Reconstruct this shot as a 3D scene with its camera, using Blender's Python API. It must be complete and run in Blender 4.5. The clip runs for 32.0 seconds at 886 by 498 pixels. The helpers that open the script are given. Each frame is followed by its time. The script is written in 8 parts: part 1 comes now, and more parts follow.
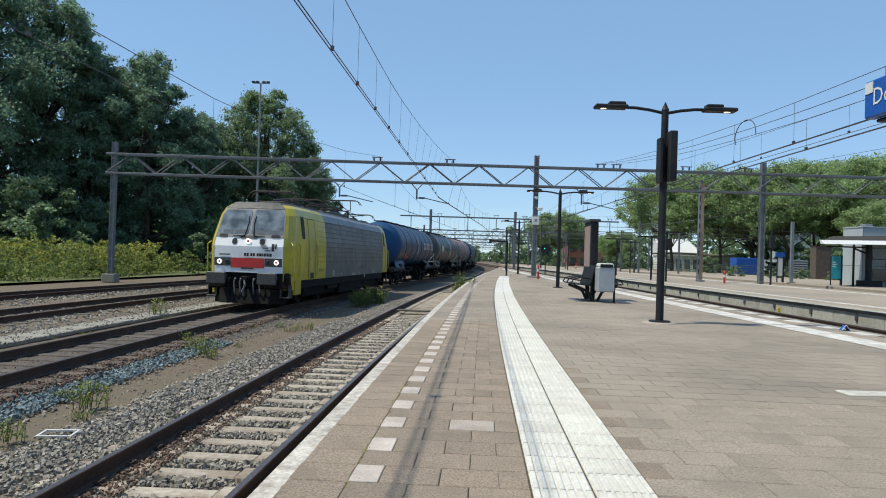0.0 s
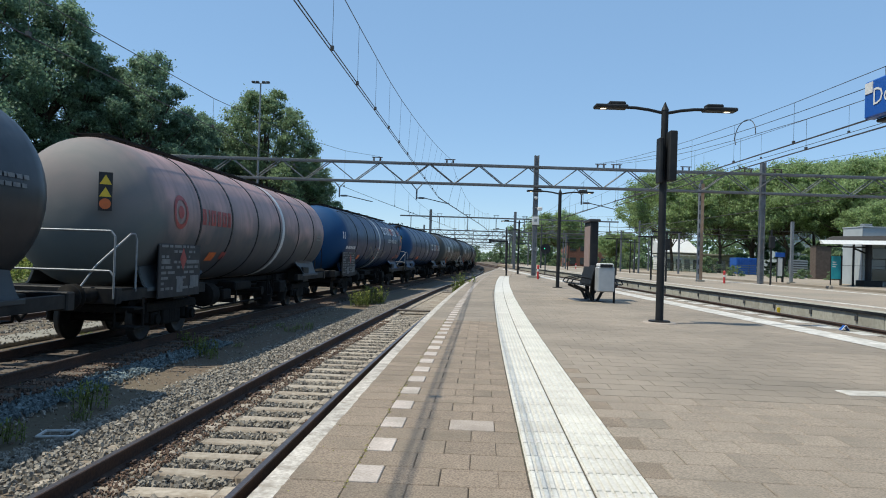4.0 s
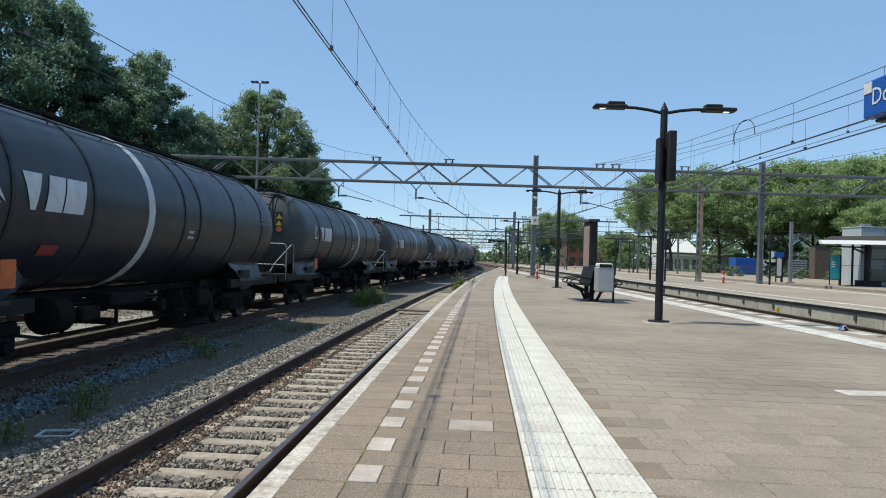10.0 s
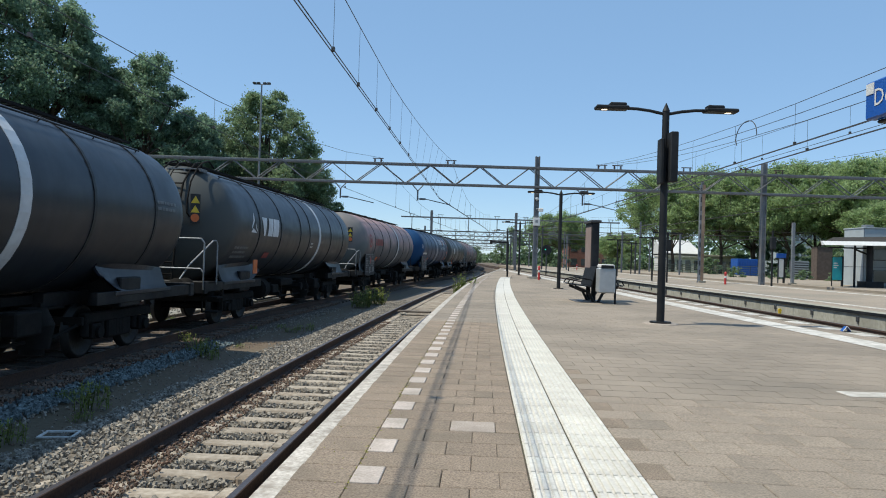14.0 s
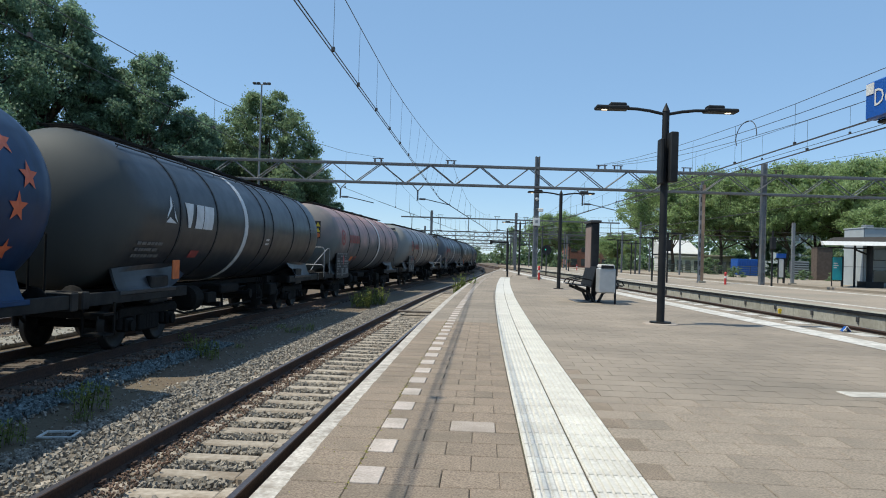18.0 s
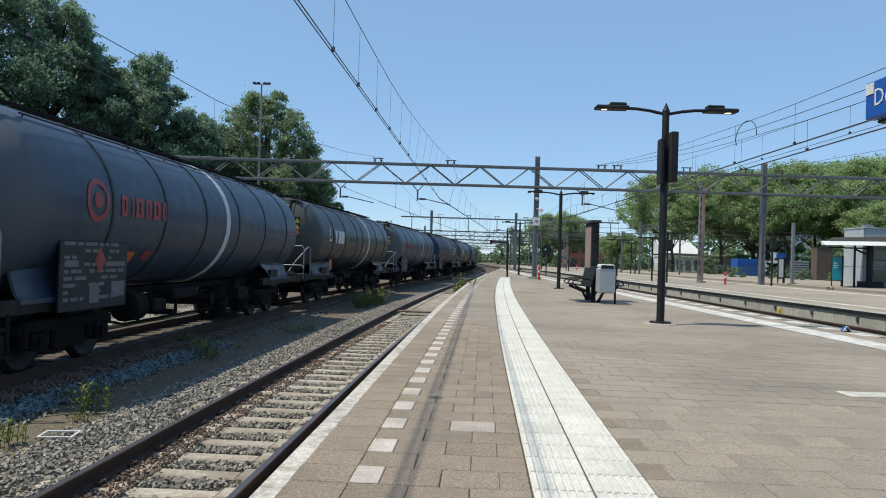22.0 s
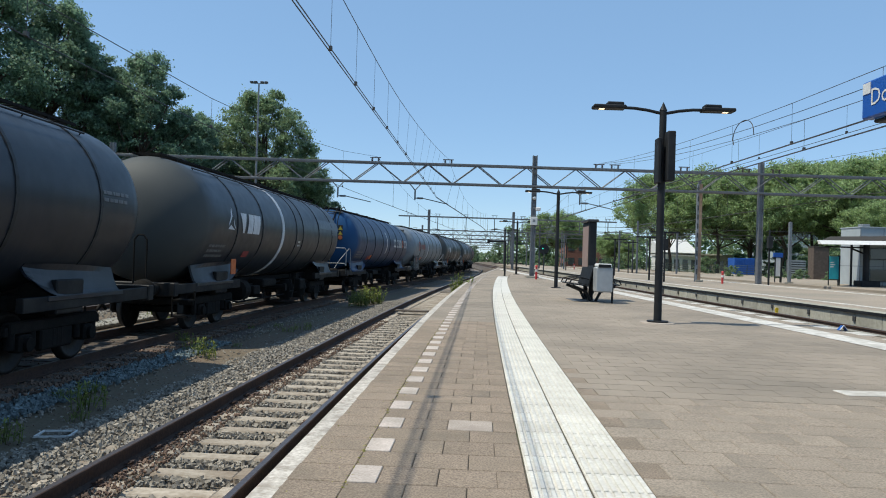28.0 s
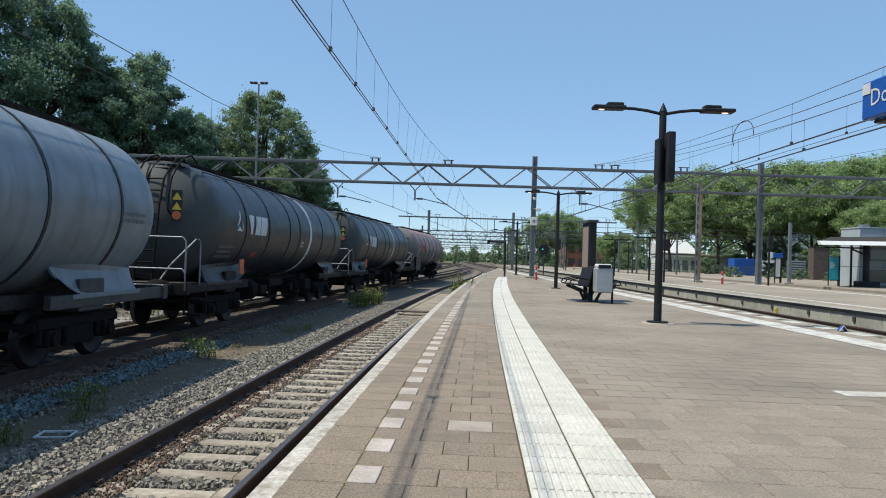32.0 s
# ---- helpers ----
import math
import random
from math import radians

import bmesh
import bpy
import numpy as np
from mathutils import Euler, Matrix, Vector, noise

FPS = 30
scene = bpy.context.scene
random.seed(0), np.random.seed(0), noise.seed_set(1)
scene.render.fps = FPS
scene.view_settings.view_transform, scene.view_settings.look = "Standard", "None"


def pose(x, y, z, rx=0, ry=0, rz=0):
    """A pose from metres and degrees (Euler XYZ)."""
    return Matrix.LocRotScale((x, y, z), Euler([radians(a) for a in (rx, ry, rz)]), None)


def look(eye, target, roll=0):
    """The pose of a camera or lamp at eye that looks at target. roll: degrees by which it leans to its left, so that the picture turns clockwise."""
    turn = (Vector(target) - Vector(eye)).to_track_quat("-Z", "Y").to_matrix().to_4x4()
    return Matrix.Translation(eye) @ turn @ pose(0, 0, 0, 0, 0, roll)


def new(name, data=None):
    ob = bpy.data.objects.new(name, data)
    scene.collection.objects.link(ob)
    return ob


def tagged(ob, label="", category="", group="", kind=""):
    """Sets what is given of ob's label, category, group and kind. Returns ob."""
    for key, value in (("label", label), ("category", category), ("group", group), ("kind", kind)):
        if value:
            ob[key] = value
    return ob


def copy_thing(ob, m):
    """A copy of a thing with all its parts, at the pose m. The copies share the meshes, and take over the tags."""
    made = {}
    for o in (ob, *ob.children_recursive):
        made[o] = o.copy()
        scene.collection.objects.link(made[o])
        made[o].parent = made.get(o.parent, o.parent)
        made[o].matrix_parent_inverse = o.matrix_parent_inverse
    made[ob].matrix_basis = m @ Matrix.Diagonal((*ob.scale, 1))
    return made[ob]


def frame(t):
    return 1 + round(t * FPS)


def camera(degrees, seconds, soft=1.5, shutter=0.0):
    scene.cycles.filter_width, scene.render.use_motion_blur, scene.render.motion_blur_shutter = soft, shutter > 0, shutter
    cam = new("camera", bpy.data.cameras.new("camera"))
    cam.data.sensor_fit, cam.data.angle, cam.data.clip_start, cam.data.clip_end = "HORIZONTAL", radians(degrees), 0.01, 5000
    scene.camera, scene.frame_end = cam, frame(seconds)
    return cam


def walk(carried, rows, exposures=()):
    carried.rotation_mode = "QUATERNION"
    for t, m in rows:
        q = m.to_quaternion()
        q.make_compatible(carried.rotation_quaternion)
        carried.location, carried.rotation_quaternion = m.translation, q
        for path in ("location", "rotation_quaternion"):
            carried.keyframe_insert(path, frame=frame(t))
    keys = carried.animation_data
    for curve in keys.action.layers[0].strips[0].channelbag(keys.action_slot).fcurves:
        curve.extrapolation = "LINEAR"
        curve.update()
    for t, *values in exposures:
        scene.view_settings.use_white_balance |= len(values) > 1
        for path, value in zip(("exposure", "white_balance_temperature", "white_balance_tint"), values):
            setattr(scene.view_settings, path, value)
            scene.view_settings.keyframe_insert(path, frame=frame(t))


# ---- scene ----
# The camera stands on the platform; its holder sways by a fraction of a degree.
cam = camera(62.6, 32.0, 1.0)
EYE = Vector((0.0, 0.0, 1.12))
ROLL = 1.78
PITCH = 0.62


def aim(yaw, pitch):
    """Yaw to the right and pitch upwards, in degrees off the first view."""
    a, b = radians(yaw), radians(PITCH + pitch)
    return look(EYE, EYE + Vector((math.sin(a) * math.cos(b), math.cos(a) * math.cos(b), math.sin(b))) * 10, ROLL)


SWAY = [(0, -0.000, 0.000), (0.5, -0.000, 0.000), (1, -0.000, 0.000), (1.5, -0.000, 0.000), (2, -0.000, 0.000), (2.5, -0.000, 0.000), (3, -0.000, 0.000), (3.5, -0.000, 0.000), (5.5, 0.067, -0.004), (6, 0.067, -0.004), (6.5, 0.067, -0.004), (7, 0.067, -0.004), (7.5, 0.067, -0.004), (8, 0.067, -0.004), (8.5, 0.067, -0.004), (9, 0.067, -0.004), (9.5, 0.067, -0.004), (10, 0.067, -0.004), (10.5, 0.067, -0.004), (11, 0.067, -0.004), (11.5, 0.067, -0.004), (12, 0.062, -0.040), (12.5, -0.138, 0.080), (13, -0.067, 0.138), (13.5, -0.080, 0.133), (14, -0.067, 0.076), (14.5, -0.067, 0.080), (16.5, -0.067, 0.067), (17, -0.071, 0.076), (17.5, -0.067, 0.067), (18, -0.067, 0.084), (18.5, -0.000, 0.062), (19, -0.040, 0.062), (19.5, -0.027, 0.062), (20, -0.044, 0.062), (20.5, -0.009, 0.058), (21, 0.138, 0.062), (21.5, -0.062, 0.067), (22, -0.062, 0.076), (22.5, -0.062, 0.062), (23, -0.058, 0.062), (23.5, -0.049, 0.062), (24, -0.022, 0.067), (24.5, -0.067, 0.062), (25, -0.000, 0.062), (25.5, 0.218, 0.000), (27.5, 0.138, 0.000), (28, 0.138, 0.022), (28.5, 0.404, -0.004), (29, 0.435, 0.018), (29.5, 0.471, 0.004), (30, 0.457, 0.000), (30.5, 0.413, 0.000), (31, 0.147, 0.067), (31.5, 0.138, 0.062), (32, 0.142, 0.062)]
walk(cam, [(t, aim(yaw, pitch)) for t, yaw, pitch in SWAY], [(0.0, 0.0, 6590, 4), (32.0, 0.0, 6590, 4)])

# ---- light ----
TO_SUN = Vector((-0.525, -0.12, 1.0)).normalized()
world = bpy.data.worlds.new("sky")
scene.world = world
world.use_nodes = True
wn = world.node_tree.nodes
sky = wn.new("ShaderNodeTexSky")
sky.sky_type = "NISHITA"
sky.sun_disc = False
sky.sun_elevation = math.asin(TO_SUN.z)
sky.sun_rotation = math.atan2(TO_SUN.x, TO_SUN.y)
sky.altitude = 1200
sky.air_density = 0.95
sky.dust_density = 0.0
sky.ozone_density = 1.7
wn["Background"].inputs["Strength"].default_value = 0.172
even = wn.new("ShaderNodeMix")
even.data_type = "RGBA"
even.inputs[0].default_value = 0.6
even.inputs[7].default_value = (1.57, 2.74, 4.68, 1.0)
world.node_tree.links.new(sky.outputs[0], even.inputs[6])
world.node_tree.links.new(even.outputs[2], wn["Background"].inputs["Color"])
sun = new("sun", bpy.data.lights.new("sun", "SUN"))
sun.data.energy = 4.7
sun.data.angle = radians(0.55)
sun.data.color = (1.0, 0.925, 0.82)
sun.matrix_world = look((0, 0, 30), Vector((0, 0, 30)) - TO_SUN)

# ---- materials ----


def mat(name, c1, c2=None, scale=6.0, rough=0.7, metal=0.0, bump=0.15, fine=60.0, dirt=None, dirt_scale=0.7, dirt_amount=0.45,
        vary=0.0, spread=0.0, coat=0.0, place="Object", emit=0.0, leafy=0.0):
    """Two-scale procedural surface: fine grain c1/c2, large stains of dirt, fine relief; vary changes brightness from piece to piece."""
    m = bpy.data.materials.new(name)
    m.use_nodes = True
    n, l = m.node_tree.nodes, m.node_tree.links
    p = n["Principled BSDF"]
    c2 = c2 or tuple(v * 0.75 for v in c1)
    co = n.new("ShaderNodeTexCoord")
    geo = n.new("ShaderNodeNewGeometry")
    src = geo.outputs["Position"] if place == "World" else co.outputs["Object"]
    info = n.new("ShaderNodeObjectInfo")
    if spread or vary:
        add = n.new("ShaderNodeVectorMath")
        add.operation = "MULTIPLY_ADD"
        comb = n.new("ShaderNodeCombineXYZ")
        for i in range(3):
            l.new(info.outputs["Random"], comb.inputs[i])
        l.new(comb.outputs[0], add.inputs[0])
        add.inputs[1].default_value = (37.0, 51.0, 23.0)
        l.new(src, add.inputs[2])
        src = add.outputs[0]

    def noise_tex(s, detail):
        t = n.new("ShaderNodeTexNoise")
        t.inputs["Scale"].default_value = s
        t.inputs["Detail"].default_value = detail
        l.new(src, t.inputs["Vector"])
        return t.outputs["Fac"]

    def mix(fac, a, b):
        x = n.new("ShaderNodeMix")
        x.data_type = "RGBA"
        for sock, v in ((x.inputs[0], fac), (x.inputs[6], a), (x.inputs[7], b)):
            if isinstance(v, (tuple, list)):
                sock.default_value = (*v, 1.0)
            elif isinstance(v, (int, float)):
                sock.default_value = v
            else:
                l.new(v, sock)
        return x.outputs[2]

    def ramp(fac, lo, hi, top=1.0):
        r = n.new("ShaderNodeMapRange")
        l.new(fac, r.inputs[0])
        r.inputs[1].default_value, r.inputs[2].default_value, r.inputs[4].default_value = lo, hi, top
        return r.outputs[0]

    grain = noise_tex(scale, 6)
    col = mix(ramp(grain, 0.35, 0.65), c1, c2)
    if dirt:
        col = mix(ramp(noise_tex(dirt_scale, 5), 0.42, 0.68, dirt_amount), col, dirt)
    if vary:
        hsv = n.new("ShaderNodeHueSaturation")
        l.new(ramp(info.outputs["Random"], 0.0, 1.0), hsv.inputs["Value"])
        hsv.inputs["Value"].links[0].from_node.inputs[3].default_value = 1 - vary
        hsv.inputs["Value"].links[0].from_node.inputs[4].default_value = 1 + vary
        l.new(col, hsv.inputs["Color"])
        col = hsv.outputs[0]
    if leafy:
        hsv = n.new("ShaderNodeHueSaturation")
        r = ramp(geo.outputs["Random Per Island"], 0.0, 1.0)
        r.node.inputs[3].default_value, r.node.inputs[4].default_value = 1 - leafy, 1 + leafy
        l.new(r, hsv.inputs["Value"])
        l.new(col, hsv.inputs["Color"])
        col = hsv.outputs[0]
    l.new(col, p.inputs["Base Color"])
    p.inputs["Metallic"].default_value = metal
    rr = n.new("ShaderNodeMapRange")
    l.new(grain, rr.inputs[0])
    rr.inputs[3].default_value, rr.inputs[4].default_value = max(0.03, rough - 0.1), min(1.0, rough + 0.1)
    l.new(rr.outputs[0], p.inputs["Roughness"])
    if coat:
        p.inputs["Coat Weight"].default_value = coat
    if bump:
        b = n.new("ShaderNodeBump")
        b.inputs["Strength"].default_value = bump
        b.inputs["Distance"].default_value = 0.01
        l.new(noise_tex(fine, 4), b.inputs["Height"])
        l.new(b.outputs[0], p.inputs["Normal"])
    if emit:
        p.inputs["Emission Color"].default_value = (*c1, 1.0)
        p.inputs["Emission Strength"].default_value = emit
    if place == "Leaf":
        tr = n.new("ShaderNodeBsdfTranslucent")
        l.new(col, tr.inputs["Color"])
        ms = n.new("ShaderNodeMixShader")
        ms.inputs[0].default_value = 0.54
        l.new(p.outputs[0], ms.inputs[1])
        l.new(tr.outputs[0], ms.inputs[2])
        l.new(ms.outputs[0], n["Material Output"].inputs[0])
    return m


def glass(name, tint, rough=0.05):
    m = mat(name, tint, tint, rough=rough, bump=0.0)
    m.node_tree.nodes["Principled BSDF"].inputs["Specular IOR Level"].default_value = 0.8
    return m


CONC = mat("weathered_concrete", (0.295, 0.279, 0.238), (0.221, 0.205, 0.172), 14, 0.9, 0, 0.4, 90, (0.16, 0.15, 0.11), 0.9, 0.5)
SLEEP = mat("concrete_sleeper", (0.43, 0.375, 0.305), (0.31, 0.265, 0.210), 18, 0.9, 0, 0.4, 90, (0.17, 0.12, 0.08), 2.2, 0.6, vary=0.12)
WOODS = mat("old_wooden_sleeper", (0.115, 0.092, 0.074), (0.06, 0.047, 0.038), 20, 0.9, 0, 0.5, 70, (0.15, 0.13, 0.105), 1.5, 0.5, vary=0.2)
RUST = mat("rusty_rail_steel", (0.075, 0.045, 0.032), (0.045, 0.03, 0.025), 30, 0.85, 0.2, 0.3, 120, (0.12, 0.06, 0.035), 1.4, 0.5)
RAILTOP = mat("worn_rail_head", (0.17, 0.15, 0.15), (0.12, 0.105, 0.105), 30, 0.42, 0.7, 0.05, 120)
RAILDULL = mat("dull_rail_head", (0.15, 0.13, 0.125), (0.1, 0.085, 0.08), 30, 0.5, 0.6, 0.1, 120)
RUSTST = mat("rust_stained_stone", (0.190, 0.124, 0.088), (0.118, 0.076, 0.055), 25, 0.9, 0, 0.3, 60, leafy=0.4)
BALLAST = mat("grey_ballast", (0.196, 0.172, 0.143), (0.102, 0.089, 0.074), 34, 0.95, 0, 1.0, 40, (0.20, 0.15, 0.11), 0.5, 0.6, place="World")
BALLB = mat("rusty_ballast", (0.12, 0.096, 0.078), (0.055, 0.044, 0.037), 34, 0.95, 0, 1.0, 40, (0.10, 0.08, 0.062), 0.4, 0.6, place="World")
STONE = mat("ballast_stone", (0.292, 0.262, 0.218), (0.186, 0.166, 0.137), 25, 0.9, 0, 0.3, 60, leafy=0.45)
STONEB = mat("bluish_gravel_stone", (0.180, 0.226, 0.232), (0.114, 0.142, 0.149), 25, 0.9, 0, 0.3, 60, leafy=0.4)
DIRT = mat("sandy_track_soil", (0.152, 0.110, 0.073), (0.102, 0.075, 0.050), 14, 0.95, 0, 0.8, 50, (0.118, 0.104, 0.066), 0.33, 0.6, place="World")
GRASS = mat("dry_grass_ground", (0.111, 0.128, 0.043), (0.068, 0.093, 0.030), 3, 0.95, 0, 0.8, 30, (0.2, 0.18, 0.08), 0.15, 0.6, place="World")
ASPH = mat("worn_platform_surface", (0.37, 0.305, 0.235), (0.275, 0.222, 0.170), 20, 0.9, 0, 0.5, 110, (0.20, 0.185, 0.145), 0.25, 0.7, place="World")
TILE = mat("concrete_paving_tile", (0.388, 0.303, 0.224), (0.200, 0.152, 0.111), 95, 0.92, 0, 1.0, 160, (0.185, 0.152, 0.110), 2.2, 0.65, vary=0.09)
TILEG = mat("greyish_paving_tile", (0.386, 0.315, 0.243), (0.222, 0.181, 0.139), 75, 0.92, 0, 0.8, 150, (0.212, 0.180, 0.140), 2.2, 0.6, vary=0.07)
TILEJ = mat("paving_tiles_beyond", (0.384, 0.319, 0.249), (0.224, 0.185, 0.143), 75, 0.92, 0, 0.7, 150, (0.196, 0.166, 0.130), 0.45, 0.85, place="World", leafy=0.06)
JOINT = mat("sandy_joint", (0.100, 0.082, 0.062), (0.065, 0.053, 0.040), 20, 0.95, 0, 0.4, 120, (0.11, 0.12, 0.05), 0.6, 0.5, place="World")
TACT = mat("white_tactile_tile", (0.665, 0.64, 0.58), (0.555, 0.53, 0.475), 30, 0.75, 0, 0.2, 120, (0.44, 0.41, 0.36), 3.5, 0.5, vary=0.06)
TACTJ = mat("white_tactile_tiles_beyond", (0.665, 0.64, 0.58), (0.555, 0.53, 0.475), 30, 0.75, 0, 0.2, 120, (0.45, 0.43, 0.38), 0.8, 0.4, place="World", leafy=0.05)
WLINE = mat("worn_white_paint", (0.66, 0.63, 0.575), (0.52, 0.49, 0.44), 12, 0.75, 0, 0.3, 90, (0.33, 0.30, 0.25), 3.0, 0.75, vary=0.05)
COPEM = mat("worn_white_edge_paint", (0.62, 0.575, 0.51), (0.40, 0.352, 0.296), 48, 0.8, 0, 0.4, 90, (0.25, 0.215, 0.175), 9.0, 0.8, vary=0.1)
WSQ = mat("faded_white_tile", (0.58, 0.50, 0.44), (0.44, 0.37, 0.32), 70, 0.85, 0, 0.4, 120, (0.27, 0.235, 0.19), 3.0, 0.6, vary=0.15)
PALET = mat("pale_speckled_tile", (0.46, 0.39, 0.33), (0.33, 0.275, 0.23), 110, 0.9, 0, 0.6, 150, (0.24, 0.20, 0.16), 4.0, 0.5)
WALLC = mat("pale_concrete_wall", (0.40, 0.385, 0.32), (0.32, 0.305, 0.25), 9, 0.9, 0, 0.4, 70, (0.22, 0.21, 0.165), 1.3, 0.5, vary=0.1)
BLACK = mat("black_painted_steel", (0.013, 0.015, 0.017), (0.009, 0.010, 0.012), 8, 0.6, 0.0, 0.05, 80, (0.05, 0.05, 0.05), 1.5, 0.3)
BLACK.node_tree.nodes["Principled BSDF"].inputs["Specular IOR Level"].default_value = 0.25
MOSS = mat("yellow_green_moss", (0.30, 0.27, 0.09), (0.20, 0.19, 0.06), 40, 0.95, 0, 0.5, 80, leafy=0.4)
DGREY = mat("dark_grey_metal", (0.06, 0.063, 0.068), (0.04, 0.043, 0.047), 8, 0.5, 0.3, 0.08, 80, (0.1, 0.095, 0.085), 1.2, 0.4)
GALV = mat("galvanised_steel", (0.281, 0.297, 0.315), (0.204, 0.221, 0.238), 12, 0.55, 0.55, 0.1, 80, (0.2, 0.19, 0.17), 0.8, 0.4)
GALVD = mat("weathered_galvanised_steel", (0.17, 0.185, 0.20), (0.12, 0.13, 0.145), 12, 0.6, 0.4, 0.1, 80, (0.12, 0.10, 0.08), 0.8, 0.4)
RUSTPOST = mat("rust_stained_post", (0.30, 0.20, 0.13), (0.22, 0.14, 0.09), 7, 0.85, 0, 0.3, 60, (0.36, 0.30, 0.24), 0.9, 0.5)
COPPER = mat("contact_wire_copper", (0.08, 0.075, 0.07), (0.06, 0.055, 0.05), 8, 0.5, 0.5, 0.0)
INSUL = mat("brown_insulator", (0.07, 0.04, 0.03), (0.05, 0.03, 0.025), 8, 0.3, 0, 0.0)
BIN = mat("grey_bin_steel", (0.400, 0.416, 0.424), (0.352, 0.368, 0.376), 6, 0.45, 0.3, 0.05, 80, (0.35, 0.36, 0.36), 1.3, 0.3)
WHITE = mat("white_paint", (0.663, 0.663, 0.646), (0.595, 0.595, 0.578), 6, 0.5, 0, 0.05, 80, (0.5, 0.49, 0.46), 1.0, 0.3)
SIGNBLUE = mat("blue_sign_enamel", (0.012, 0.085, 0.36), (0.010, 0.075, 0.32), 3, 0.35, 0, 0.0)
TEAL = mat("turquoise_poster", (0.02, 0.36, 0.40), (0.015, 0.28, 0.34), 2, 0.4, 0, 0.0)
POSTER = mat("brownish_poster", (0.33, 0.235, 0.21), (0.21, 0.155, 0.14), 3, 0.5, 0, 0.0, 20, (0.33, 0.24, 0.2), 3.0, 0.7)
RED = mat("red_paint", (0.50, 0.03, 0.03), (0.40, 0.025, 0.025), 6, 0.5, 0, 0.05, 80, (0.3, 0.05, 0.04), 1.5, 0.4)
ORANGE = mat("orange_paint", (0.72, 0.16, 0.03), (0.58, 0.13, 0.03), 8, 0.55, 0, 0.05, 80, (0.35, 0.1, 0.04), 3.0, 0.4)
YELLOW = mat("yellow_paint", (0.75, 0.52, 0.03), (0.62, 0.42, 0.03), 8, 0.5, 0, 0.05, 80)
LAMPGLOW = mat("lit_lamp_panel", (1.0, 0.76, 0.50), emit=2.0, bump=0)
SIGGREEN = mat("green_signal_light", (0.05, 0.85, 0.62), emit=0.8, bump=0)
HEADLAMP = mat("headlamp_glow", (1.0, 0.96, 0.88), emit=0.9, bump=0)
DARKGLASS = glass("dark_window_glass", (0.05, 0.06, 0.065), 0.06)
BARK = mat("rough_bark", (0.10, 0.075, 0.055), (0.06, 0.045, 0.035), 5, 0.95, 0, 0.8, 25)
LEAFD = mat("dark_oak_leaves", (0.222, 0.330, 0.210), (0.150, 0.234, 0.150), 0.5, 0.6, 0, 0.0, 20, leafy=0.45, place="Leaf")
LEAFM = mat("mid_green_leaves", (0.258, 0.352, 0.190), (0.180, 0.255, 0.134), 0.5, 0.6, 0, 0.0, 20, leafy=0.45, place="Leaf")
LEAFL = mat("light_plane_leaves", (0.325, 0.430, 0.195), (0.230, 0.318, 0.138), 0.5, 0.6, 0, 0.0, 20, leafy=0.45, place="Leaf")
WEED = mat("green_weed_leaves", (0.22, 0.26, 0.07), (0.14, 0.18, 0.05), 2, 0.7, 0, 0.0, 20, leafy=0.5, place="Leaf")
WEEDY = mat("yellow_flowering_weeds", (0.38, 0.38, 0.085), (0.25, 0.28, 0.07), 0.6, 0.7, 0, 0.0, 20, leafy=0.5, place="Leaf")

# ---- mesh helpers ----


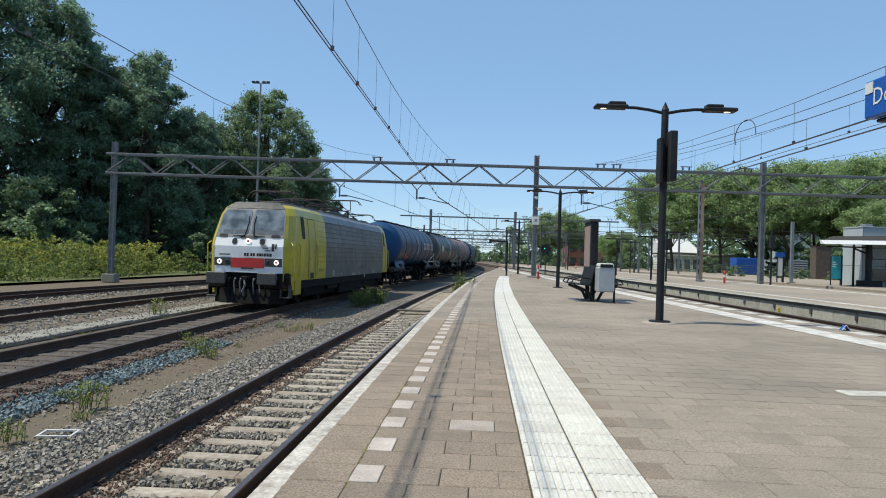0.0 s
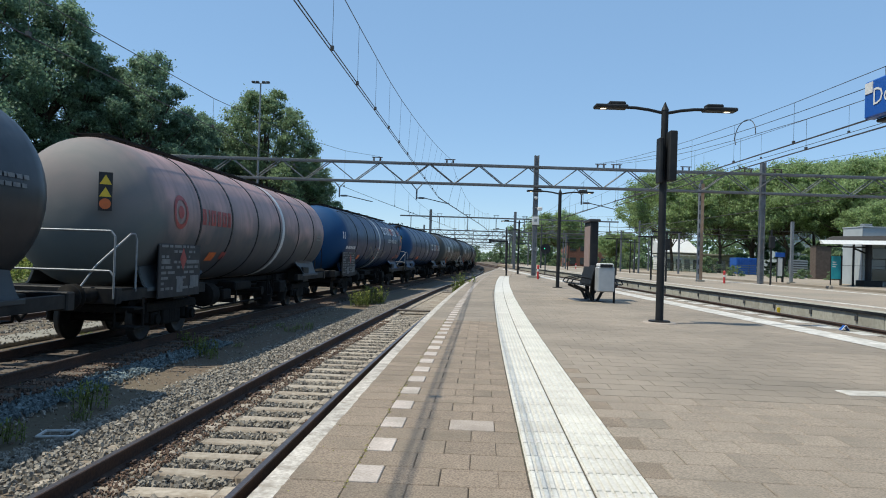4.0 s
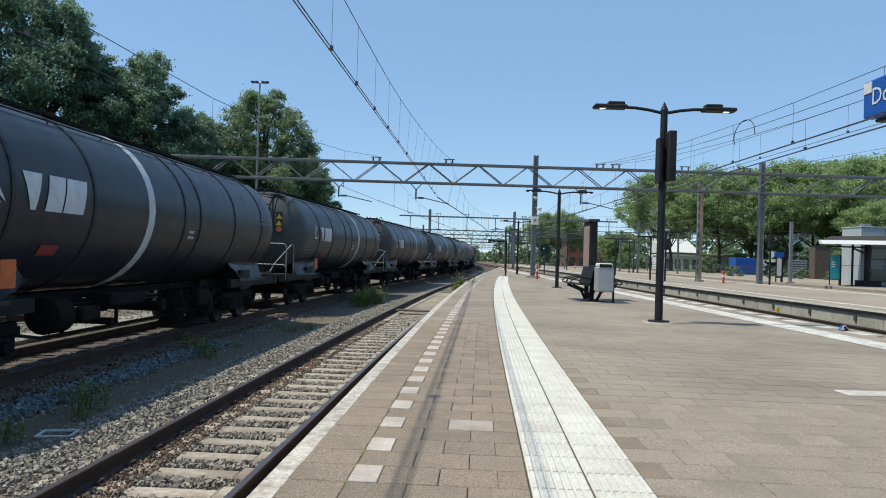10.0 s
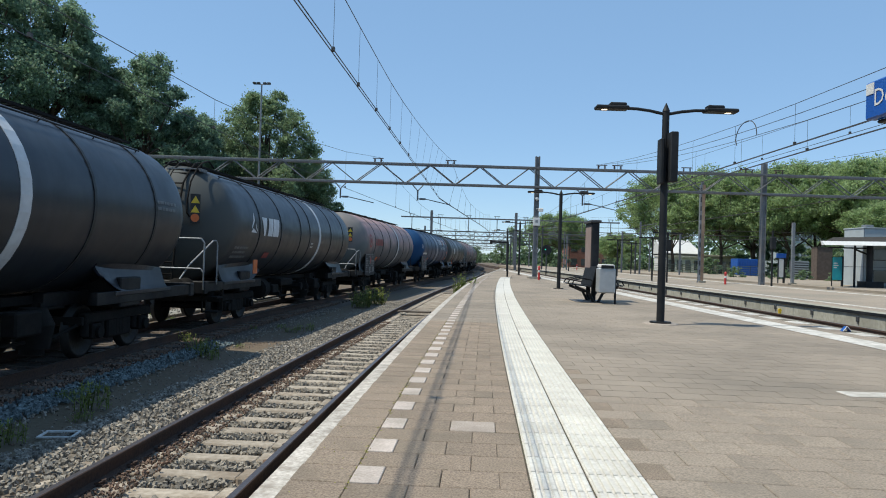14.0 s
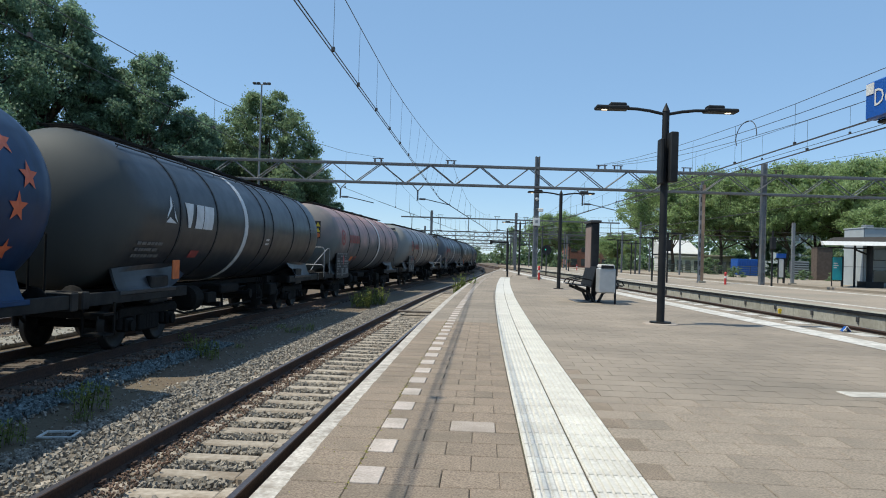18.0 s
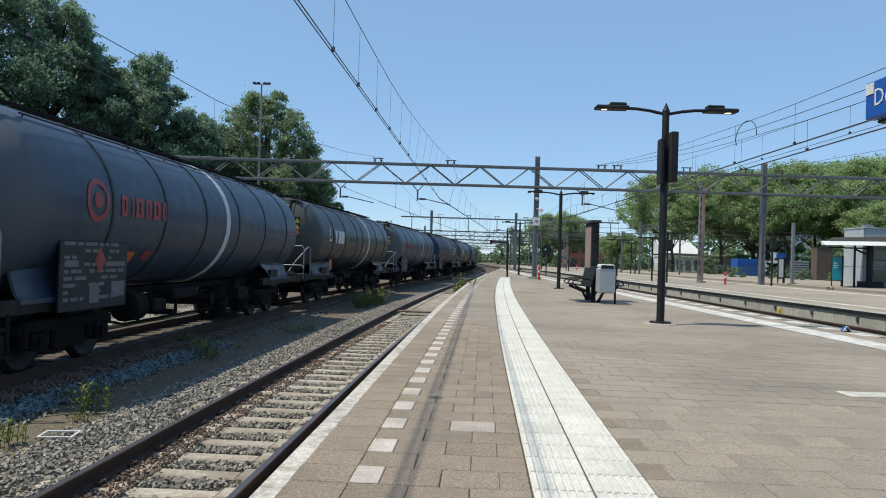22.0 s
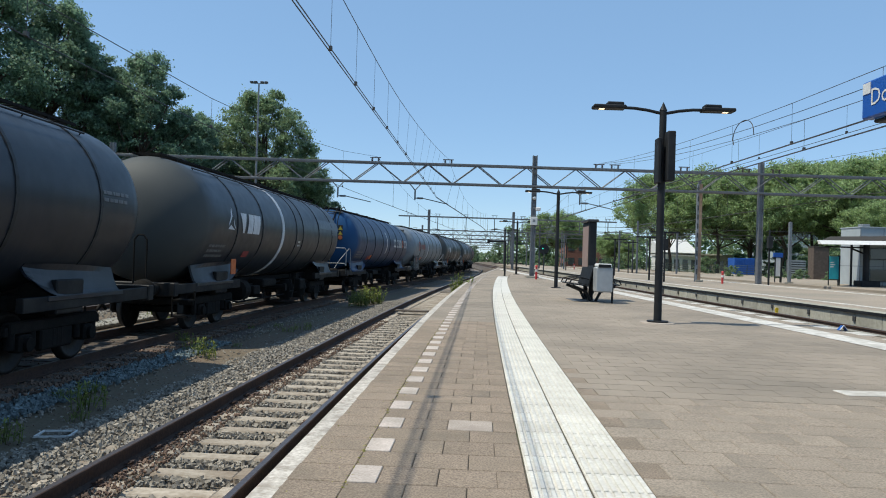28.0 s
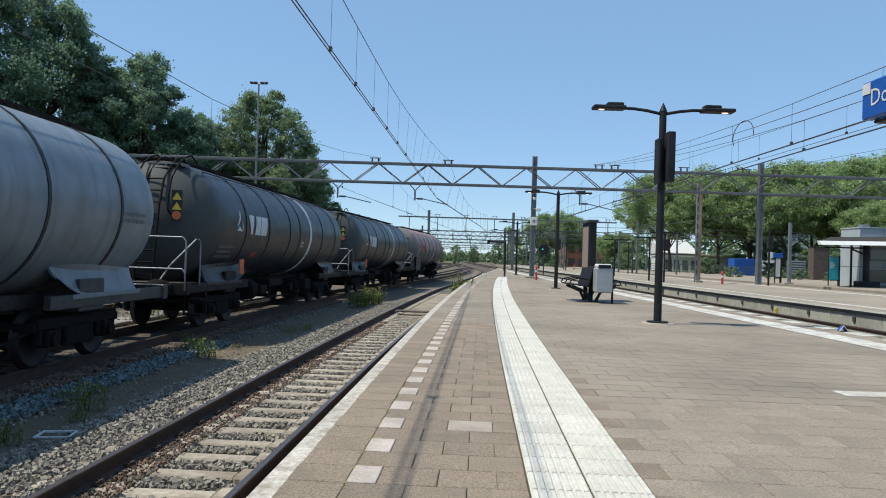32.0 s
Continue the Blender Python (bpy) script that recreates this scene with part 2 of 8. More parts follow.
class Shape:
    """Collects faces; m places what is added, slot picks the material."""

    def __init__(self):
        self.v, self.f, self.s, self.k = [], [], [], []
        self.m, self.slot = Matrix.Identity(4), 0

    def add(self, verts, faces, smooth=False):
        base = len(self.v)
        self.v += [tuple(self.m @ Vector(p)) for p in verts]
        for q in faces:
            self.f.append(tuple(base + i for i in q))
            self.s.append(smooth)
            self.k.append(self.slot)
        return self

    def box(self, x0, x1, y0, y1, z0, z1, c=0.0):
        """A box, its edges chamfered by c."""
        if not c:
            v = [(x, y, z) for x in (x0, x1) for y in (y0, y1) for z in (z0, z1)]
            return self.add(v, [(0, 1, 3, 2), (4, 6, 7, 5), (0, 4, 5, 1), (2, 3, 7, 6), (0, 2, 6, 4), (1, 5, 7, 3)])
        lo, hi = (x0, y0, z0), (x1, y1, z1)
        v, at = [], {}
        for sx in (0, 1):
            for sy in (0, 1):
                for sz in (0, 1):
                    sg = (sx, sy, sz)
                    for ax in range(3):
                        p = [0, 0, 0]
                        for a in range(3):
                            p[a] = (hi[a] if sg[a] else lo[a]) + (0 if a == ax else (-c if sg[a] else c))
                        at[(sg, ax)] = len(v)
                        v.append(p)
        f = []
        for ax in range(3):
            b, d = (ax + 1) % 3, (ax + 2) % 3
            for side in (0, 1):
                q = []
                for i, j in ((0, 0), (1, 0), (1, 1), (0, 1)):
                    sg = [0, 0, 0]
                    sg[ax], sg[b], sg[d] = side, i, j
                    q.append(at[(tuple(sg), ax)])
                f.append(tuple(q if side else q[::-1]))
            for i in (0, 1):
                for j in (0, 1):
                    s0, s1 = [0, 0, 0], [0, 0, 0]
                    s0[ax], s1[ax] = 0, 1
                    s0[b] = s1[b] = i
                    s0[d] = s1[d] = j
                    q = [at[(tuple(s0), b)], at[(tuple(s1), b)], at[(tuple(s1), d)], at[(tuple(s0), d)]]
                    f.append(tuple(q if i == j else q[::-1])[::-1])
        for sx in (0, 1):
            for sy in (0, 1):
                for sz in (0, 1):
                    q = [at[((sx, sy, sz), a)] for a in range(3)]
                    f.append(tuple(q if (sx + sy + sz) % 2 else q[::-1]))
        return self.add(v, f)

    def rod(self, p, q, r, n=8, r2=None, caps=True):
        """A round bar from p to q."""
        p, q = Vector(p), Vector(q)
        r2 = r if r2 is None else r2
        d = (q - p).normalized()
        a = d.orthogonal().normalized()
        b = d.cross(a)
        ring = [(math.cos(2 * math.pi * i / n), math.sin(2 * math.pi * i / n)) for i in range(n)]
        v = [p + r * (a * c + b * s) for c, s in ring] + [q + r2 * (a * c + b * s) for c, s in ring]
        self.add(v, [(i, (i + 1) % n, n + (i + 1) % n, n + i) for i in range(n)], n > 5)
        if caps:
            self.add(v[:n], [tuple(range(n))[::-1]])
            self.add(v[n:], [tuple(range(n))])
        return self

    def pipe(self, pts, r, n=6):
        for p, q in zip(pts, pts[1:]):
            self.rod(p, q, r, n)
        return self

    def lathe(self, prof, axis="y", n=32, smooth=True):
        """Turns (place on the axis, radius) pairs round the axis y or z or x."""
        v, f = [], []
        for a, r in prof:
            for i in range(n):
                w = 2 * math.pi * i / n
                c, s = r * math.cos(w), r * math.sin(w)
                v.append({"y": (c, a, s), "z": (c, s, a), "x": (a, c, s)}[axis])
        for j in range(len(prof) - 1):
            for i in range(n):
                q = (j * n + i, j * n + (i + 1) % n, (j + 1) * n + (i + 1) % n, (j + 1) * n + i)
                f.append(q if axis != "y" else q[::-1])
        return self.add(v, f, smooth)

    def quad(self, a, b, c, d):
        return self.add([a, b, c, d], [(0, 1, 2, 3)])

    def mesh(self, name):
        me = bpy.data.meshes.new(name)
        me.from_pydata(self.v, [], self.f)
        me.polygons.foreach_set("use_smooth", self.s)
        me.polygons.foreach_set("material_index", self.k)
        me.update()
        return me


def put(name, shape, mats, parent=None, label="", at=None):
    """Links a shape or a mesh as one object, under its parent if one is given."""
    me = shape.mesh(name) if isinstance(shape, Shape) else shape
    if not me.materials:
        for one in (mats if isinstance(mats, (list, tuple)) else [mats]):
            me.materials.append(one)
    ob = new(name, me)
    if at is not None:
        ob.matrix_basis = at
    if parent:
        ob.parent = parent
    if label:
        ob["label"] = label
    return ob


def thing(name, label, category, group="", kind="", at=None):
    ob = new(name)
    ob.empty_display_size = 0.2
    if at is not None:
        ob.matrix_basis = at
    return tagged(ob, label, category, group, kind)


def spline(points):
    """A smooth curve x(y) through a few points, straight beyond them."""
    ys = np.array([p[0] for p in points], float)
    xs = np.array([p[1] for p in points], float)
    h = np.diff(ys)
    d = np.diff(xs) / h
    m = np.empty_like(ys)
    m[0], m[-1] = d[0], d[-1]
    m[1:-1] = (d[:-1] * h[1:] + d[1:] * h[:-1]) / (h[:-1] + h[1:])

    def f(y):
        if y <= ys[0]:
            return xs[0] + m[0] * (y - ys[0])
        if y >= ys[-1]:
            return xs[-1] + m[-1] * (y - ys[-1])
        i = int(np.searchsorted(ys, y)) - 1
        t = (y - ys[i]) / h[i]
        return ((2 * t ** 3 - 3 * t ** 2 + 1) * xs[i] + (t ** 3 - 2 * t ** 2 + t) * h[i] * m[i]
                + (-2 * t ** 3 + 3 * t ** 2) * xs[i + 1] + (t ** 3 - t ** 2) * h[i] * m[i + 1])
    return f


# ---- plan: the lines of the platform and the tracks, x as a function of y ----
def guide(y):
    """The left edge of the white guide strip, a curve of about 880 m radius."""
    return 0.29 + 0.0466 * y + (0.000566 * y * y if y > 0 else 0.0)


near_line = spline([(y, guide(y) - 3.02) for y in (-60, 0, 15, 30, 45, 60)] + [(90, 5.3), (122, 7.6), (180, 8.6), (250, 6.0), (350, -5.0), (500, -27)])
train_line = spline([(-55.8, -9.21), (0.0, -7.53), (14.0, -7.07), (27.9, -6.28), (42.8, -4.72), (58.6, -2.7), (81.8, 0.3), (105.1, 2.8), (139.5, 4.85), (186.0, 5.1), (241.8, 1.86), (372.0, -13.02)])
yard_base = spline([(-60, -9.9), (0, -8.1), (15, -7.6), (30, -6.75), (46, -5.0), (63, -2.6), (88, 0.75), (113, 3.35), (150, 5.4), (200, 5.6), (260, 2.0), (400, -14)])


def yard_line(k):
    """The yard tracks, 5.3 m apart, run straight beyond the gantry."""
    def f(y):
        x = yard_base(min(y, 60.0)) - 5.6 - 5.3 * k
        return x + 0.125 * (min(y, 110.0) - 60) + 0.06 * max(0.0, y - 110) if y > 60 else x
    return f


EDGE_R = 7.70
FAR_EDGE = 11.05
Z_NEAR, Z_TRAIN, Z_YARD, Z_RIGHT = -0.87, -0.82, -0.93, -0.24


def edge_left(y):
    return near_line(y) + 1.72


def right_line(y):
    return 9.38


def steps(a, b, s, far=0.0):
    """Places from a to b, s apart, growing by far."""
    out = [a]
    while out[-1] < b:
        out.append(min(b, out[-1] + max(s, far * max(0.0, out[-1]))))
    return out


def sweep(line, ys, prof, closed=True, smooth=False):
    """Carries a section (x off the line, z) along it."""
    sh = Shape()
    n = len(prof)
    v = []
    for y in ys:
        g = (line(y + 0.1) - line(y - 0.1)) / 0.2
        k = 1 / math.sqrt(1 + g * g)
        x = line(y)
        for u, z in prof:
            v.append((x + u * k, y - u * g * k, z))
    f = []
    for j in range(len(ys) - 1):
        for i in range(n if closed else n - 1):
            f.append((j * n + i, j * n + (i + 1) % n, (j + 1) * n + (i + 1) % n, (j + 1) * n + i))
    sh.add(v, f, smooth)
    if closed:
        sh.add(v[:n], [tuple(range(n))])
        sh.add(v[-n:], [tuple(range(n))[::-1]])
    return sh


def along(line, y, u, z):
    """The pose at the side of a line: u metres to its right, turned with it."""
    g = (line(y + 0.1) - line(y - 0.1)) / 0.2
    k = 1 / math.sqrt(1 + g * g)
    return pose(line(y) + u * k, y - u * g * k, z, 0, 0, -math.degrees(math.atan(g)))


# ---- ground ----
gs = Shape()
rings = [0, 20, 60, 150, 400, 1200, 3000]
gx = sorted({s * r for r in rings for s in (-1, 1)})
gv = [(x, y, -1.13 if max(abs(x), abs(y)) < 1000 else -1.4) for x in gx for y in gx]
gn = len(gx)
gs.add(gv, [(i * gn + j, (i + 1) * gn + j, (i + 1) * gn + j + 1, i * gn + j + 1) for i in range(gn - 1) for j in range(gn - 1)])
tagged(put("ground", gs, DIRT), "sandy brown soil of the railway yard", "ground", kind="structure")


def grass_sheet(name, line, u0, u1, y0, y1, z, label):
    sh = Shape()
    v, f = [], []
    ys = steps(y0, y1, 4)
    for y in ys:
        for i in range(7):
            u = u0 + (u1 - u0) * i / 6
            w = 0.5 * noise.noise((y * 0.12, i * 1.7, u0)) if i in (0, 6) else 0
            v.append((line(y) + u + w, y, z + 0.10 * noise.noise((y * 0.3, u * 0.3, 2.0))))
    for j in range(len(ys) - 1):
        for i in range(6):
            f.append((j * 7 + i, j * 7 + i + 1, j * 7 + i + 8, j * 7 + i + 7))
    sh.add(v, f, True)
    return tagged(put(name, sh, GRASS), label, "grass", kind="stuff")


grass_sheet("grass_verge", lambda y: -24.0 + 0.10 * max(0, y - 30), -500, 0, -200, 900, -0.98, "rough grass verge beside the yard tracks")
grass_sheet("grass_strip", lambda y: 40.0, 0, 500, -100, 900, -0.6, "mown grass strip behind the far platform")

# ---- tracks ----
RAIL = [(-0.07, -0.172), (-0.07, -0.16), (-0.012, -0.14), (-0.012, -0.045), (-0.036, -0.036), (-0.036, -0.006), (-0.028, 0.0),
        (0.028, 0.0), (0.036, -0.006), (0.036, -0.036), (0.012, -0.045), (0.012, -0.14), (0.07, -0.16), (0.07, -0.172)]


def sleeper_shape(wood):
    sh = Shape()
    if wood:
        return sh.box(-1.28, 1.28, -0.125, 0.125, -0.15, 0.0, 0.012)
    sh.box(-1.26, -0.42, -0.145, 0.145, -0.2, 0.0, 0.03)
    sh.box(0.42, 1.26, -0.145, 0.145, -0.2, 0.0, 0.03)
    return sh.box(-0.42, 0.42, -0.11, 0.11, -0.2, -0.03, 0.02)


def fastening_shape():
    sh = Shape()
    for s in (-1, 1):
        sh.m = Matrix.Translation((s * 0.115, 0, 0))
        sh.box(-0.045, 0.045, -0.05, 0.05, 0.0, 0.02, 0.005)
        sh.rod((0, 0, 0.02), (0, 0, 0.055), 0.02, 6)
        sh.pipe([(-s * 0.06, -0.045, 0.03), (0, -0.05, 0.045), (0, 0.05, 0.045), (-s * 0.06, 0.045, 0.03)], 0.009, 5)
    sh.m = Matrix.Identity(4)
    return sh


SLEEPER_C, SLEEPER_W, FASTENING = sleeper_shape(False).mesh("sleeper"), sleeper_shape(True).mesh("sleeper"), fastening_shape().mesh("fastening")


def track(name, line, z, y0, y1, label, wood=False, shiny=True, pieces=(-2, 45), pitch=0.6, bed=BALLAST, clips=0.0):
    """Two rails on sleepers in a ballast bed: near sleepers one by one, the far ones joined."""
    top = thing(name, label, "railway track", kind="structure")
    ys = steps(y0, y1, 1.5, 0.03)
    wide = 1.4 if wood else 1.85
    bank = [(-1.75, -1.14), (-1.15, z - 0.25), (-0.95, z - 0.192), (0.95, z - 0.192), (1.15, z - 0.25), (1.75, -1.14)]
    put("ballast_bed", sweep(line, ys, bank if wood else [(-wide - 0.55, -1.14 if z < -0.5 else z - 0.75), (-wide, z - 0.25), (wide, z - 0.25), (wide + 0.55, -1.14 if z < -0.5 else z - 0.75)]), bed, top)
    for s in (-1, 1):
        sh = sweep(line, ys, [(s * 0.7525 + u, z + w) for u, w in RAIL], True)
        n = len(RAIL)
        for i in range((len(ys) - 1) * n):
            if i % n == 6:
                sh.k[i] = 1
        put("rail", sh, [RUST, RAILTOP if shiny else RAILDULL], top)
    rest = Shape()
    y = y0
    while y < y1:
        m = along(line, y + (0.03 * math.sin(y * 7) if wood else 0), 0, z - 0.172)
        if pieces[0] < y < pieces[1]:
            put("sleeper", SLEEPER_W if wood else SLEEPER_C, WOODS if wood else SLEEP, top, at=m)
            if y < clips:
                for s in (-1, 1):
                    put("rail_fastening", FASTENING, RUST, top, at=m @ Matrix.Translation((s * 0.7525, 0, 0)))
        elif y < 120:
            rest.m = m
            rest.box(-1.26, 1.26, -0.13, 0.13, -0.1, 0.0)
        y += pitch
    if rest.v:
        tagged(put("sleepers_beyond", rest, WOODS if wood else SLEEP, top), kind="stuff")
    return top


track("railway_track_near", near_line, Z_NEAR, -12, 480, "railway track with concrete sleepers in grey ballast along the platform", clips=16)
track("railway_track_train", train_line, Z_TRAIN, -60, 400, "railway track on old wooden sleepers under the freight train", wood=True, bed=BALLB, pitch=0.65)
track("railway_track_yard", yard_line(0), Z_YARD, -30, 300, "disused yard track with dull rusty rails", wood=True, shiny=False, bed=BALLB, pieces=(10, 30), pitch=0.65)
track("railway_track_siding", yard_line(1), Z_YARD, -30, 300, "siding track beside the grass verge", wood=True, shiny=False, bed=BALLB, pieces=(10, 30), pitch=0.65)
track("railway_track_right", right_line, Z_RIGHT, -12, 300, "railway track between the two platforms with rusty rails", shiny=False, bed=BALLB, pieces=(15, 60))
track("railway_track_far", lambda y: 22.7, -0.55, -12, 300, "railway track behind the far platform", shiny=False, bed=BALLB, pieces=(200, 201))
# crossing lines in the distance
track("railway_track_crossing", spline([(95, 0.2), (130, 3.3), (170, 7.6), (230, 11.0), (320, 12.0)]), -0.9, 96, 320, "crossover track linking the lines far off", bed=BALLB, pieces=(0, 0))


plank = Shape()
for k in range(3):
    plank.box(-0.62, 0.62, -0.22 + k * 0.15, -0.08 + k * 0.15, -0.06, 0.0, 0.01)
board = tagged(put("crossing_board", plank, WOODS), "weathered wooden board between the rails", "crossing board")
board.matrix_basis = along(near_line, 27.4, 0.0, Z_NEAR - 0.03)


def stones(name, line, u0, u1, y0, y1, count, z, size, material, label, seed, bulge=0.0, gaps=None, slope=0.0):
    """Loose broken stones, each a small faceted lump, joined."""
    rng = np.random.default_rng(seed)
    base = np.array([(a, b * 0.85, c * 0.68) for a in (-1, 1) for b in (-1, 1) for c in (-1, 1)]) * 0.66
    tris = [(0, 1, 3), (0, 3, 2), (4, 6, 7), (4, 7, 5), (0, 4, 5), (0, 5, 1), (2, 3, 7), (2, 7, 6), (0, 2, 6), (0, 6, 4), (1, 5, 7), (1, 7, 3)]
    sh = Shape()
    v, f = [], []
    for i in range(count):
        y = y0 + (y1 - y0) * rng.random() ** 1.35
        if gaps:
            k = round((y - gaps) / 0.6)
            y = gaps + 0.6 * k + 0.3 + 0.14 * (2 * rng.random() - 1)
        u = u0 + (u1 - u0) * rng.random()
        s = size * (0.6 + 0.9 * rng.random())
        q = Euler(rng.random(3) * 6.28).to_matrix()
        p = base * (0.5 + 0.75 * rng.random((8, 3))) * s
        p = p @ np.array(q).T
        x = line(y) + u
        zz = z + slope * min(0.0, u + 1.5) + bulge * (1 - abs((u - u0) / (u1 - u0) * 2 - 1)) + s * 0.15 * rng.random()
        v += [(x + a, y + b, zz + c) for a, b, c in p.tolist()]
        f += [tuple(8 * i + k for k in tri) for tri in tris]
    sh.v, sh.f, sh.s, sh.k = v, f, [False] * len(f), [0] * len(f)
    return tagged(put(name, sh, material), label, "ballast", kind="stuff")


stones("ballast_stones", near_line, -0.70, 0.70, -4, 26, 10500, Z_NEAR - 0.218, 0.032, STONE, "grey broken ballast between the rails", 1, gaps=-12.0)
stones("ballast_shoulder_stones", near_line, -2.35, -0.84, -4, 36, 18000, Z_NEAR - 0.178, 0.031, STONE, "grey broken ballast on the track shoulder", 2, slope=0.12)
stones("ballast_edge_stones", near_line, 0.86, 1.6, -4, 20, 4000, Z_NEAR - 0.19, 0.036, STONE, "ballast below the platform edge", 3)
stones("blue_gravel_stones", train_line, 1.0, 1.95, 6, 17.5, 3600, -1.09, 0.034, STONEB, "bluish gravel strip beside the wooden sleepers", 4, 0.04)
stones("yard_ballast_stones", train_line, -0.68, 0.68, 6, 30, 2000, Z_TRAIN - 0.195, 0.020, RUSTST, "stained ballast between old wooden sleepers", 5)
stones("rust_stained_stones", near_line, -0.98, -0.60, 3, 26, 1500, Z_NEAR - 0.185, 0.030, RUSTST, "rust-stained stones along the rail", 8, gaps=-12.0)
stones("rust_stained_stones", near_line, 0.55, 0.98, 3, 20, 900, Z_NEAR - 0.185, 0.028, RUSTST, "rust-stained stones along the rail", 9, gaps=-12.0)
stones("yard_stones", yard_line(0), -2.2, 2.2, 12, 40, 3500, Z_YARD - 0.2, 0.05, STONE, "pale stones between the yard rails", 10)
stones("yard_stones", yard_line(1), -2.6, 2.6, 14, 44, 3500, Z_YARD - 0.2, 0.055, STONE, "pale stones between the yard rails", 11)
stones("brown_gravel", train_line, 1.5, 2.7, 6, 30, 1200, -1.133, 0.014, RUSTST, "brown gravel on the soil", 12)
stones("brown_gravel", train_line, 0.84, 1.45, 6, 32, 3400, Z_TRAIN - 0.19, 0.028, RUSTST, "brown gravel over the sleeper ends", 14)
stones("brown_gravel", train_line, 1.2, 2.1, 6, 30, 1500, -1.11, 0.027, STONE, "brown gravel on the soil", 15)
stones("rust_stained_stones", near_line, -0.72, -0.36, 2.5, 24, 3000, Z_NEAR - 0.168, 0.017, RUSTST, "rust-stained stones along the rail", 16)
stones("trough_gravel", train_line, -3.5, -2.2, 5, 34, 1600, -1.02, 0.028, STONE, "gravel spilt over concrete lids", 13)
stones("scattered_stones", near_line, -3.0, -2.2, 4, 30, 420, -1.13, 0.024, STONE, "scattered stones on sandy soil", 6)

# ---- the platform ----
Y_END = 96.0
plat_y = [-14, -6] + steps(0, Y_END, 2.0)


def platform_right(y):
    return max(EDGE_R, edge_left(y) + 0.5) if y < 90 else edge_left(y) + 0.5


ps = Shape()
pv = []
for y in plat_y:
    a, b = edge_left(y) + 0.0, platform_right(y)
    pv += [(a, y, -1.14), (a, y, -0.010), (b, y, -0.010), (b, y, -1.14)]
ps.add(pv, [(4 * j + i, 4 * j + i + 1, 4 * j + i + 5, 4 * j + i + 4) for j in range(len(plat_y) - 1) for i in range(3)])
ps.add(pv[:4], [(0, 1, 2, 3)])
ps.add(pv[-4:], [(3, 2, 1, 0)])
platform = tagged(put("platform_floor", ps, JOINT), "long station platform paved with square concrete tiles", "platform", kind="structure")

COPE = 0.135
coping = Shape().box(0, COPE, -0.494, 0.494, -0.10, 0.0, 0.012).mesh("coping_stone")
copes = Shape()
for i in range(110):
    y = -9.0 + i * 1.0
    if y > Y_END - 1:
        break
    m = along(edge_left, y, -0.03, 0.0)
    if -4 < y < 40:
        put("coping_stone", coping, COPEM, platform, "worn white-painted edge stone", m)
    else:
        copes.m = m
        copes.box(0, COPE, -0.5, 0.5, -0.1, 0.0)
tagged(put("coping_beyond", copes, COPEM, platform), kind="stuff")

TILE_ME = Shape().box(-0.1482, 0.1482, -0.1412, 0.1412, -0.05, 0.0, 0.004).mesh("paving_tile")
TILE_WIDE = Shape().box(-0.148, 0.148, -0.1425, 0.1425, -0.05, 0.002, 0.004).mesh("painted_tile")
tile_mats = {"a": TILE, "b": TILEG, "w": WSQ}
TILE_A, TILE_B = TILE_ME, TILE_ME.copy()
TILE_WIDE.materials.append(PALET)
TILE_A.materials.append(TILE)
TILE_B.materials.append(TILEG)
ribbed = Shape().box(-0.1465, 0.1465, -0.1422, 0.1422, -0.05, 0.0, 0.003)
for i in range(7):
    x = -0.126 + i * 0.042
    ribbed.box(x - 0.013, x + 0.013, -0.136, 0.136, 0.0, 0.012, 0.004)
RIB_ME = ribbed.mesh("tactile_tile")
RIB_ME.materials.append(TACT)

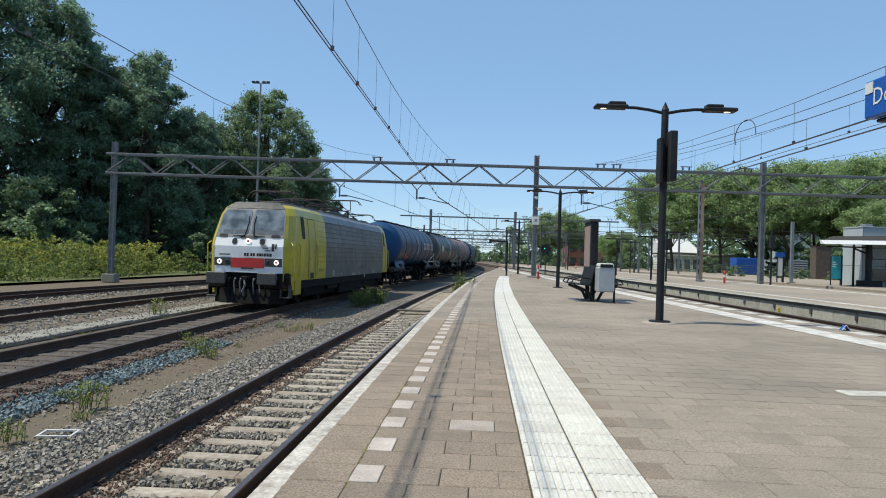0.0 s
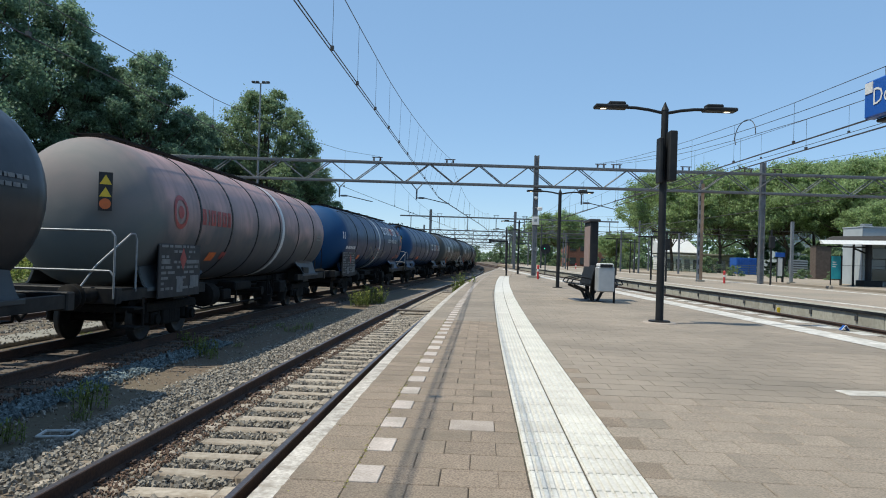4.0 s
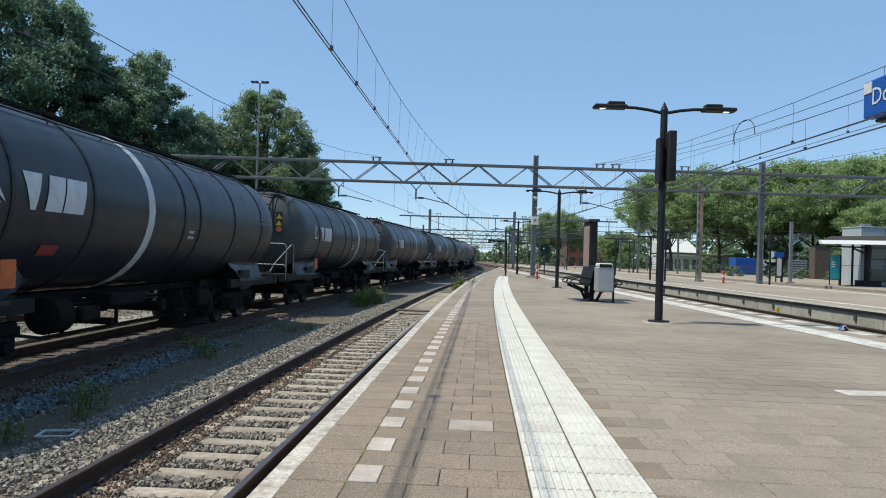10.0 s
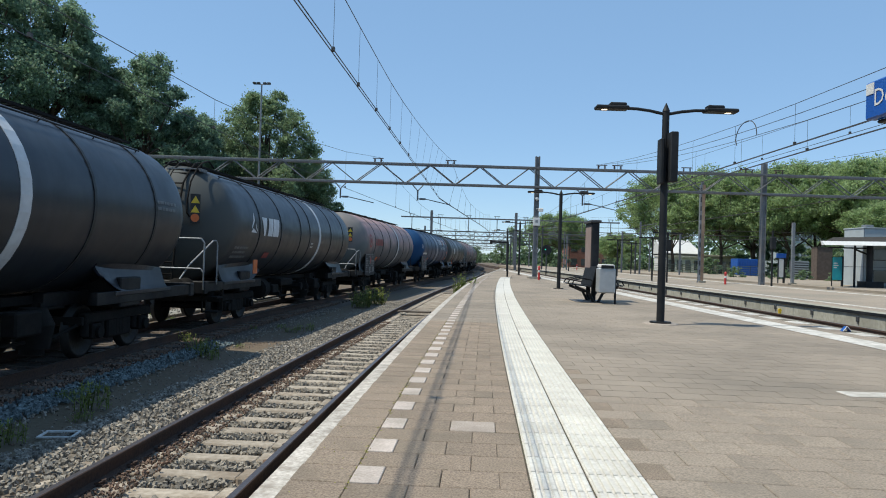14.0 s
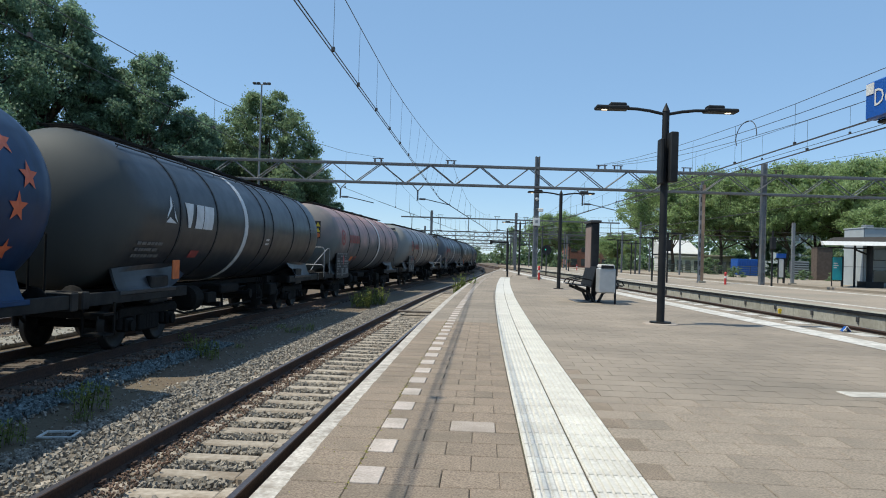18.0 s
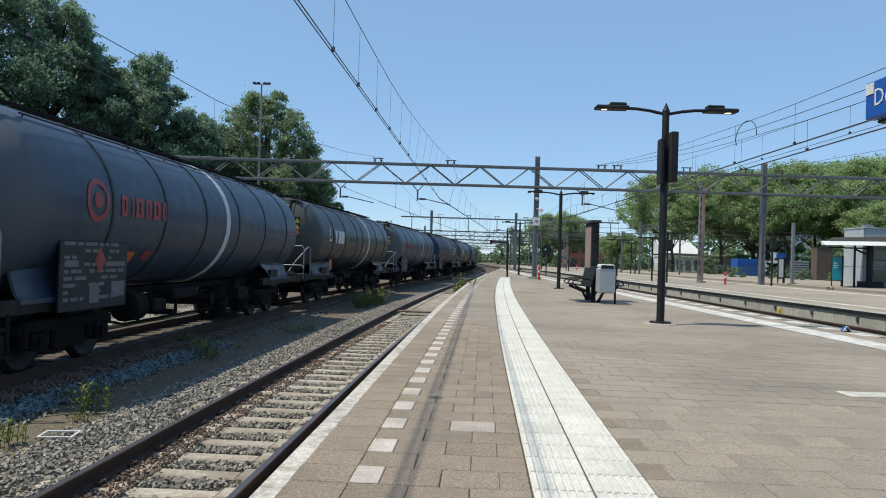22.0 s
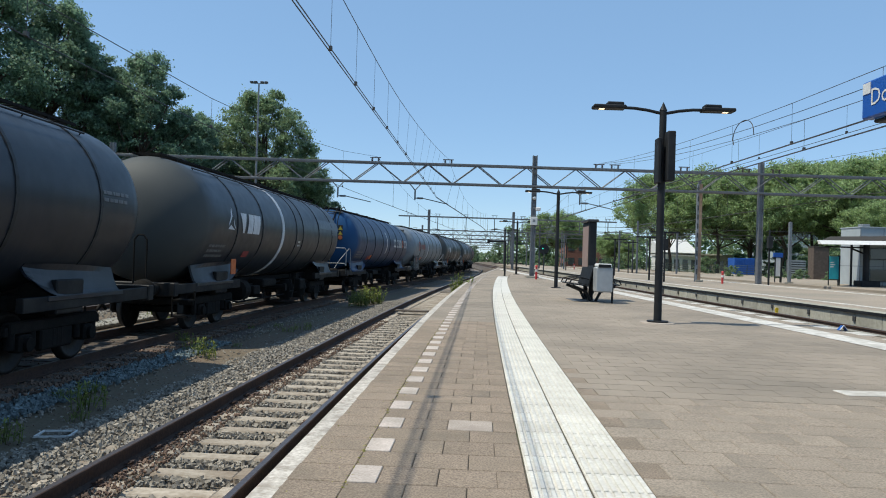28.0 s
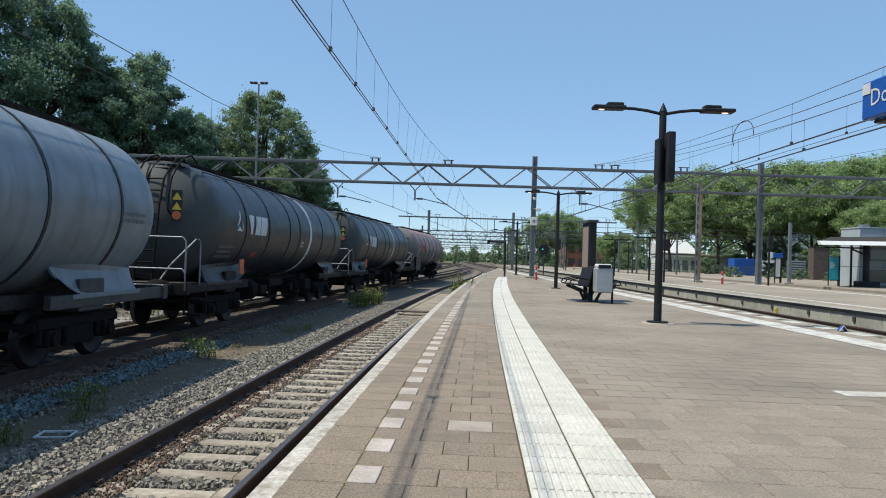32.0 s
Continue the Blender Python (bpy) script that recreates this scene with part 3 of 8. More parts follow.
HALF_ME = Shape().box(-0.0738, 0.0738, -0.1412, 0.1412, -0.05, 0.0, 0.003).mesh("half_tile")
HALF_ME.materials.append(TILE)
SQUARE_ME = Shape().box(-0.0735, 0.0735, -0.1415, 0.1415, -0.05, 0.002, 0.004).mesh("painted_tile")
SQUARE_ME.materials.append(WSQ)
joined, ribs_far, squares_far = Shape(), Shape(), Shape()
ROW = 0.2915
for r in range(-40, 180):
    y = 3.121 + r * ROW
    odd = r % 2
    # guide strip, two ribbed tiles wide, ends at 46.6 m
    if y < 46.6:
        for k in (0, 1):
            m = along(guide, y, 0.155 + 0.305 * k, 0.001)
            if 1.2 < y < 24:
                put("tactile_tile", RIB_ME, TACT, platform, "white ribbed guide tile" if r == 0 and k == 0 else "", m)
            else:
                ribs_far.m = m
                ribs_far.box(-0.148, 0.148, -0.1437, 0.1437, -0.05, 0.004)
    # the rows left of the strip: four whole tiles, or three with a half and a painted half
    rows_u = [(-0.15, 1), (-0.45, 1), (-0.75, 1), (-1.05, 1)] if odd else [(-0.075, 0), (-0.30, 1), (-0.60, 1), (-0.825, 2), (-1.05, 1)]
    for u, whole in rows_u:
        m = along(guide, y + 0.002 * noise.noise((y * 5, u * 9, 3)), u + 0.003 * noise.noise((y * 7, u * 5, 7)), 0.0025 * noise.noise((y * 3, u * 3, 0)))
        w = 0.0735 if whole != 1 else 0.148
        if whole == 2:
            if 1.2 < y < 30:
                put("painted_tile", SQUARE_ME, WSQ, platform, "", along(guide, y, u, 0.0015))
            else:
                squares_far.m = m
                squares_far.box(-w, w, -0.1425, 0.1425, -0.05, 0.003)
        elif r == 6 and u == -0.30:
            put("pale_tile", TILE_WIDE, PALET, platform, "pale speckled tile", m)
        elif 1.2 < y < 13:
            put("paving_tile" if whole else "half_tile", TILE_A if whole else HALF_ME, TILE, platform, "", m)
        elif y < 44:
            joined.m = m
            joined.box(-w, w, -0.1405, 0.1405, -0.05, 0.0)
    # tiles to the right of the strip
    if odd:
        m = along(guide, y, 0.612 + 0.075, 0.0)
        if 1.2 < y < 8:
            put("half_tile", HALF_ME, TILE, platform, "", m)
        else:
            joined.m = m
            joined.box(-0.072, 0.072, -0.1400, 0.1400, -0.05, 0.0)
    k = 0
    while y < 44:
        u = 0.612 + 0.15 + 0.30 * k + 0.15 * odd
        x = guide(y) + u
        if x > EDGE_R - 0.24:
            break
        m = along(guide, y + 0.002 * noise.noise((y * 5, u * 9, 3)), u + 0.004 * noise.noise((y * 7, u * 5, 7)), 0.0012 * noise.noise((y * 3, u * 3, 0)))
        if 1.2 < y < 6.2 and x < 4.4:
            put("paving_tile", TILE_B, TILEG, platform, "", m)
        else:
            joined.m = m
            joined.box(-0.1470, 0.1470, -0.1402, 0.1402, -0.05, 0.0)
        k += 1
tagged(put("paving_beyond", joined, TILEJ, platform), kind="stuff")
tagged(put("guide_strip_beyond", ribs_far, TACTJ, platform), kind="stuff")
tagged(put("painted_tiles_beyond", squares_far, WSQ, platform), kind="stuff")
# the plain surface farther on
far_v, far_ys = [], steps(43.8, Y_END - 0.5, 2.0)
fs = Shape()
for y in far_ys:
    far_v += [(edge_left(y) + COPE - 0.02, y, -0.003), (platform_right(y), y, -0.003)]
fs.add(far_v, [(2 * j, 2 * j + 1, 2 * j + 3, 2 * j + 2) for j in range(len(far_ys) - 1)])
put("platform_surface_beyond", fs, TILEJ, platform)


def on_platform(name, label, category, x, y, turn=0.0, group="", z=0.0):
    return thing(name, label, category, group, at=pose(x, y, z, 0, 0, turn))


# right-hand white line, edge dashes and edge
line_sh = Shape()
ys = steps(-4, 80, 1.0)
lv = []
for y in ys:
    lv += [(6.30 + 0.04 * noise.noise((y * 2, 1, 1)), y, 0.0055), (6.86 + 0.03 * noise.noise((y * 2, 5, 1)), y, 0.0055)]
line_sh.add(lv, [(2 * j, 2 * j + 1, 2 * j + 3, 2 * j + 2) for j in range(len(ys) - 1)])
put("safety_line", line_sh, WLINE, platform, "broad worn white painted line")
dash = Shape().box(-0.15, 0.15, -0.3, 0.3, -0.02, 0.006, 0.002).mesh("edge_dash")
for i in range(44):
    put("edge_dash", dash, WLINE, platform, "", pose(7.40, 8.0 + i * 1.2, 0))
put("edge_kerb", Shape().box(EDGE_R - 0.12, EDGE_R + 0.03, -14, 88, -0.12, 0.004, 0.01), CONC, platform)
patch = Shape().box(-0.8, 0.8, -0.13, 0.13, -0.01, 0.0065, 0.002)
put("white_marking", patch, WLINE, platform, "worn white marking on the paving", pose(4.45, 6.6, 0))

# moss in the joint beside the painted tiles
stones("joint_moss", guide, -0.918, -0.882, 2.4, 13, 340, -0.002, 0.007, MOSS, "moss in a paving joint", 21)
stones("joint_moss", guide, -1.20, -0.78, 2.6, 8, 60, -0.002, 0.006, MOSS, "moss in a paving joint", 22)

# ---- the freight train: local x to the right, y towards the rear, z from the rail head ----
GREYV = mat("dark_grey_tank_paint", (0.0215, 0.0255, 0.034), (0.0165, 0.020, 0.028), 3, 0.36, 0, 0.03, 14, (0.034, 0.036, 0.038), 0.9, 0.7, spread=1)
BLUEW = mat("deep_blue_tank_paint", (0.003, 0.031, 0.098), (0.0025, 0.024, 0.078), 3, 0.42, 0, 0.03, 14, (0.006, 0.019, 0.046), 0.8, 0.5, coat=0.04, spread=1)
GREYE = mat("light_grey_tank_paint", (0.20, 0.232, 0.262), (0.168, 0.198, 0.226), 3, 0.45, 0, 0.06, 25, (0.12, 0.12, 0.118), 0.8, 0.5, coat=0.1, spread=1)
GREYM = mat("blue_grey_tank_paint", (0.036, 0.057, 0.092), (0.029, 0.047, 0.077), 3, 0.45, 0, 0.06, 25, (0.055, 0.070, 0.092), 0.8, 0.5, coat=0.1, spread=1)
GREYQ = mat("pinkish_grey_tank_paint", (0.135, 0.128, 0.132), (0.11, 0.105, 0.108), 3, 0.45, 0, 0.06, 25, (0.17, 0.13, 0.125), 0.6, 0.6, coat=0.1, spread=1)
PINKE = mat("pink_stained_tank_paint", (0.44, 0.26, 0.235), (0.33, 0.22, 0.205), 2, 0.55, 0, 0.08, 25, (0.22, 0.18, 0.18), 0.7, 0.6, spread=1)
pn, pl_ = PINKE.node_tree.nodes, PINKE.node_tree.links
pb = pn["Principled BSDF"]
raw = pb.inputs["Base Color"].links[0].from_socket
tc = pn.new("ShaderNodeTexCoord")
sp = pn.new("ShaderNodeSeparateXYZ")
pl_.new(tc.outputs["Object"], sp.inputs[0])
nz = pn.new("ShaderNodeTexNoise")
nz.inputs["Scale"].default_value = 0.9
pl_.new(tc.outputs["Object"], nz.inputs["Vector"])
ad = pn.new("ShaderNodeMath")
ad.operation = "MULTIPLY_ADD"
ad.inputs[1].default_value = 1.6
pl_.new(nz.outputs["Fac"], ad.inputs[0])
pl_.new(sp.outputs[2], ad.inputs[2])
mr = pn.new("ShaderNodeMapRange")
mr.inputs[1].default_value, mr.inputs[2].default_value = 3.05, 3.7
pl_.new(ad.outputs[0], mr.inputs[0])
mx = pn.new("ShaderNodeMix")
mx.data_type = "RGBA"
mx.inputs[6].default_value = (0.058, 0.066, 0.078, 1.0)
pl_.new(mr.outputs[0], mx.inputs[0])
pl_.new(raw, mx.inputs[7])
pl_.new(mx.outputs[2], pb.inputs["Base Color"])


def front_end_tone(m, end_tone):
    """Another, duller tone mixed into the front dome, also as painted sunlight."""
    n, l = m.node_tree.nodes, m.node_tree.links
    p = n["Principled BSDF"]
    raw = p.inputs["Base Color"].links[0].from_socket
    c = n.new("ShaderNodeTexCoord")
    s = n.new("ShaderNodeSeparateXYZ")
    l.new(c.outputs["Object"], s.inputs[0])
    t = n.new("ShaderNodeTexNoise")
    t.inputs["Scale"].default_value = 1.3
    l.new(c.outputs["Object"], t.inputs["Vector"])
    a = n.new("ShaderNodeMath")
    a.operation = "MULTIPLY_ADD"
    a.inputs[1].default_value = -1.4
    l.new(t.outputs["Fac"], a.inputs[0])
    l.new(s.outputs[1], a.inputs[2])
    r = n.new("ShaderNodeMapRange")
    r.inputs[1].default_value, r.inputs[2].default_value, r.inputs[3].default_value, r.inputs[4].default_value = -8.3, -7.3, 0.75, 0.0
    l.new(a.outputs[0], r.inputs[0])
    x = n.new("ShaderNodeMix")
    x.data_type = "RGBA"
    x.inputs[7].default_value = (*end_tone, 1.0)
    l.new(r.outputs[0], x.inputs[0])
    l.new(raw, x.inputs[6])
    l.new(x.outputs[2], p.inputs["Base Color"])
    dull = n.new("ShaderNodeMix")
    dull.inputs[3].default_value = 0.8
    l.new(r.outputs[0], dull.inputs[0])
    l.new(p.inputs["Roughness"].links[0].from_socket, dull.inputs[2])
    l.new(dull.outputs[0], p.inputs["Roughness"])


def streaks(m, tone, amount):
    """Grime washed down the flanks in narrow runs, and a soiled belly."""
    n, l = m.node_tree.nodes, m.node_tree.links
    p = n["Principled BSDF"]
    raw = p.inputs["Base Color"].links[0].from_socket
    c = n.new("ShaderNodeTexCoord")
    mp = n.new("ShaderNodeMapping")
    mp.inputs["Scale"].default_value = (0.35, 3.2, 0.35)
    l.new(c.outputs["Object"], mp.inputs["Vector"])
    t = n.new("ShaderNodeTexNoise")
    t.inputs["Scale"].default_value = 1.6
    t.inputs["Detail"].default_value = 5
    l.new(mp.outputs[0], t.inputs["Vector"])
    r = n.new("ShaderNodeMapRange")
    r.inputs[1].default_value, r.inputs[2].default_value, r.inputs[4].default_value = 0.48, 0.72, amount
    l.new(t.outputs["Fac"], r.inputs[0])
    x = n.new("ShaderNodeMix")
    x.data_type = "RGBA"
    x.inputs[7].default_value = (*tone, 1.0)
    l.new(r.outputs[0], x.inputs[0])
    l.new(raw, x.inputs[6])
    l.new(x.outputs[2], p.inputs["Base Color"])


streaks(GREYV, (0.034, 0.038, 0.045), 0.45)
streaks(BLUEW, (0.006, 0.019, 0.042), 0.6)
streaks(GREYE, (0.10, 0.10, 0.098), 0.55)
streaks(GREYM, (0.030, 0.042, 0.060), 0.55)
streaks(GREYQ, (0.07, 0.068, 0.07), 0.6)
streaks(PINKE, (0.10, 0.085, 0.085), 0.5)
# Sunlit domes put into the colour, with some dust; pink's end is paint.
front_end_tone(BLUEW, (0.008, 0.062, 0.165))
front_end_tone(GREYV, (0.070, 0.076, 0.072))
front_end_tone(GREYQ, (0.24, 0.25, 0.24))
front_end_tone(PINKE, (0.115, 0.135, 0.132))
front_end_tone(GREYM, (0.10, 0.11, 0.118))
DARKD = mat("grimy_navy_tank_paint", (0.026, 0.036, 0.070), (0.038, 0.036, 0.046), 3, 0.5, 0, 0.08, 25, (0.085, 0.06, 0.05), 0.8, 0.7, spread=1)
front_end_tone(DARKD, (0.004, 0.028, 0.082))
GREENP = mat("grey_green_patch", (0.10, 0.125, 0.115), (0.08, 0.10, 0.095), 3, 0.5, 0, 0.05, 30)
GRIME = mat("grimy_black_underframe", (0.008, 0.0073, 0.0068), (0.005, 0.0047, 0.0044), 12, 0.85, 0.0, 0.3, 60, (0.02, 0.016, 0.013), 1.5, 0.5)
FRAMEG = mat("grey_wagon_frame", (0.014, 0.015, 0.017), (0.009, 0.010, 0.011), 8, 0.6, 0.1, 0.15, 60, (0.05, 0.045, 0.04), 1.5, 0.6)
for mm, gloss in ((GRIME, 0.2), (FRAMEG, 0.2), (GREYV, 0.32), (BLUEW, 0.3), (GREYM, 0.3), (DARKD, 0.3)):
    mm.node_tree.nodes["Principled BSDF"].inputs["Specular IOR Level"].default_value = gloss
WHEEL = mat("wheel_steel", (0.016, 0.014, 0.012), (0.011, 0.009, 0.008), 12, 0.6, 0.2, 0.1, 60)
RINGM = mat("black_tank_belt", (0.018, 0.019, 0.021), (0.013, 0.014, 0.015), 8, 0.6, 0, 0.05, 40)
BANDW = mat("white_reflective_band", (0.60, 0.61, 0.62), (0.52, 0.53, 0.54), 6, 0.5, 0, 0.05, 40, (0.35, 0.35, 0.35), 2.0, 0.5)
LOGOW = mat("white_lettering_paint", (0.62, 0.63, 0.64), (0.54, 0.55, 0.56), 6, 0.5, 0, 0.02, 40, (0.38, 0.38, 0.38), 2.0, 0.4)
FADED = mat("faded_lettering_paint", (0.15, 0.158, 0.162), (0.11, 0.115, 0.12), 9, 0.55, 0, 0.02, 40)
LOGOR = mat("red_lettering_paint", (0.30, 0.04, 0.038), (0.24, 0.035, 0.034), 6, 0.5, 0, 0.02, 40)
LOGOO = mat("orange_lettering_paint", (0.62, 0.13, 0.05), (0.5, 0.1, 0.04), 6, 0.5, 0, 0.02, 40)
PANEL = mat("dark_data_panel", (0.020, 0.020, 0.022), (0.015, 0.015, 0.017), 5, 0.65, 0, 0.05, 40, (0.032, 0.030, 0.028), 1.5, 0.4)
PALE = mat("pale_tank_patch", (0.105, 0.122, 0.138), (0.088, 0.10, 0.115), 5, 0.45, 0, 0.03, 40)
YELLOWL = mat("yellow_locomotive_paint", (0.49, 0.395, 0.008), (0.42, 0.335, 0.008), 3, 0.4, 0, 0.05, 30, (0.30, 0.26, 0.06), 0.8, 0.6, coat=0.2)
GREYL = mat("grey_locomotive_panel", (0.150, 0.154, 0.152), (0.112, 0.116, 0.116), 2.5, 0.5, 0.1, 0.05, 30, (0.075, 0.072, 0.070), 0.55, 0.7)
WHITEL = mat("white_locomotive_front", (0.82, 0.82, 0.81), (0.76, 0.76, 0.75), 4, 0.42, 0, 0.05, 30, (0.45, 0.44, 0.42), 1.2, 0.35, coat=0.2)
REDL = mat("red_locomotive_band", (0.55, 0.035, 0.03), (0.47, 0.03, 0.03), 4, 0.42, 0, 0.03, 30)
PANTO = mat("dark_brown_pantograph", (0.05, 0.036, 0.034), (0.035, 0.027, 0.026), 8, 0.6, 0.2, 0.1, 40)

R_TANK, ZC, L_TANK = 1.49, 2.62, 16.3
WAGON = 18.4


def tank_profile(length=L_TANK, r=R_TANK):
    """Dished ends: a wide knuckle running into a shallow dome."""
    half, out = length / 2, []
    for i in range(13):
        a = i / 12 * math.pi / 2
        out.append((-half + 0.95 * (1 - math.cos(a)), r * math.sin(a) ** 0.82))
    out += [(-half + 1.6, r + 0.004), (0.0, r + 0.004), (half - 1.6, r + 0.004)]
    for i in range(13):
        a = (12 - i) / 12 * math.pi / 2
        out.append((half - 0.95 * (1 - math.cos(a)), r * math.sin(a) ** 0.82))
    return out


def skin(sh, y0, y1, z0, z1, lift=0.008, skew=0.0, seg=5, r=R_TANK + 0.004):
    """A patch on the tank's right side between two heights over the rail."""
    z0, z1 = z0 - 0.08, z1 - 0.08
    a0, a1 = (math.asin(max(-1, min(1, (z - ZC) / r))) for z in (z0, z1))
    v = []
    for i in range(seg + 1):
        t = i / seg
        a = a0 + (a1 - a0) * t
        for y in (y0, y1):
            v.append(((r + lift) * math.cos(a), y + skew * t, ZC + (r + lift) * math.sin(a)))
    return sh.add(v, [(2 * i, 2 * i + 1, 2 * i + 3, 2 * i + 2) for i in range(seg)], True)


def wrap(shape, lift=0.01, r=R_TANK + 0.004):
    """Bends a flat drawing (y along, height over the rail in z) on to the tank's right side."""
    out = []
    for x, y, z in shape.v:
        a = (z - ZC) / r
        out.append(((r + lift) * math.cos(a), y, ZC + (r + lift) * math.sin(a)))
    shape.v = out
    return shape


def words(text, size, name):
    """Flat lettering in the built-in font, as a mesh in its own plane."""
    cu = bpy.data.curves.new(name, "FONT")
    cu.body, cu.size = text, size
    cu.resolution_u = 2
    ob = bpy.data.objects.new(name, cu)
    scene.collection.objects.link(ob)
    dg = bpy.context.evaluated_depsgraph_get()
    me = bpy.data.meshes.new_from_object(ob.evaluated_get(dg))
    bpy.data.objects.remove(ob)
    sh = Shape()
    sh.add([(0, v.co.x, v.co.y) for v in me.vertices], [tuple(p.vertices) for p in me.polygons])
    return sh


def ring_shape(w, h, n=40):
    r0, r1 = R_TANK - 0.01, R_TANK + h
    return Shape().lathe([(-w / 2, r0), (-w / 2, r1), (w / 2, r1), (w / 2, r0)], "y", n, False)


RING_ME = ring_shape(0.075, 0.020).mesh("belt")
BAND_ME = ring_shape(0.26, 0.014).mesh("white_band")


def wheel_shape():
    sh = Shape().lathe([(-0.065, 0.0), (-0.065, 0.10), (-0.02, 0.12), (-0.015, 0.36), (-0.06, 0.40), (-0.065, 0.485), (-0.035, 0.487), (-0.03, 0.462), (0.065, 0.455),
                        (0.065, 0.40), (0.02, 0.36), (0.015, 0.12), (0.075, 0.10), (0.075, 0.0)], "x", 24)
    return sh.mesh("wheel")


WHEEL_ME = wheel_shape()
WHEEL_ME.materials.append(WHEEL)


def bogie_shape(base=1.8):
    sh = Shape()
    for s in (-1, 1):
        x = s * 1.0
        sh.box(x - 0.07, x + 0.07, -base / 2 - 0.35, base / 2 + 0.35, 0.62, 0.80, 0.02)
        sh.box(x - 0.06, x + 0.06, -0.45, 0.45, 0.30, 0.64, 0.03)
        for y in (-base / 2, base / 2):
            sh.box(x - 0.11, x + 0.11, y - 0.16, y + 0.16, 0.34, 0.60, 0.03)
            sh.rod((x + s * 0.11, y, 0.46), (x + s * 0.17, y, 0.46), 0.11, 12)
            for d in (-0.26, 0.26):
                sh.rod((x, y + d, 0.40), (x, y + d, 0.66), 0.075, 8)
        for d in (-0.12, 0.0, 0.12):
            sh.rod((x + s * 0.02, d, 0.36), (x + s * 0.02, d, 0.62), 0.05, 8)
    sh.box(-1.0, 1.0, -0.22, 0.22, 0.55, 0.86, 0.03)
    for y in (-base / 2, base / 2):
        sh.rod((-0.95, y, 0.46), (0.95, y, 0.46), 0.08, 8)
    for y in (-base / 2 - 0.4, base / 2 + 0.4):
        sh.box(-1.05, 1.05, y - 0.04, y + 0.04, 0.60, 0.74, 0.01)
    return sh.mesh("bogie_frame")


BOGIE_ME = bogie_shape()


def bogie(parent, y):
    b = put("bogie", BOGIE_ME, GRIME, parent, at=pose(0, y, 0))
    for s in (-1, 1):
        for d in (-0.9, 0.9):
            put("wheel", WHEEL_ME, WHEEL, b, at=pose(s * 0.75, d, 0.46, 0, 0, 0 if s > 0 else 180))
    return b


def buffer_shape():
    return Shape().lathe([(0.0, 0.0), (0.0, 0.22), (0.03, 0.225), (0.06, 0.21), (0.07, 0.09), (0.32, 0.095), (0.33, 0.12), (0.62, 0.13), (0.63, 0.0)], "y", 18).mesh("buffer")


BUFFER_ME = buffer_shape()
BUFFER_ME.materials.append(GRIME)


def ladder_shape():
    """Access ladder over the tank's end, its side rails bowed on to the top."""
    sh = Shape()
    y = -L_TANK / 2 - 0.12
    rail = [(1.12, -0.22), (1.5, -0.16), (2.2, -0.06), (3.0, 0.06), (3.6, 0.26), (3.95, 0.62), (4.15, 0.92), (4.22, 1.26), (4.1, 1.4)]
    for x in (0.02, 0.44):
        sh.pipe([(x, y + d, z) for z, d in rail], 0.027, 6)
    for i in range(10):
        z = 1.35 + i * 0.28
        d = float(np.interp(z, [q[0] for q in rail[:7]], [q[1] for q in rail[:7]]))
        sh.rod((0.02, y + d, z), (0.44, y + d, z), 0.018, 6)
    return sh


def ladder_hoop_shape(x):
    """Handrail that bows out beside the ladder and runs over the shoulder of the tank."""
    y = -L_TANK / 2 - 0.12
    return Shape().pipe([(x, y + 0.06, 2.75), (x, y - 0.12, 2.85), (x, y - 0.10, 3.2), (x, y + 0.06, 3.62), (x, y + 0.42, 3.98), (x, y + 0.74, 4.16), (x, y + 1.1, 4.25), (x, y + 1.45, 4.12)], 0.022, 6)


def top_step_shape():
    """Small grating platform where the ladder meets the walkway."""
    sh = Shape()
    y, z = -L_TANK / 2 + 0.5, ZC + R_TANK - 0.13
    sh.box(-0.15, 0.72, y, y + 0.42, z, z + 0.03)
    for x in (-0.13, 0.3, 0.70):
        sh.box(x - 0.02, x + 0.02, y, y + 0.42, z - 0.05, z)
        sh.rod((x, y + 0.3, z - 0.32), (x, y + 0.3, z - 0.04), 0.02, 6)
    return sh


def shoulder_rail_shape():
    """Thin rail on short stays along the right shoulder of the barrel."""
    sh = Shape()
    y0, y1 = at_u(0.083), at_u(0.93)
    x, z = 0.86, ZC + 1.275
    sh.pipe([(x, y0, z), (x, y1, z)], 0.016, 6)
    for k in range(9):
        y = y0 + 0.1 + (y1 - y0 - 0.2) * k / 8
        sh.rod((x - 0.05, y, z - 0.08), (x, y, z), 0.012, 5)
    return sh


def rail_shape(s):
    """Guard rail of the end platform: one hoop across the end, one beside the tank with a sloping stay."""
    sh = Shape()
    x, y = s * 1.27, -WAGON / 2 + 0.62
    if s > 0:
        for z in (2.22, 1.50):
            sh.pipe([(x, y, 1.0), (x, y, z - 0.1), (x - 0.08, y, z), (-0.9, y, z)], 0.021, 6)
        sh.pipe([(x, y + 0.82, 1.1), (x, y + 0.82, 2.08), (x - 0.02, y + 0.78, 2.19), (x - 0.06, y + 0.70, 2.19), (x - 0.40, y + 0.1, 1.58), (x - 0.55, y - 0.1, 1.22)], 0.02, 6)
    else:
        sh.pipe([(x, y, 1.0), (x, y, 2.0), (x + 0.08, y, 2.10), (-0.8, y, 2.10), (-0.8, y, 1.15)], 0.021, 6)
    return sh


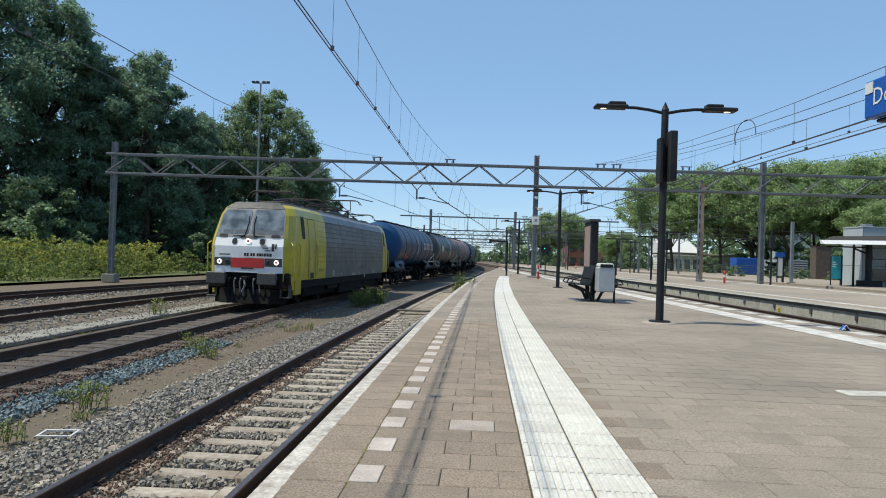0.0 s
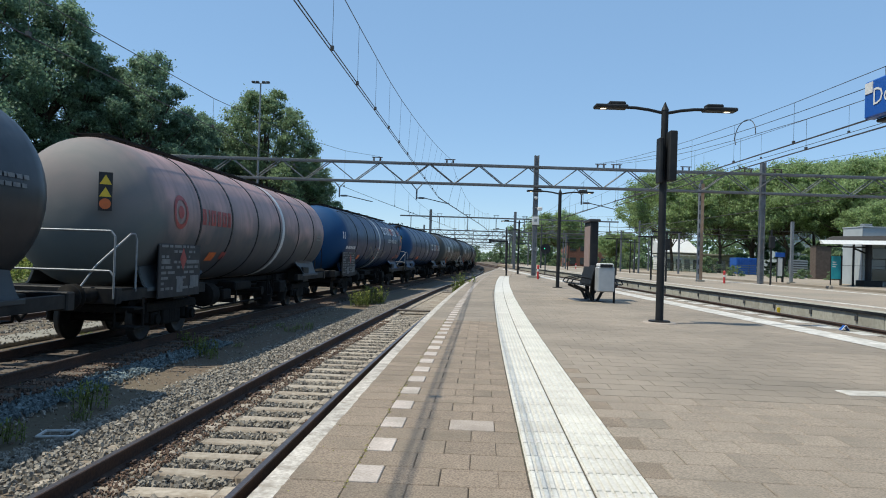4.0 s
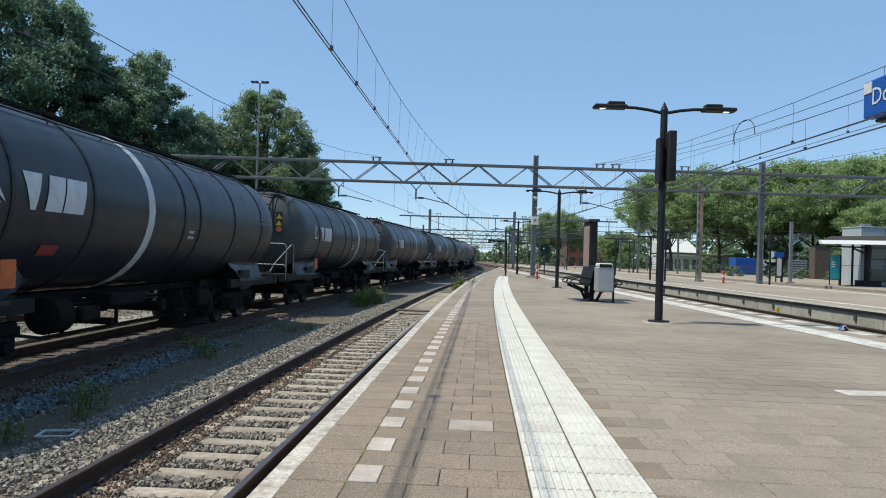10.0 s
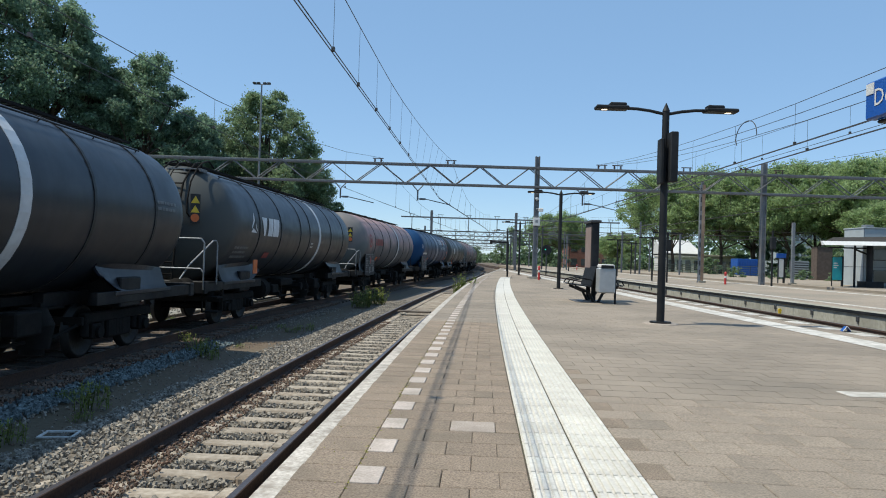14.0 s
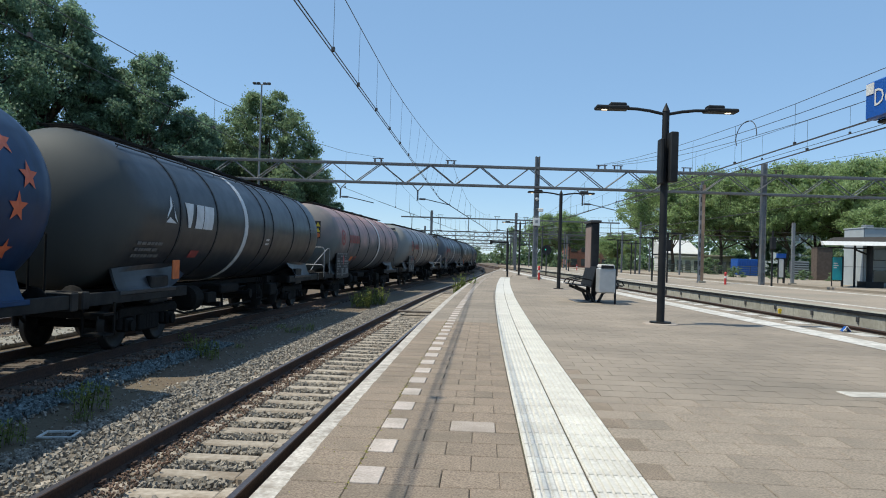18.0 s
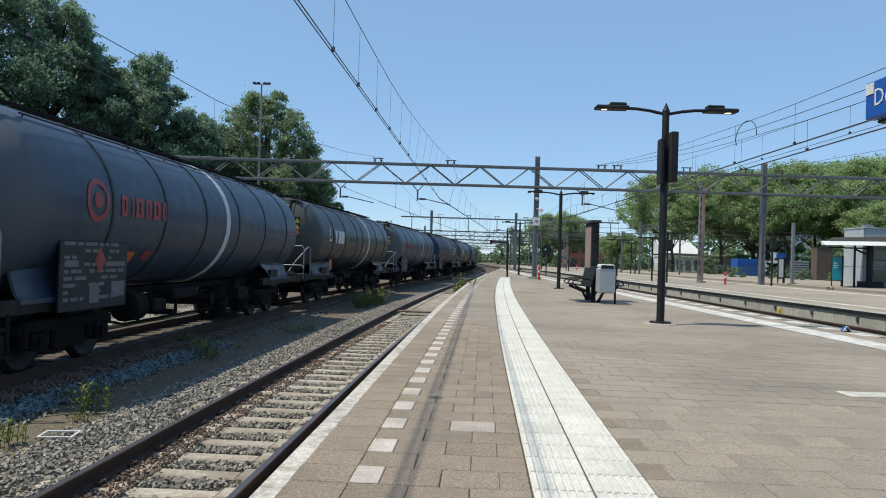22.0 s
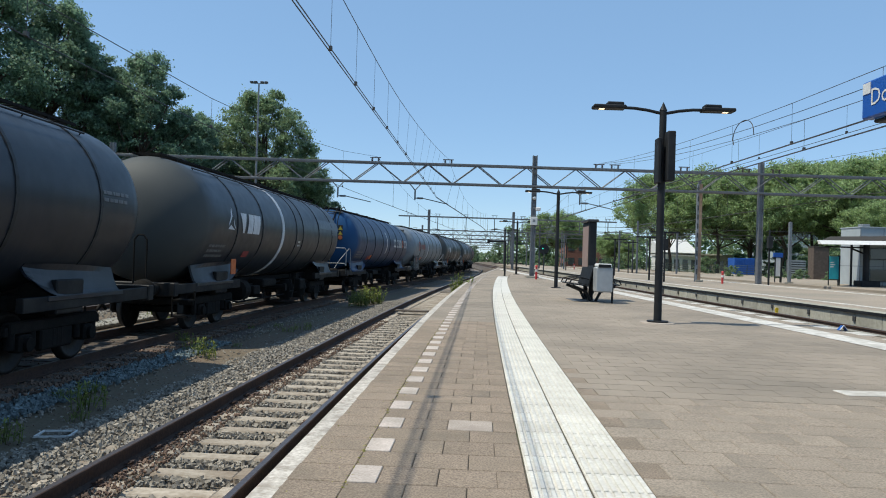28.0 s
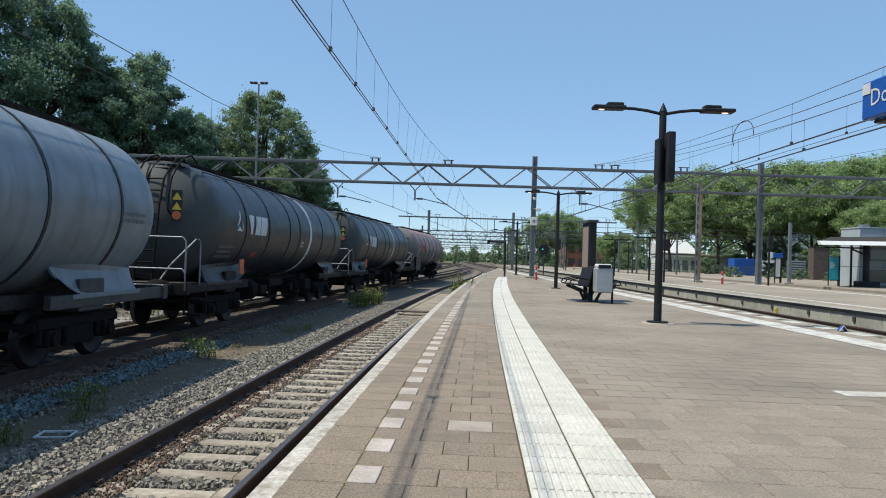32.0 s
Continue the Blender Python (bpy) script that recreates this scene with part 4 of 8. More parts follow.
def catwalk_shape():
    sh = Shape()
    z = ZC + R_TANK + 0.07
    y0, y1 = -L_TANK / 2 + 0.75, L_TANK / 2 - 0.9
    for x in (-0.32, 0.32):
        sh.box(x - 0.02, x + 0.02, y0, y1, z - 0.05, z)
    n = 64
    for i in range(n):
        y = y0 + (y1 - y0) * (i + 0.5) / n
        sh.box(-0.3, 0.3, y - 0.045, y + 0.045, z - 0.03, z - 0.005)
    for i in range(8):
        y = y0 + (y1 - y0) * (i + 0.5) / 8
        sh.box(-0.35, 0.35, y - 0.03, y + 0.03, z - 0.18, z - 0.05)
    return sh


def frame_shape():
    """The end frame that carries the tank over a bogie: sills, headstock, bolster and gusset plates."""
    sh = Shape()
    e = WAGON / 2 - 0.62
    sh.box(-1.32, 1.32, -e, -e + 0.22, 0.90, 1.20, 0.02)
    for x in (-0.55, 0.55):
        sh.box(x - 0.1, x + 0.1, -e, -3.8, 0.92, 1.16, 0.01)
    for x in (-1.22, 1.22):
        sh.box(x - 0.06, x + 0.06, -e + 0.2, -4.3, 0.94, 1.16, 0.01)
    sh.box(-1.25, 1.25, -6.0, -5.2, 0.86, 1.4, 0.02)
    return sh


def saddle_shape(s):
    """Flared skirt that carries the tank's belly on the end frame, cut away in a curve towards the middle."""
    sh = Shape()
    cols, v = 12, []
    for i in range(cols + 1):
        y = -7.25 + 2.75 * i / cols
        low = 1.12 + 0.30 * max(0.0, (i / cols - 0.62) / 0.38) ** 2
        top = 1.66 - 0.10 * (1 - i / cols) ** 2
        for k in range(6):
            t = k / 5
            z = low + (top - low) * t
            flare = 1.28 - 0.20 * t ** 0.6
            x = max(flare, math.sqrt(max(0.0, (R_TANK + 0.012) ** 2 - (z - ZC) ** 2)) if t > 0.75 else 0.0)
            v.append((s * x, y, z))
    n = len(v)
    v += [(x - s * 0.05, y, z) for x, y, z in v]
    f = []
    for i in range(cols):
        for k in range(5):
            q = (i * 6 + k, (i + 1) * 6 + k, (i + 1) * 6 + k + 1, i * 6 + k + 1)
            f += [q if s > 0 else q[::-1], tuple(n + w for w in (q[::-1] if s > 0 else q))]
    for k in range(5):
        f += [(k, k + 1, n + k + 1, n + k), (cols * 6 + k, n + cols * 6 + k, n + cols * 6 + k + 1, cols * 6 + k + 1)]
    sh.add(v, f, False)
    sh.box(*sorted((s * 1.22, s * 1.30)), -7.3, -4.9, 1.08, 1.16, 0.01)
    return sh


def rod_shape():
    """Brake rods and hangers slung low between the bogies."""
    sh = Shape()
    for x in (-0.95, 0.95):
        sh.pipe([(x, -4.4, 0.62), (x, -3.6, 0.48), (x, 3.6, 0.48), (x, 4.4, 0.62)], 0.028, 6)
        for y in (-3.0, -1.2, 1.8, 3.2):
            sh.box(x - 0.025, x + 0.025, y - 0.03, y + 0.03, 0.46, 1.05)
    sh.box(-1.0, 1.0, -1.5, -1.35, 0.5, 0.62, 0.01)
    sh.box(-1.0, 1.0, 1.7, 1.85, 0.5, 0.62, 0.01)
    return sh


def fittings():
    """Pipes, brake gear, discharge valve and tool boxes under the barrel: name and shape."""
    out = [("sill", Shape().box(x - 0.07, x + 0.07, -3.9, 3.9, 0.98, 1.12)) for x in (-0.4, 0.4)]
    out.append(("outlet", Shape().rod((0, 0, 0.62), (0, 0, 1.25), 0.16, 12)))
    cross = Shape().rod((-1.25, 0, 0.78), (1.25, 0, 0.78), 0.085, 10)
    for s in (-1, 1):
        cross.rod((s * 1.25, 0, 0.78), (s * 1.34, 0, 0.78), 0.13, 10)
    out.append(("discharge_pipe", cross))
    for s in (-1, 1):
        out.append(("tool_box", Shape().box(s * 1.15 - 0.12, s * 1.15 + 0.12, 2.1, 2.75, 0.62, 0.98, 0.03)))
        out.append(("brake_box", Shape().box(s * 1.1 - 0.08, s * 1.1 + 0.08, -2.8, -2.2, 0.66, 0.92, 0.03)))
    out.append(("air_reservoir", Shape().rod((0.85, -3.4, 0.80), (0.85, -2.95, 0.80), 0.30, 14).rod((0.85, -3.45, 0.80), (0.85, -3.4, 0.80), 0.2, 12, 0.3).rod((0.85, -2.95, 0.80), (0.85, -2.9, 0.80), 0.3, 12, 0.2)))
    out.append(("equipment_case", Shape().box(0.6, 1.10, -1.7, -0.3, 0.84, 1.08, 0.04)))
    for y in (1.45, 3.1):
        out.append(("drain_valve", Shape().rod((0.9, y, 0.98), (0.9, y, 0.72), 0.2, 12, 0.32).rod((0.9, y, 0.72), (0.9, y, 0.36), 0.32, 12, 0.26).rod((0.9, y, 0.36), (0.9, y, 0.27), 0.18, 10)))
    out.append(("brake_cylinder", Shape().rod((-0.6, -2.6, 0.85), (-0.6, -1.6, 0.85), 0.17, 12)))
    out.append(("air_pipe", Shape().rod((0.75, -4.2, 0.92), (0.75, 4.2, 0.92), 0.03, 6)))
    guard = Shape().pipe([(1.2, 0.9, 1.2), (1.2, 0.9, 0.6), (1.2, 1.5, 0.6), (1.2, 1.5, 1.2)], 0.02, 6)
    for y in (1.1, 1.3):
        guard.rod((1.2, y, 0.6), (1.2, y, 1.2), 0.016, 6)
    out.append(("valve_guard", guard))
    return [(n_, s_.mesh(n_)) for n_, s_ in out]


TANK_ME = Shape().lathe(tank_profile(), "y", 48)
TANK_ME.v = [(x, y, z + ZC) for x, y, z in TANK_ME.v]
LADDER_HOOPS, TOP_STEP = [ladder_hoop_shape(x).mesh("ladder_handrail") for x in (-0.14, 0.72)], top_step_shape().mesh("top_step")
LADDER, GUARDS, CATWALK = ladder_shape().mesh("ladder"), [rail_shape(s).mesh("guard_rail") for s in (-1, 1)], catwalk_shape().mesh("catwalk")
FRAME_F, FITTINGS = frame_shape().mesh("end_frame"), fittings()
FRAME_P = frame_shape().mesh("end_frame")
SADDLES, BRAKE_RODS = [saddle_shape(s).mesh("saddle") for s in (-1, 1)], rod_shape().mesh("brake_linkage")
DECK = Shape().box(-1.3, 1.3, -WAGON / 2 + 0.64, -WAGON / 2 + 1.3, 1.14, 1.19, 0.01).mesh("end_platform")
STEP_ME = Shape().box(-0.2, 0.2, -0.2, 0.2, 0.42, 0.46).box(-0.2, 0.2, -0.2, 0.2, 0.78, 0.82).box(-0.2, -0.17, -0.2, -0.15, 0.42, 1.0).box(0.17, 0.2, 0.15, 0.2, 0.42, 1.0).mesh("foot_step")
HATCH_ME = Shape().rod((0, 0, R_TANK - 0.05), (0, 0, R_TANK + 0.07), 0.26, 14).rod((0, 0, R_TANK + 0.06), (0, 0, R_TANK + 0.11), 0.3, 14).mesh("hatch")


def at_u(u):
    """Along the tank: 0 at its front, 1 near its rear, 15.8 m apart."""
    return -L_TANK / 2 + 15.8 * u


SHOULDER_RAIL = shoulder_rail_shape().mesh("shoulder_rail")


def tank_wagon(paint, label, ladder, rings, band, marks, frame_paint=None, shoulder=True):
    """One bogie tank wagon; marks(tank) adds its lettering and plates."""
    top = thing("tank_wagon", label, "tank wagon", "tank wagons of the freight train")
    me = TANK_ME.mesh("tank")
    tank = put("tank", me, paint, top)
    for u in rings:
        put("belt", RING_ME, RINGM, tank, at=pose(0, at_u(u), ZC))
    if band:
        put("white_band", BAND_ME, BANDW, tank, "white reflective band", pose(0, at_u(band), ZC))
    for y in (-2.4, 0.2, 2.2):
        put("hatch", HATCH_ME, FRAMEG, tank, at=pose(0, y, ZC))
    put("catwalk", CATWALK, GRIME, top)
    if shoulder:
        put("shoulder_rail", SHOULDER_RAIL, FRAMEG, top, "thin dark rail along the tank's shoulder")
    for turn in (0, 180):
        fr = put("end_frame", FRAME_F if not frame_paint else FRAME_P, [frame_paint or FRAMEG], top, at=pose(0, 0, 0, 0, 0, turn))
        for x in (-0.875, 0.875):
            put("buffer", BUFFER_ME, GRIME, fr, at=pose(x, -WAGON / 2, 1.06))
        for me_ in SADDLES:
            put("saddle", me_.copy(), paint, fr, "flared saddle skirt in the tank's paint")
        hook = Shape().box(-0.05, 0.05, -WAGON / 2 + 0.2, -WAGON / 2 + 0.7, 0.98, 1.1, 0.02).pipe([(0, -WAGON / 2 + 0.25, 1.0), (0.06, -WAGON / 2 + 0.05, 0.8), (0, -WAGON / 2 - 0.1, 0.62)], 0.035, 6)
        put("coupling", hook, GRIME, fr)
    for y in (-5.6, 5.6):
        bogie(top, y)
    put("brake_linkage", BRAKE_RODS, GRIME, top)
    for name, me_ in FITTINGS:
        put(name, me_, GRIME, top)
    for sx in (-1, 1):
        put("foot_step", STEP_ME, GRIME, top, at=pose(sx * 1.28, -WAGON / 2 + 1.2, 0))
    if ladder:
        if ladder < 3:
            put("ladder", LADDER, GRIME, top, "steel access ladder over the tank's end")
            for me_ in LADDER_HOOPS:
                put("ladder_handrail", me_, GRIME, top)
            put("top_step", TOP_STEP, GALVD, top, "small steel grating at the ladder's head")
        for me_ in GUARDS:
            put("guard_rail", me_, GALV, top, "grey tubular guard rail")
        put("end_platform", DECK, GRIME, top)
    else:
        loop = Shape().pipe([(0.45, -WAGON / 2 + 0.5, 1.1), (0.45, -WAGON / 2 + 0.5, 2.12), (0.53, -WAGON / 2 + 0.5, 2.22), (0.65, -WAGON / 2 + 0.5, 2.22), (0.73, -WAGON / 2 + 0.5, 2.12), (0.73, -WAGON / 2 + 0.5, 1.1)], 0.02, 6)
        put("handrail", loop, GRIME, top)
    marks(top, tank)
    return top


def plate(parent, name, y0, y1, z0, z1, material, label="", lift=0.012):
    return put(name, skin(Shape(), y0, y1, z0, z1, lift), material, parent, label)


def fine_print(parent, y0, z0, rows, material=FADED, w=1.0, h=0.06):
    """Unreadable small print as short bars."""
    sh = Shape()
    rng = random.Random(int(y0 * 100 + z0 * 10))
    for i in range(rows):
        y = y0
        while y < y0 + w * 0.85:
            step = w * rng.uniform(0.08, 0.24)
            skin(sh, y, y + step * 0.8, z0 - i * h * 2, z0 - i * h * 2 + h, 0.016, seg=1)
            y += step
    tagged(put("small_print", sh, material, parent), kind="stuff")


def warn_signs(tank):
    """Small warning signs on a dark board standing off the front dome."""
    y, turn = -L_TANK / 2 - 0.03, 30
    sh = Shape()
    sh.m = pose(0.84, y, 2.9, 0, 0, turn)
    sh.box(-0.12, 0.12, 0.0, 0.02, -0.30, 0.42, 0.005)
    board_ = put("sign_board", sh, PANEL, tank, "dark board with warning signs")
    for z in (0.27, 0.04):
        sh = Shape()
        sh.m = pose(0.84, y, 2.9 + z, 0, 0, turn)
        sh.add([(-0.105, -0.008, -0.08), (0.105, -0.008, -0.08), (0.0, -0.008, 0.1), (-0.105, 0.004, -0.08), (0.105, 0.004, -0.08), (0.0, 0.004, 0.1)], [(0, 1, 2), (5, 4, 3), (0, 3, 4, 1), (1, 4, 5, 2), (2, 5, 3, 0)])
        put("warning_sign", sh, YELLOW, board_, "yellow warning triangle")
    sh = Shape()
    sh.m = pose(0.84, y, 2.9 - 0.17, 0, 0, turn)
    sh.lathe([(-0.012, 0.0), (-0.012, 0.1), (0.004, 0.1)], "y", 16, False)
    put("round_sign", sh, ORANGE, board_, "round orange sign")


def data_panel(tank, y0=-6.35, y1=-4.2):
    """Dark data board standing off the tank's flank."""
    sh = Shape().box(1.36, 1.40, y0, y1, 0.92, 2.02, 0.01)
    pn = put("data_panel", sh, PANEL, tank, "dark data panel with white lettering")
    bars = Shape()
    rng = random.Random(4)
    for i in range(9):
        z = 1.08 + i * 0.11
        y = y0 + 0.1
        while y < y1 - 0.3:
            s = rng.uniform(0.08, 0.36)
            if rng.random() < 0.62:
                bars.box(1.40, 1.404, y, y + s, z, z + 0.055)
            y += s + 0.07
    tagged(put("data_print", bars, FADED, pn), kind="stuff")
    dm = Shape().add([(1.409, y1 - 0.95 + a, 1.72 + b) for a, b in ((-0.17, 0), (0, -0.24), (0.17, 0), (0, 0.24))], [(0, 1, 2, 3)])
    put("hazard_diamond", dm, LOGOR, pn, "red hazard diamond")
    for a, b, c, d in ((y1 - 0.55, y1 - 0.1, 1.1, 1.36), (y0 + 0.85, y0 + 1.15, 1.02, 1.34), (y1 - 0.75, y1 - 0.1, 1.62, 1.70), (y0 + 0.12, y0 + 0.5, 1.62, 1.72)):
        put("data_field", Shape().box(1.402, 1.408, a, b, c, d), FADED, pn)


def mark_triangles(sh, y, z, s):
    """A mark of three blades that form a triangle."""
    pts = [(math.cos(radians(a)), math.sin(radians(a))) for a in (90, 210, 330)]
    for i in range(3):
        (a, b), (c, d) = pts[i], pts[(i + 1) % 3]
        mid = ((a + c) / 2, (b + d) / 2)
        q = [(a * 0.98, b * 0.98), (a + (c - a) * 0.86, b + (d - b) * 0.86), (mid[0] * 0.55 + c * 0.12, mid[1] * 0.55 + d * 0.12), (a * 0.38, b * 0.38)]
        sh.add([(0, y + u * s * 0.55, z + w * s * 0.62) for u, w in q], [(0, 1, 2, 3)])


def marks_dark(plates=True, scrawl=False, pale=False, shift=0.0, small=0.555):
    def add(top, tank):
        sh = Shape()
        mark_triangles(sh, at_u(0.157 + shift), 2.67, 0.62)
        put("blade_mark", wrap(sh), LOGOW, tank, "white three-bladed mark")
        for i, (a, w) in enumerate(((0.20, 0.46), (0.72, 0.42), (1.18, 0.56))):
            y = at_u(0.186 + shift) + a
            sh = Shape()
            for k in range(6):
                z0, z1 = 2.42 + k * 0.088, 2.508 + k * 0.088
                s0, s1 = (0.17 * (1 - k / 6), 0.17 * (1 - (k + 1) / 6)) if i == 0 else (0.02 * k, 0.02 * (k + 1))
                e0, e1 = (s0, s1) if i == 0 else (-s0, -s1)
                sh.quad((0, y + s0, z0), (0, y + w - e0, z0), (0, y + w - e1, z1), (0, y + s1, z1))
            put("letter_block", wrap(sh), LOGOW, tank)
        fine_print(tank, at_u(0.078), 2.10, 3, w=1.1)
        fine_print(tank, at_u(0.9), 2.9, 2, w=1.0)
        fine_print(tank, at_u(small), 2.36, 2, LOGOW, 0.32, 0.06)
        if pale:
            plate(tank, "pale_patch", at_u(0.765), at_u(0.985), 2.98, 3.32, PALE, "pale rectangular patch")
        if plates:
            sh = Shape().box(1.30, 1.33, -5.18, -4.84, 1.32, 1.72, 0.01)
            put("hazard_plate", sh, ORANGE, top, "orange hazard plate")
        put("flank_sign", skin(Shape(), at_u(0.243), at_u(0.273), 1.86, 2.02, 0.012), LOGOR, tank, "small red sign")
        if ladder_of(top):
            warn_signs(tank)
        if scrawl:
            graffiti(tank, FADED, at_u(0.3), 4.0, 2.2)
    return add


def ladder_of(top):
    return any(o.name.startswith("ladder") for o in top.children)


def graffiti(tank, material, y0, width, z, seed=3, patches=True, tall=1.0):
    """Looping sprayed line over colour patches, of no letters."""
    rng = random.Random(seed)
    for k in range(int(width / 0.9) if patches else 0):
        sh = Shape()
        y, w, h = y0 + 0.9 * k + 0.2, rng.uniform(0.45, 0.8), rng.uniform(0.35, 0.6)
        sk = rng.uniform(0.0, 0.25)
        sh.add([(0, y, z - h / 2), (0, y + w * 0.7, z - h / 2 - 0.1), (0, y + w + sk, z + h * 0.4), (0, y + w * 0.4 + sk, z + h / 2)], [(0, 1, 2, 3)])
        put("sprayed_patch", wrap(sh, 0.009), (PALE, GREENP, LOGOR, FADED)[k % 4], tank)
    sh = Shape()
    pts = [(y0 + width * i / 60 + 0.22 * math.sin(i * 1.7), z + 0.42 * tall * math.sin(i * 0.95 + seed) * (0.6 + 0.4 * math.sin(i * 0.31)) + 0.1 * math.sin(i * 2.3)) for i in range(61)]
    for (a, b), (c, d) in zip(pts, pts[1:]):
        n = Vector((d - b, a - c)).normalized() * (0.04 if patches else 0.026)
        sh.quad((0, a - n.x, b - n.y), (0, c - n.x, d - n.y), (0, c + n.x, d + n.y), (0, a + n.x, b + n.y))
    put("sprayed_line", wrap(sh, 0.013), FADED if seed == 3 else material, tank, "sprayed scrawl")


def block_letters(tank, y0, z0, h, widths, material, gap=0.12, ring=None):
    """Lettering as plain open blocks, one of them an orange ring."""
    y = y0
    for i, w in enumerate(widths):
        sh = Shape()
        if i == ring:
            rg = Shape()
            n = 18
            for k in range(n):
                a, b = 2 * math.pi * k / n, 2 * math.pi * (k + 1) / n
                rg.quad(*[(0, y + w / 2 + r * w / 2 * math.cos(t), z0 + h / 2 + r * h / 2 * math.sin(t)) for r, t in ((0.5, a), (1, a), (1, b), (0.5, b))])
            put("ring_mark", wrap(rg, 0.011), LOGOO, tank, "orange ring in the lettering")
        else:
            b = min(0.13, w * 0.3)
            strips = [(0.04, b + 0.04, 0.0, 1.0), (w * 0.92 - b, w * 0.92, 0.0, 1.0), (b + 0.04, w * 0.92 - b, 0.78, 1.0), (b + 0.04, w * 0.92 - b, 0.0, 0.22)]
            for a, c, f0, f1 in strips[(i % 2):] if i % 3 == 1 else strips:
                for k in range(3):
                    a0, a1 = z0 + h * (f0 + (f1 - f0) * k / 3), z0 + h * (f0 + (f1 - f0) * (k + 1) / 3)
                    sh.quad((0, y + a, a0), (0, y + c, a0), (0, y + c, a1), (0, y + a, a1))
            put("letter_block", wrap(sh), material, tank)
        y += w + gap


def star(sh, y, z, r):
    v = [(0, y, z)]
    for k in range(10):
        a = math.pi / 2 + k * math.pi / 5
        q = r if k % 2 == 0 else r * 0.42
        v.append((0, y + q * math.cos(a), z + q * math.sin(a)))
    sh.add(v, [(0, 1 + k, 1 + (k + 1) % 10) for k in range(10)])


def marks_blue(top, tank, plates=True):
    block_letters(tank, at_u(0.662), 2.46, 0.48, (0.80, 0.52, 0.50, 0.50, 0.56, 0.48, 0.50), LOGOW, 0.15, 4)
    at = at_u(0.525 if plates else 0.503)
    for z0, z1 in ((2.02, 2.66), (2.69, 3.30)):
        sh = Shape()
        for k in range(6):
            a, b = z0 + (z1 - z0) * k / 6, z0 + (z1 - z0) * (k + 1) / 6
            ca, cb = (0.16 * ((2.67 - z) / 0.65) ** 2 for z in (a, b))
            wa, wb = (0.20 - 0.07 * abs((2.67 - z) / 0.65) for z in (a, b))
            sh.quad((0, at - ca, a), (0, at - ca + wa, a), (0, at - cb + wb, b), (0, at - cb, b))
        put("white_sickle", wrap(sh), LOGOW, tank, "white upright curved mark")
    fine_print(tank, at_u(0.075), 2.12, 3, w=1.5)
    if ladder_of(top):
        warn_signs(tank)
    if plates:
        plate(tank, "hazard_plate", at_u(0.250), at_u(0.274), 1.76, 1.98, LOGOR)
        plate(tank, "hazard_plate", at_u(0.282), at_u(0.311), 1.80, 2.0, ORANGE)


def marks_first(top, tank):
    marks_blue(top, tank, False)
    graffiti(tank, FADED, at_u(0.07), 1.5, 2.0, 5, False, 0.55)
    graffiti(tank, LOGOR, at_u(0.185), 0.9, 1.93, 6, False, 0.35)
    plate(tank, "hazard_plate", at_u(0.250), at_u(0.282), 1.82, 2.02, ORANGE)


def marks_stars(scrawl):
    def add(top, tank):
        block_letters(tank, at_u(0.612), 3.12, 0.5, (0.66, 0.46, 0.45, 0.45, 0.50, 0.45, 0.46), LOGOW, 0.1, 4)
        t = words("euro tank car", 0.46, "euro_tank_car")
        t.v = [(x, y * 1.12 + at_u(0.672), z + 2.66) for x, y, z in t.v]
        put("lettering_line", wrap(t), LOGOW, tank, "white words on the flank")
        for y, z, r in ((0.925, 3.35, 0.22), (0.95, 2.9, 0.22), (0.935, 2.45, 0.22), (0.90, 1.9, 0.22), (0.935, 1.83, 0.18), (0.86, 1.75, 0.16)):
            sh = Shape()
            star(sh, at_u(y), z, r)
            put("star", wrap(sh), LOGOO, tank, "orange star")
        data_panel(tank, -7.6, -5.2)
        plate(tank, "hazard_plate", at_u(0.236), at_u(0.264), 1.78, 2.0, ORANGE)
        fine_print(tank, at_u(0.055), 2.26, 1, LOGOW, 2.0, 0.13)
        block_letters(tank, at_u(0.0) + 0.1, 2.62, 0.3, (0.22, 0.22), LOGOW, 0.08, 5)
        if scrawl:
            graffiti(tank, FADED, at_u(0.36), 4.6, 2.0, 1)
    return add


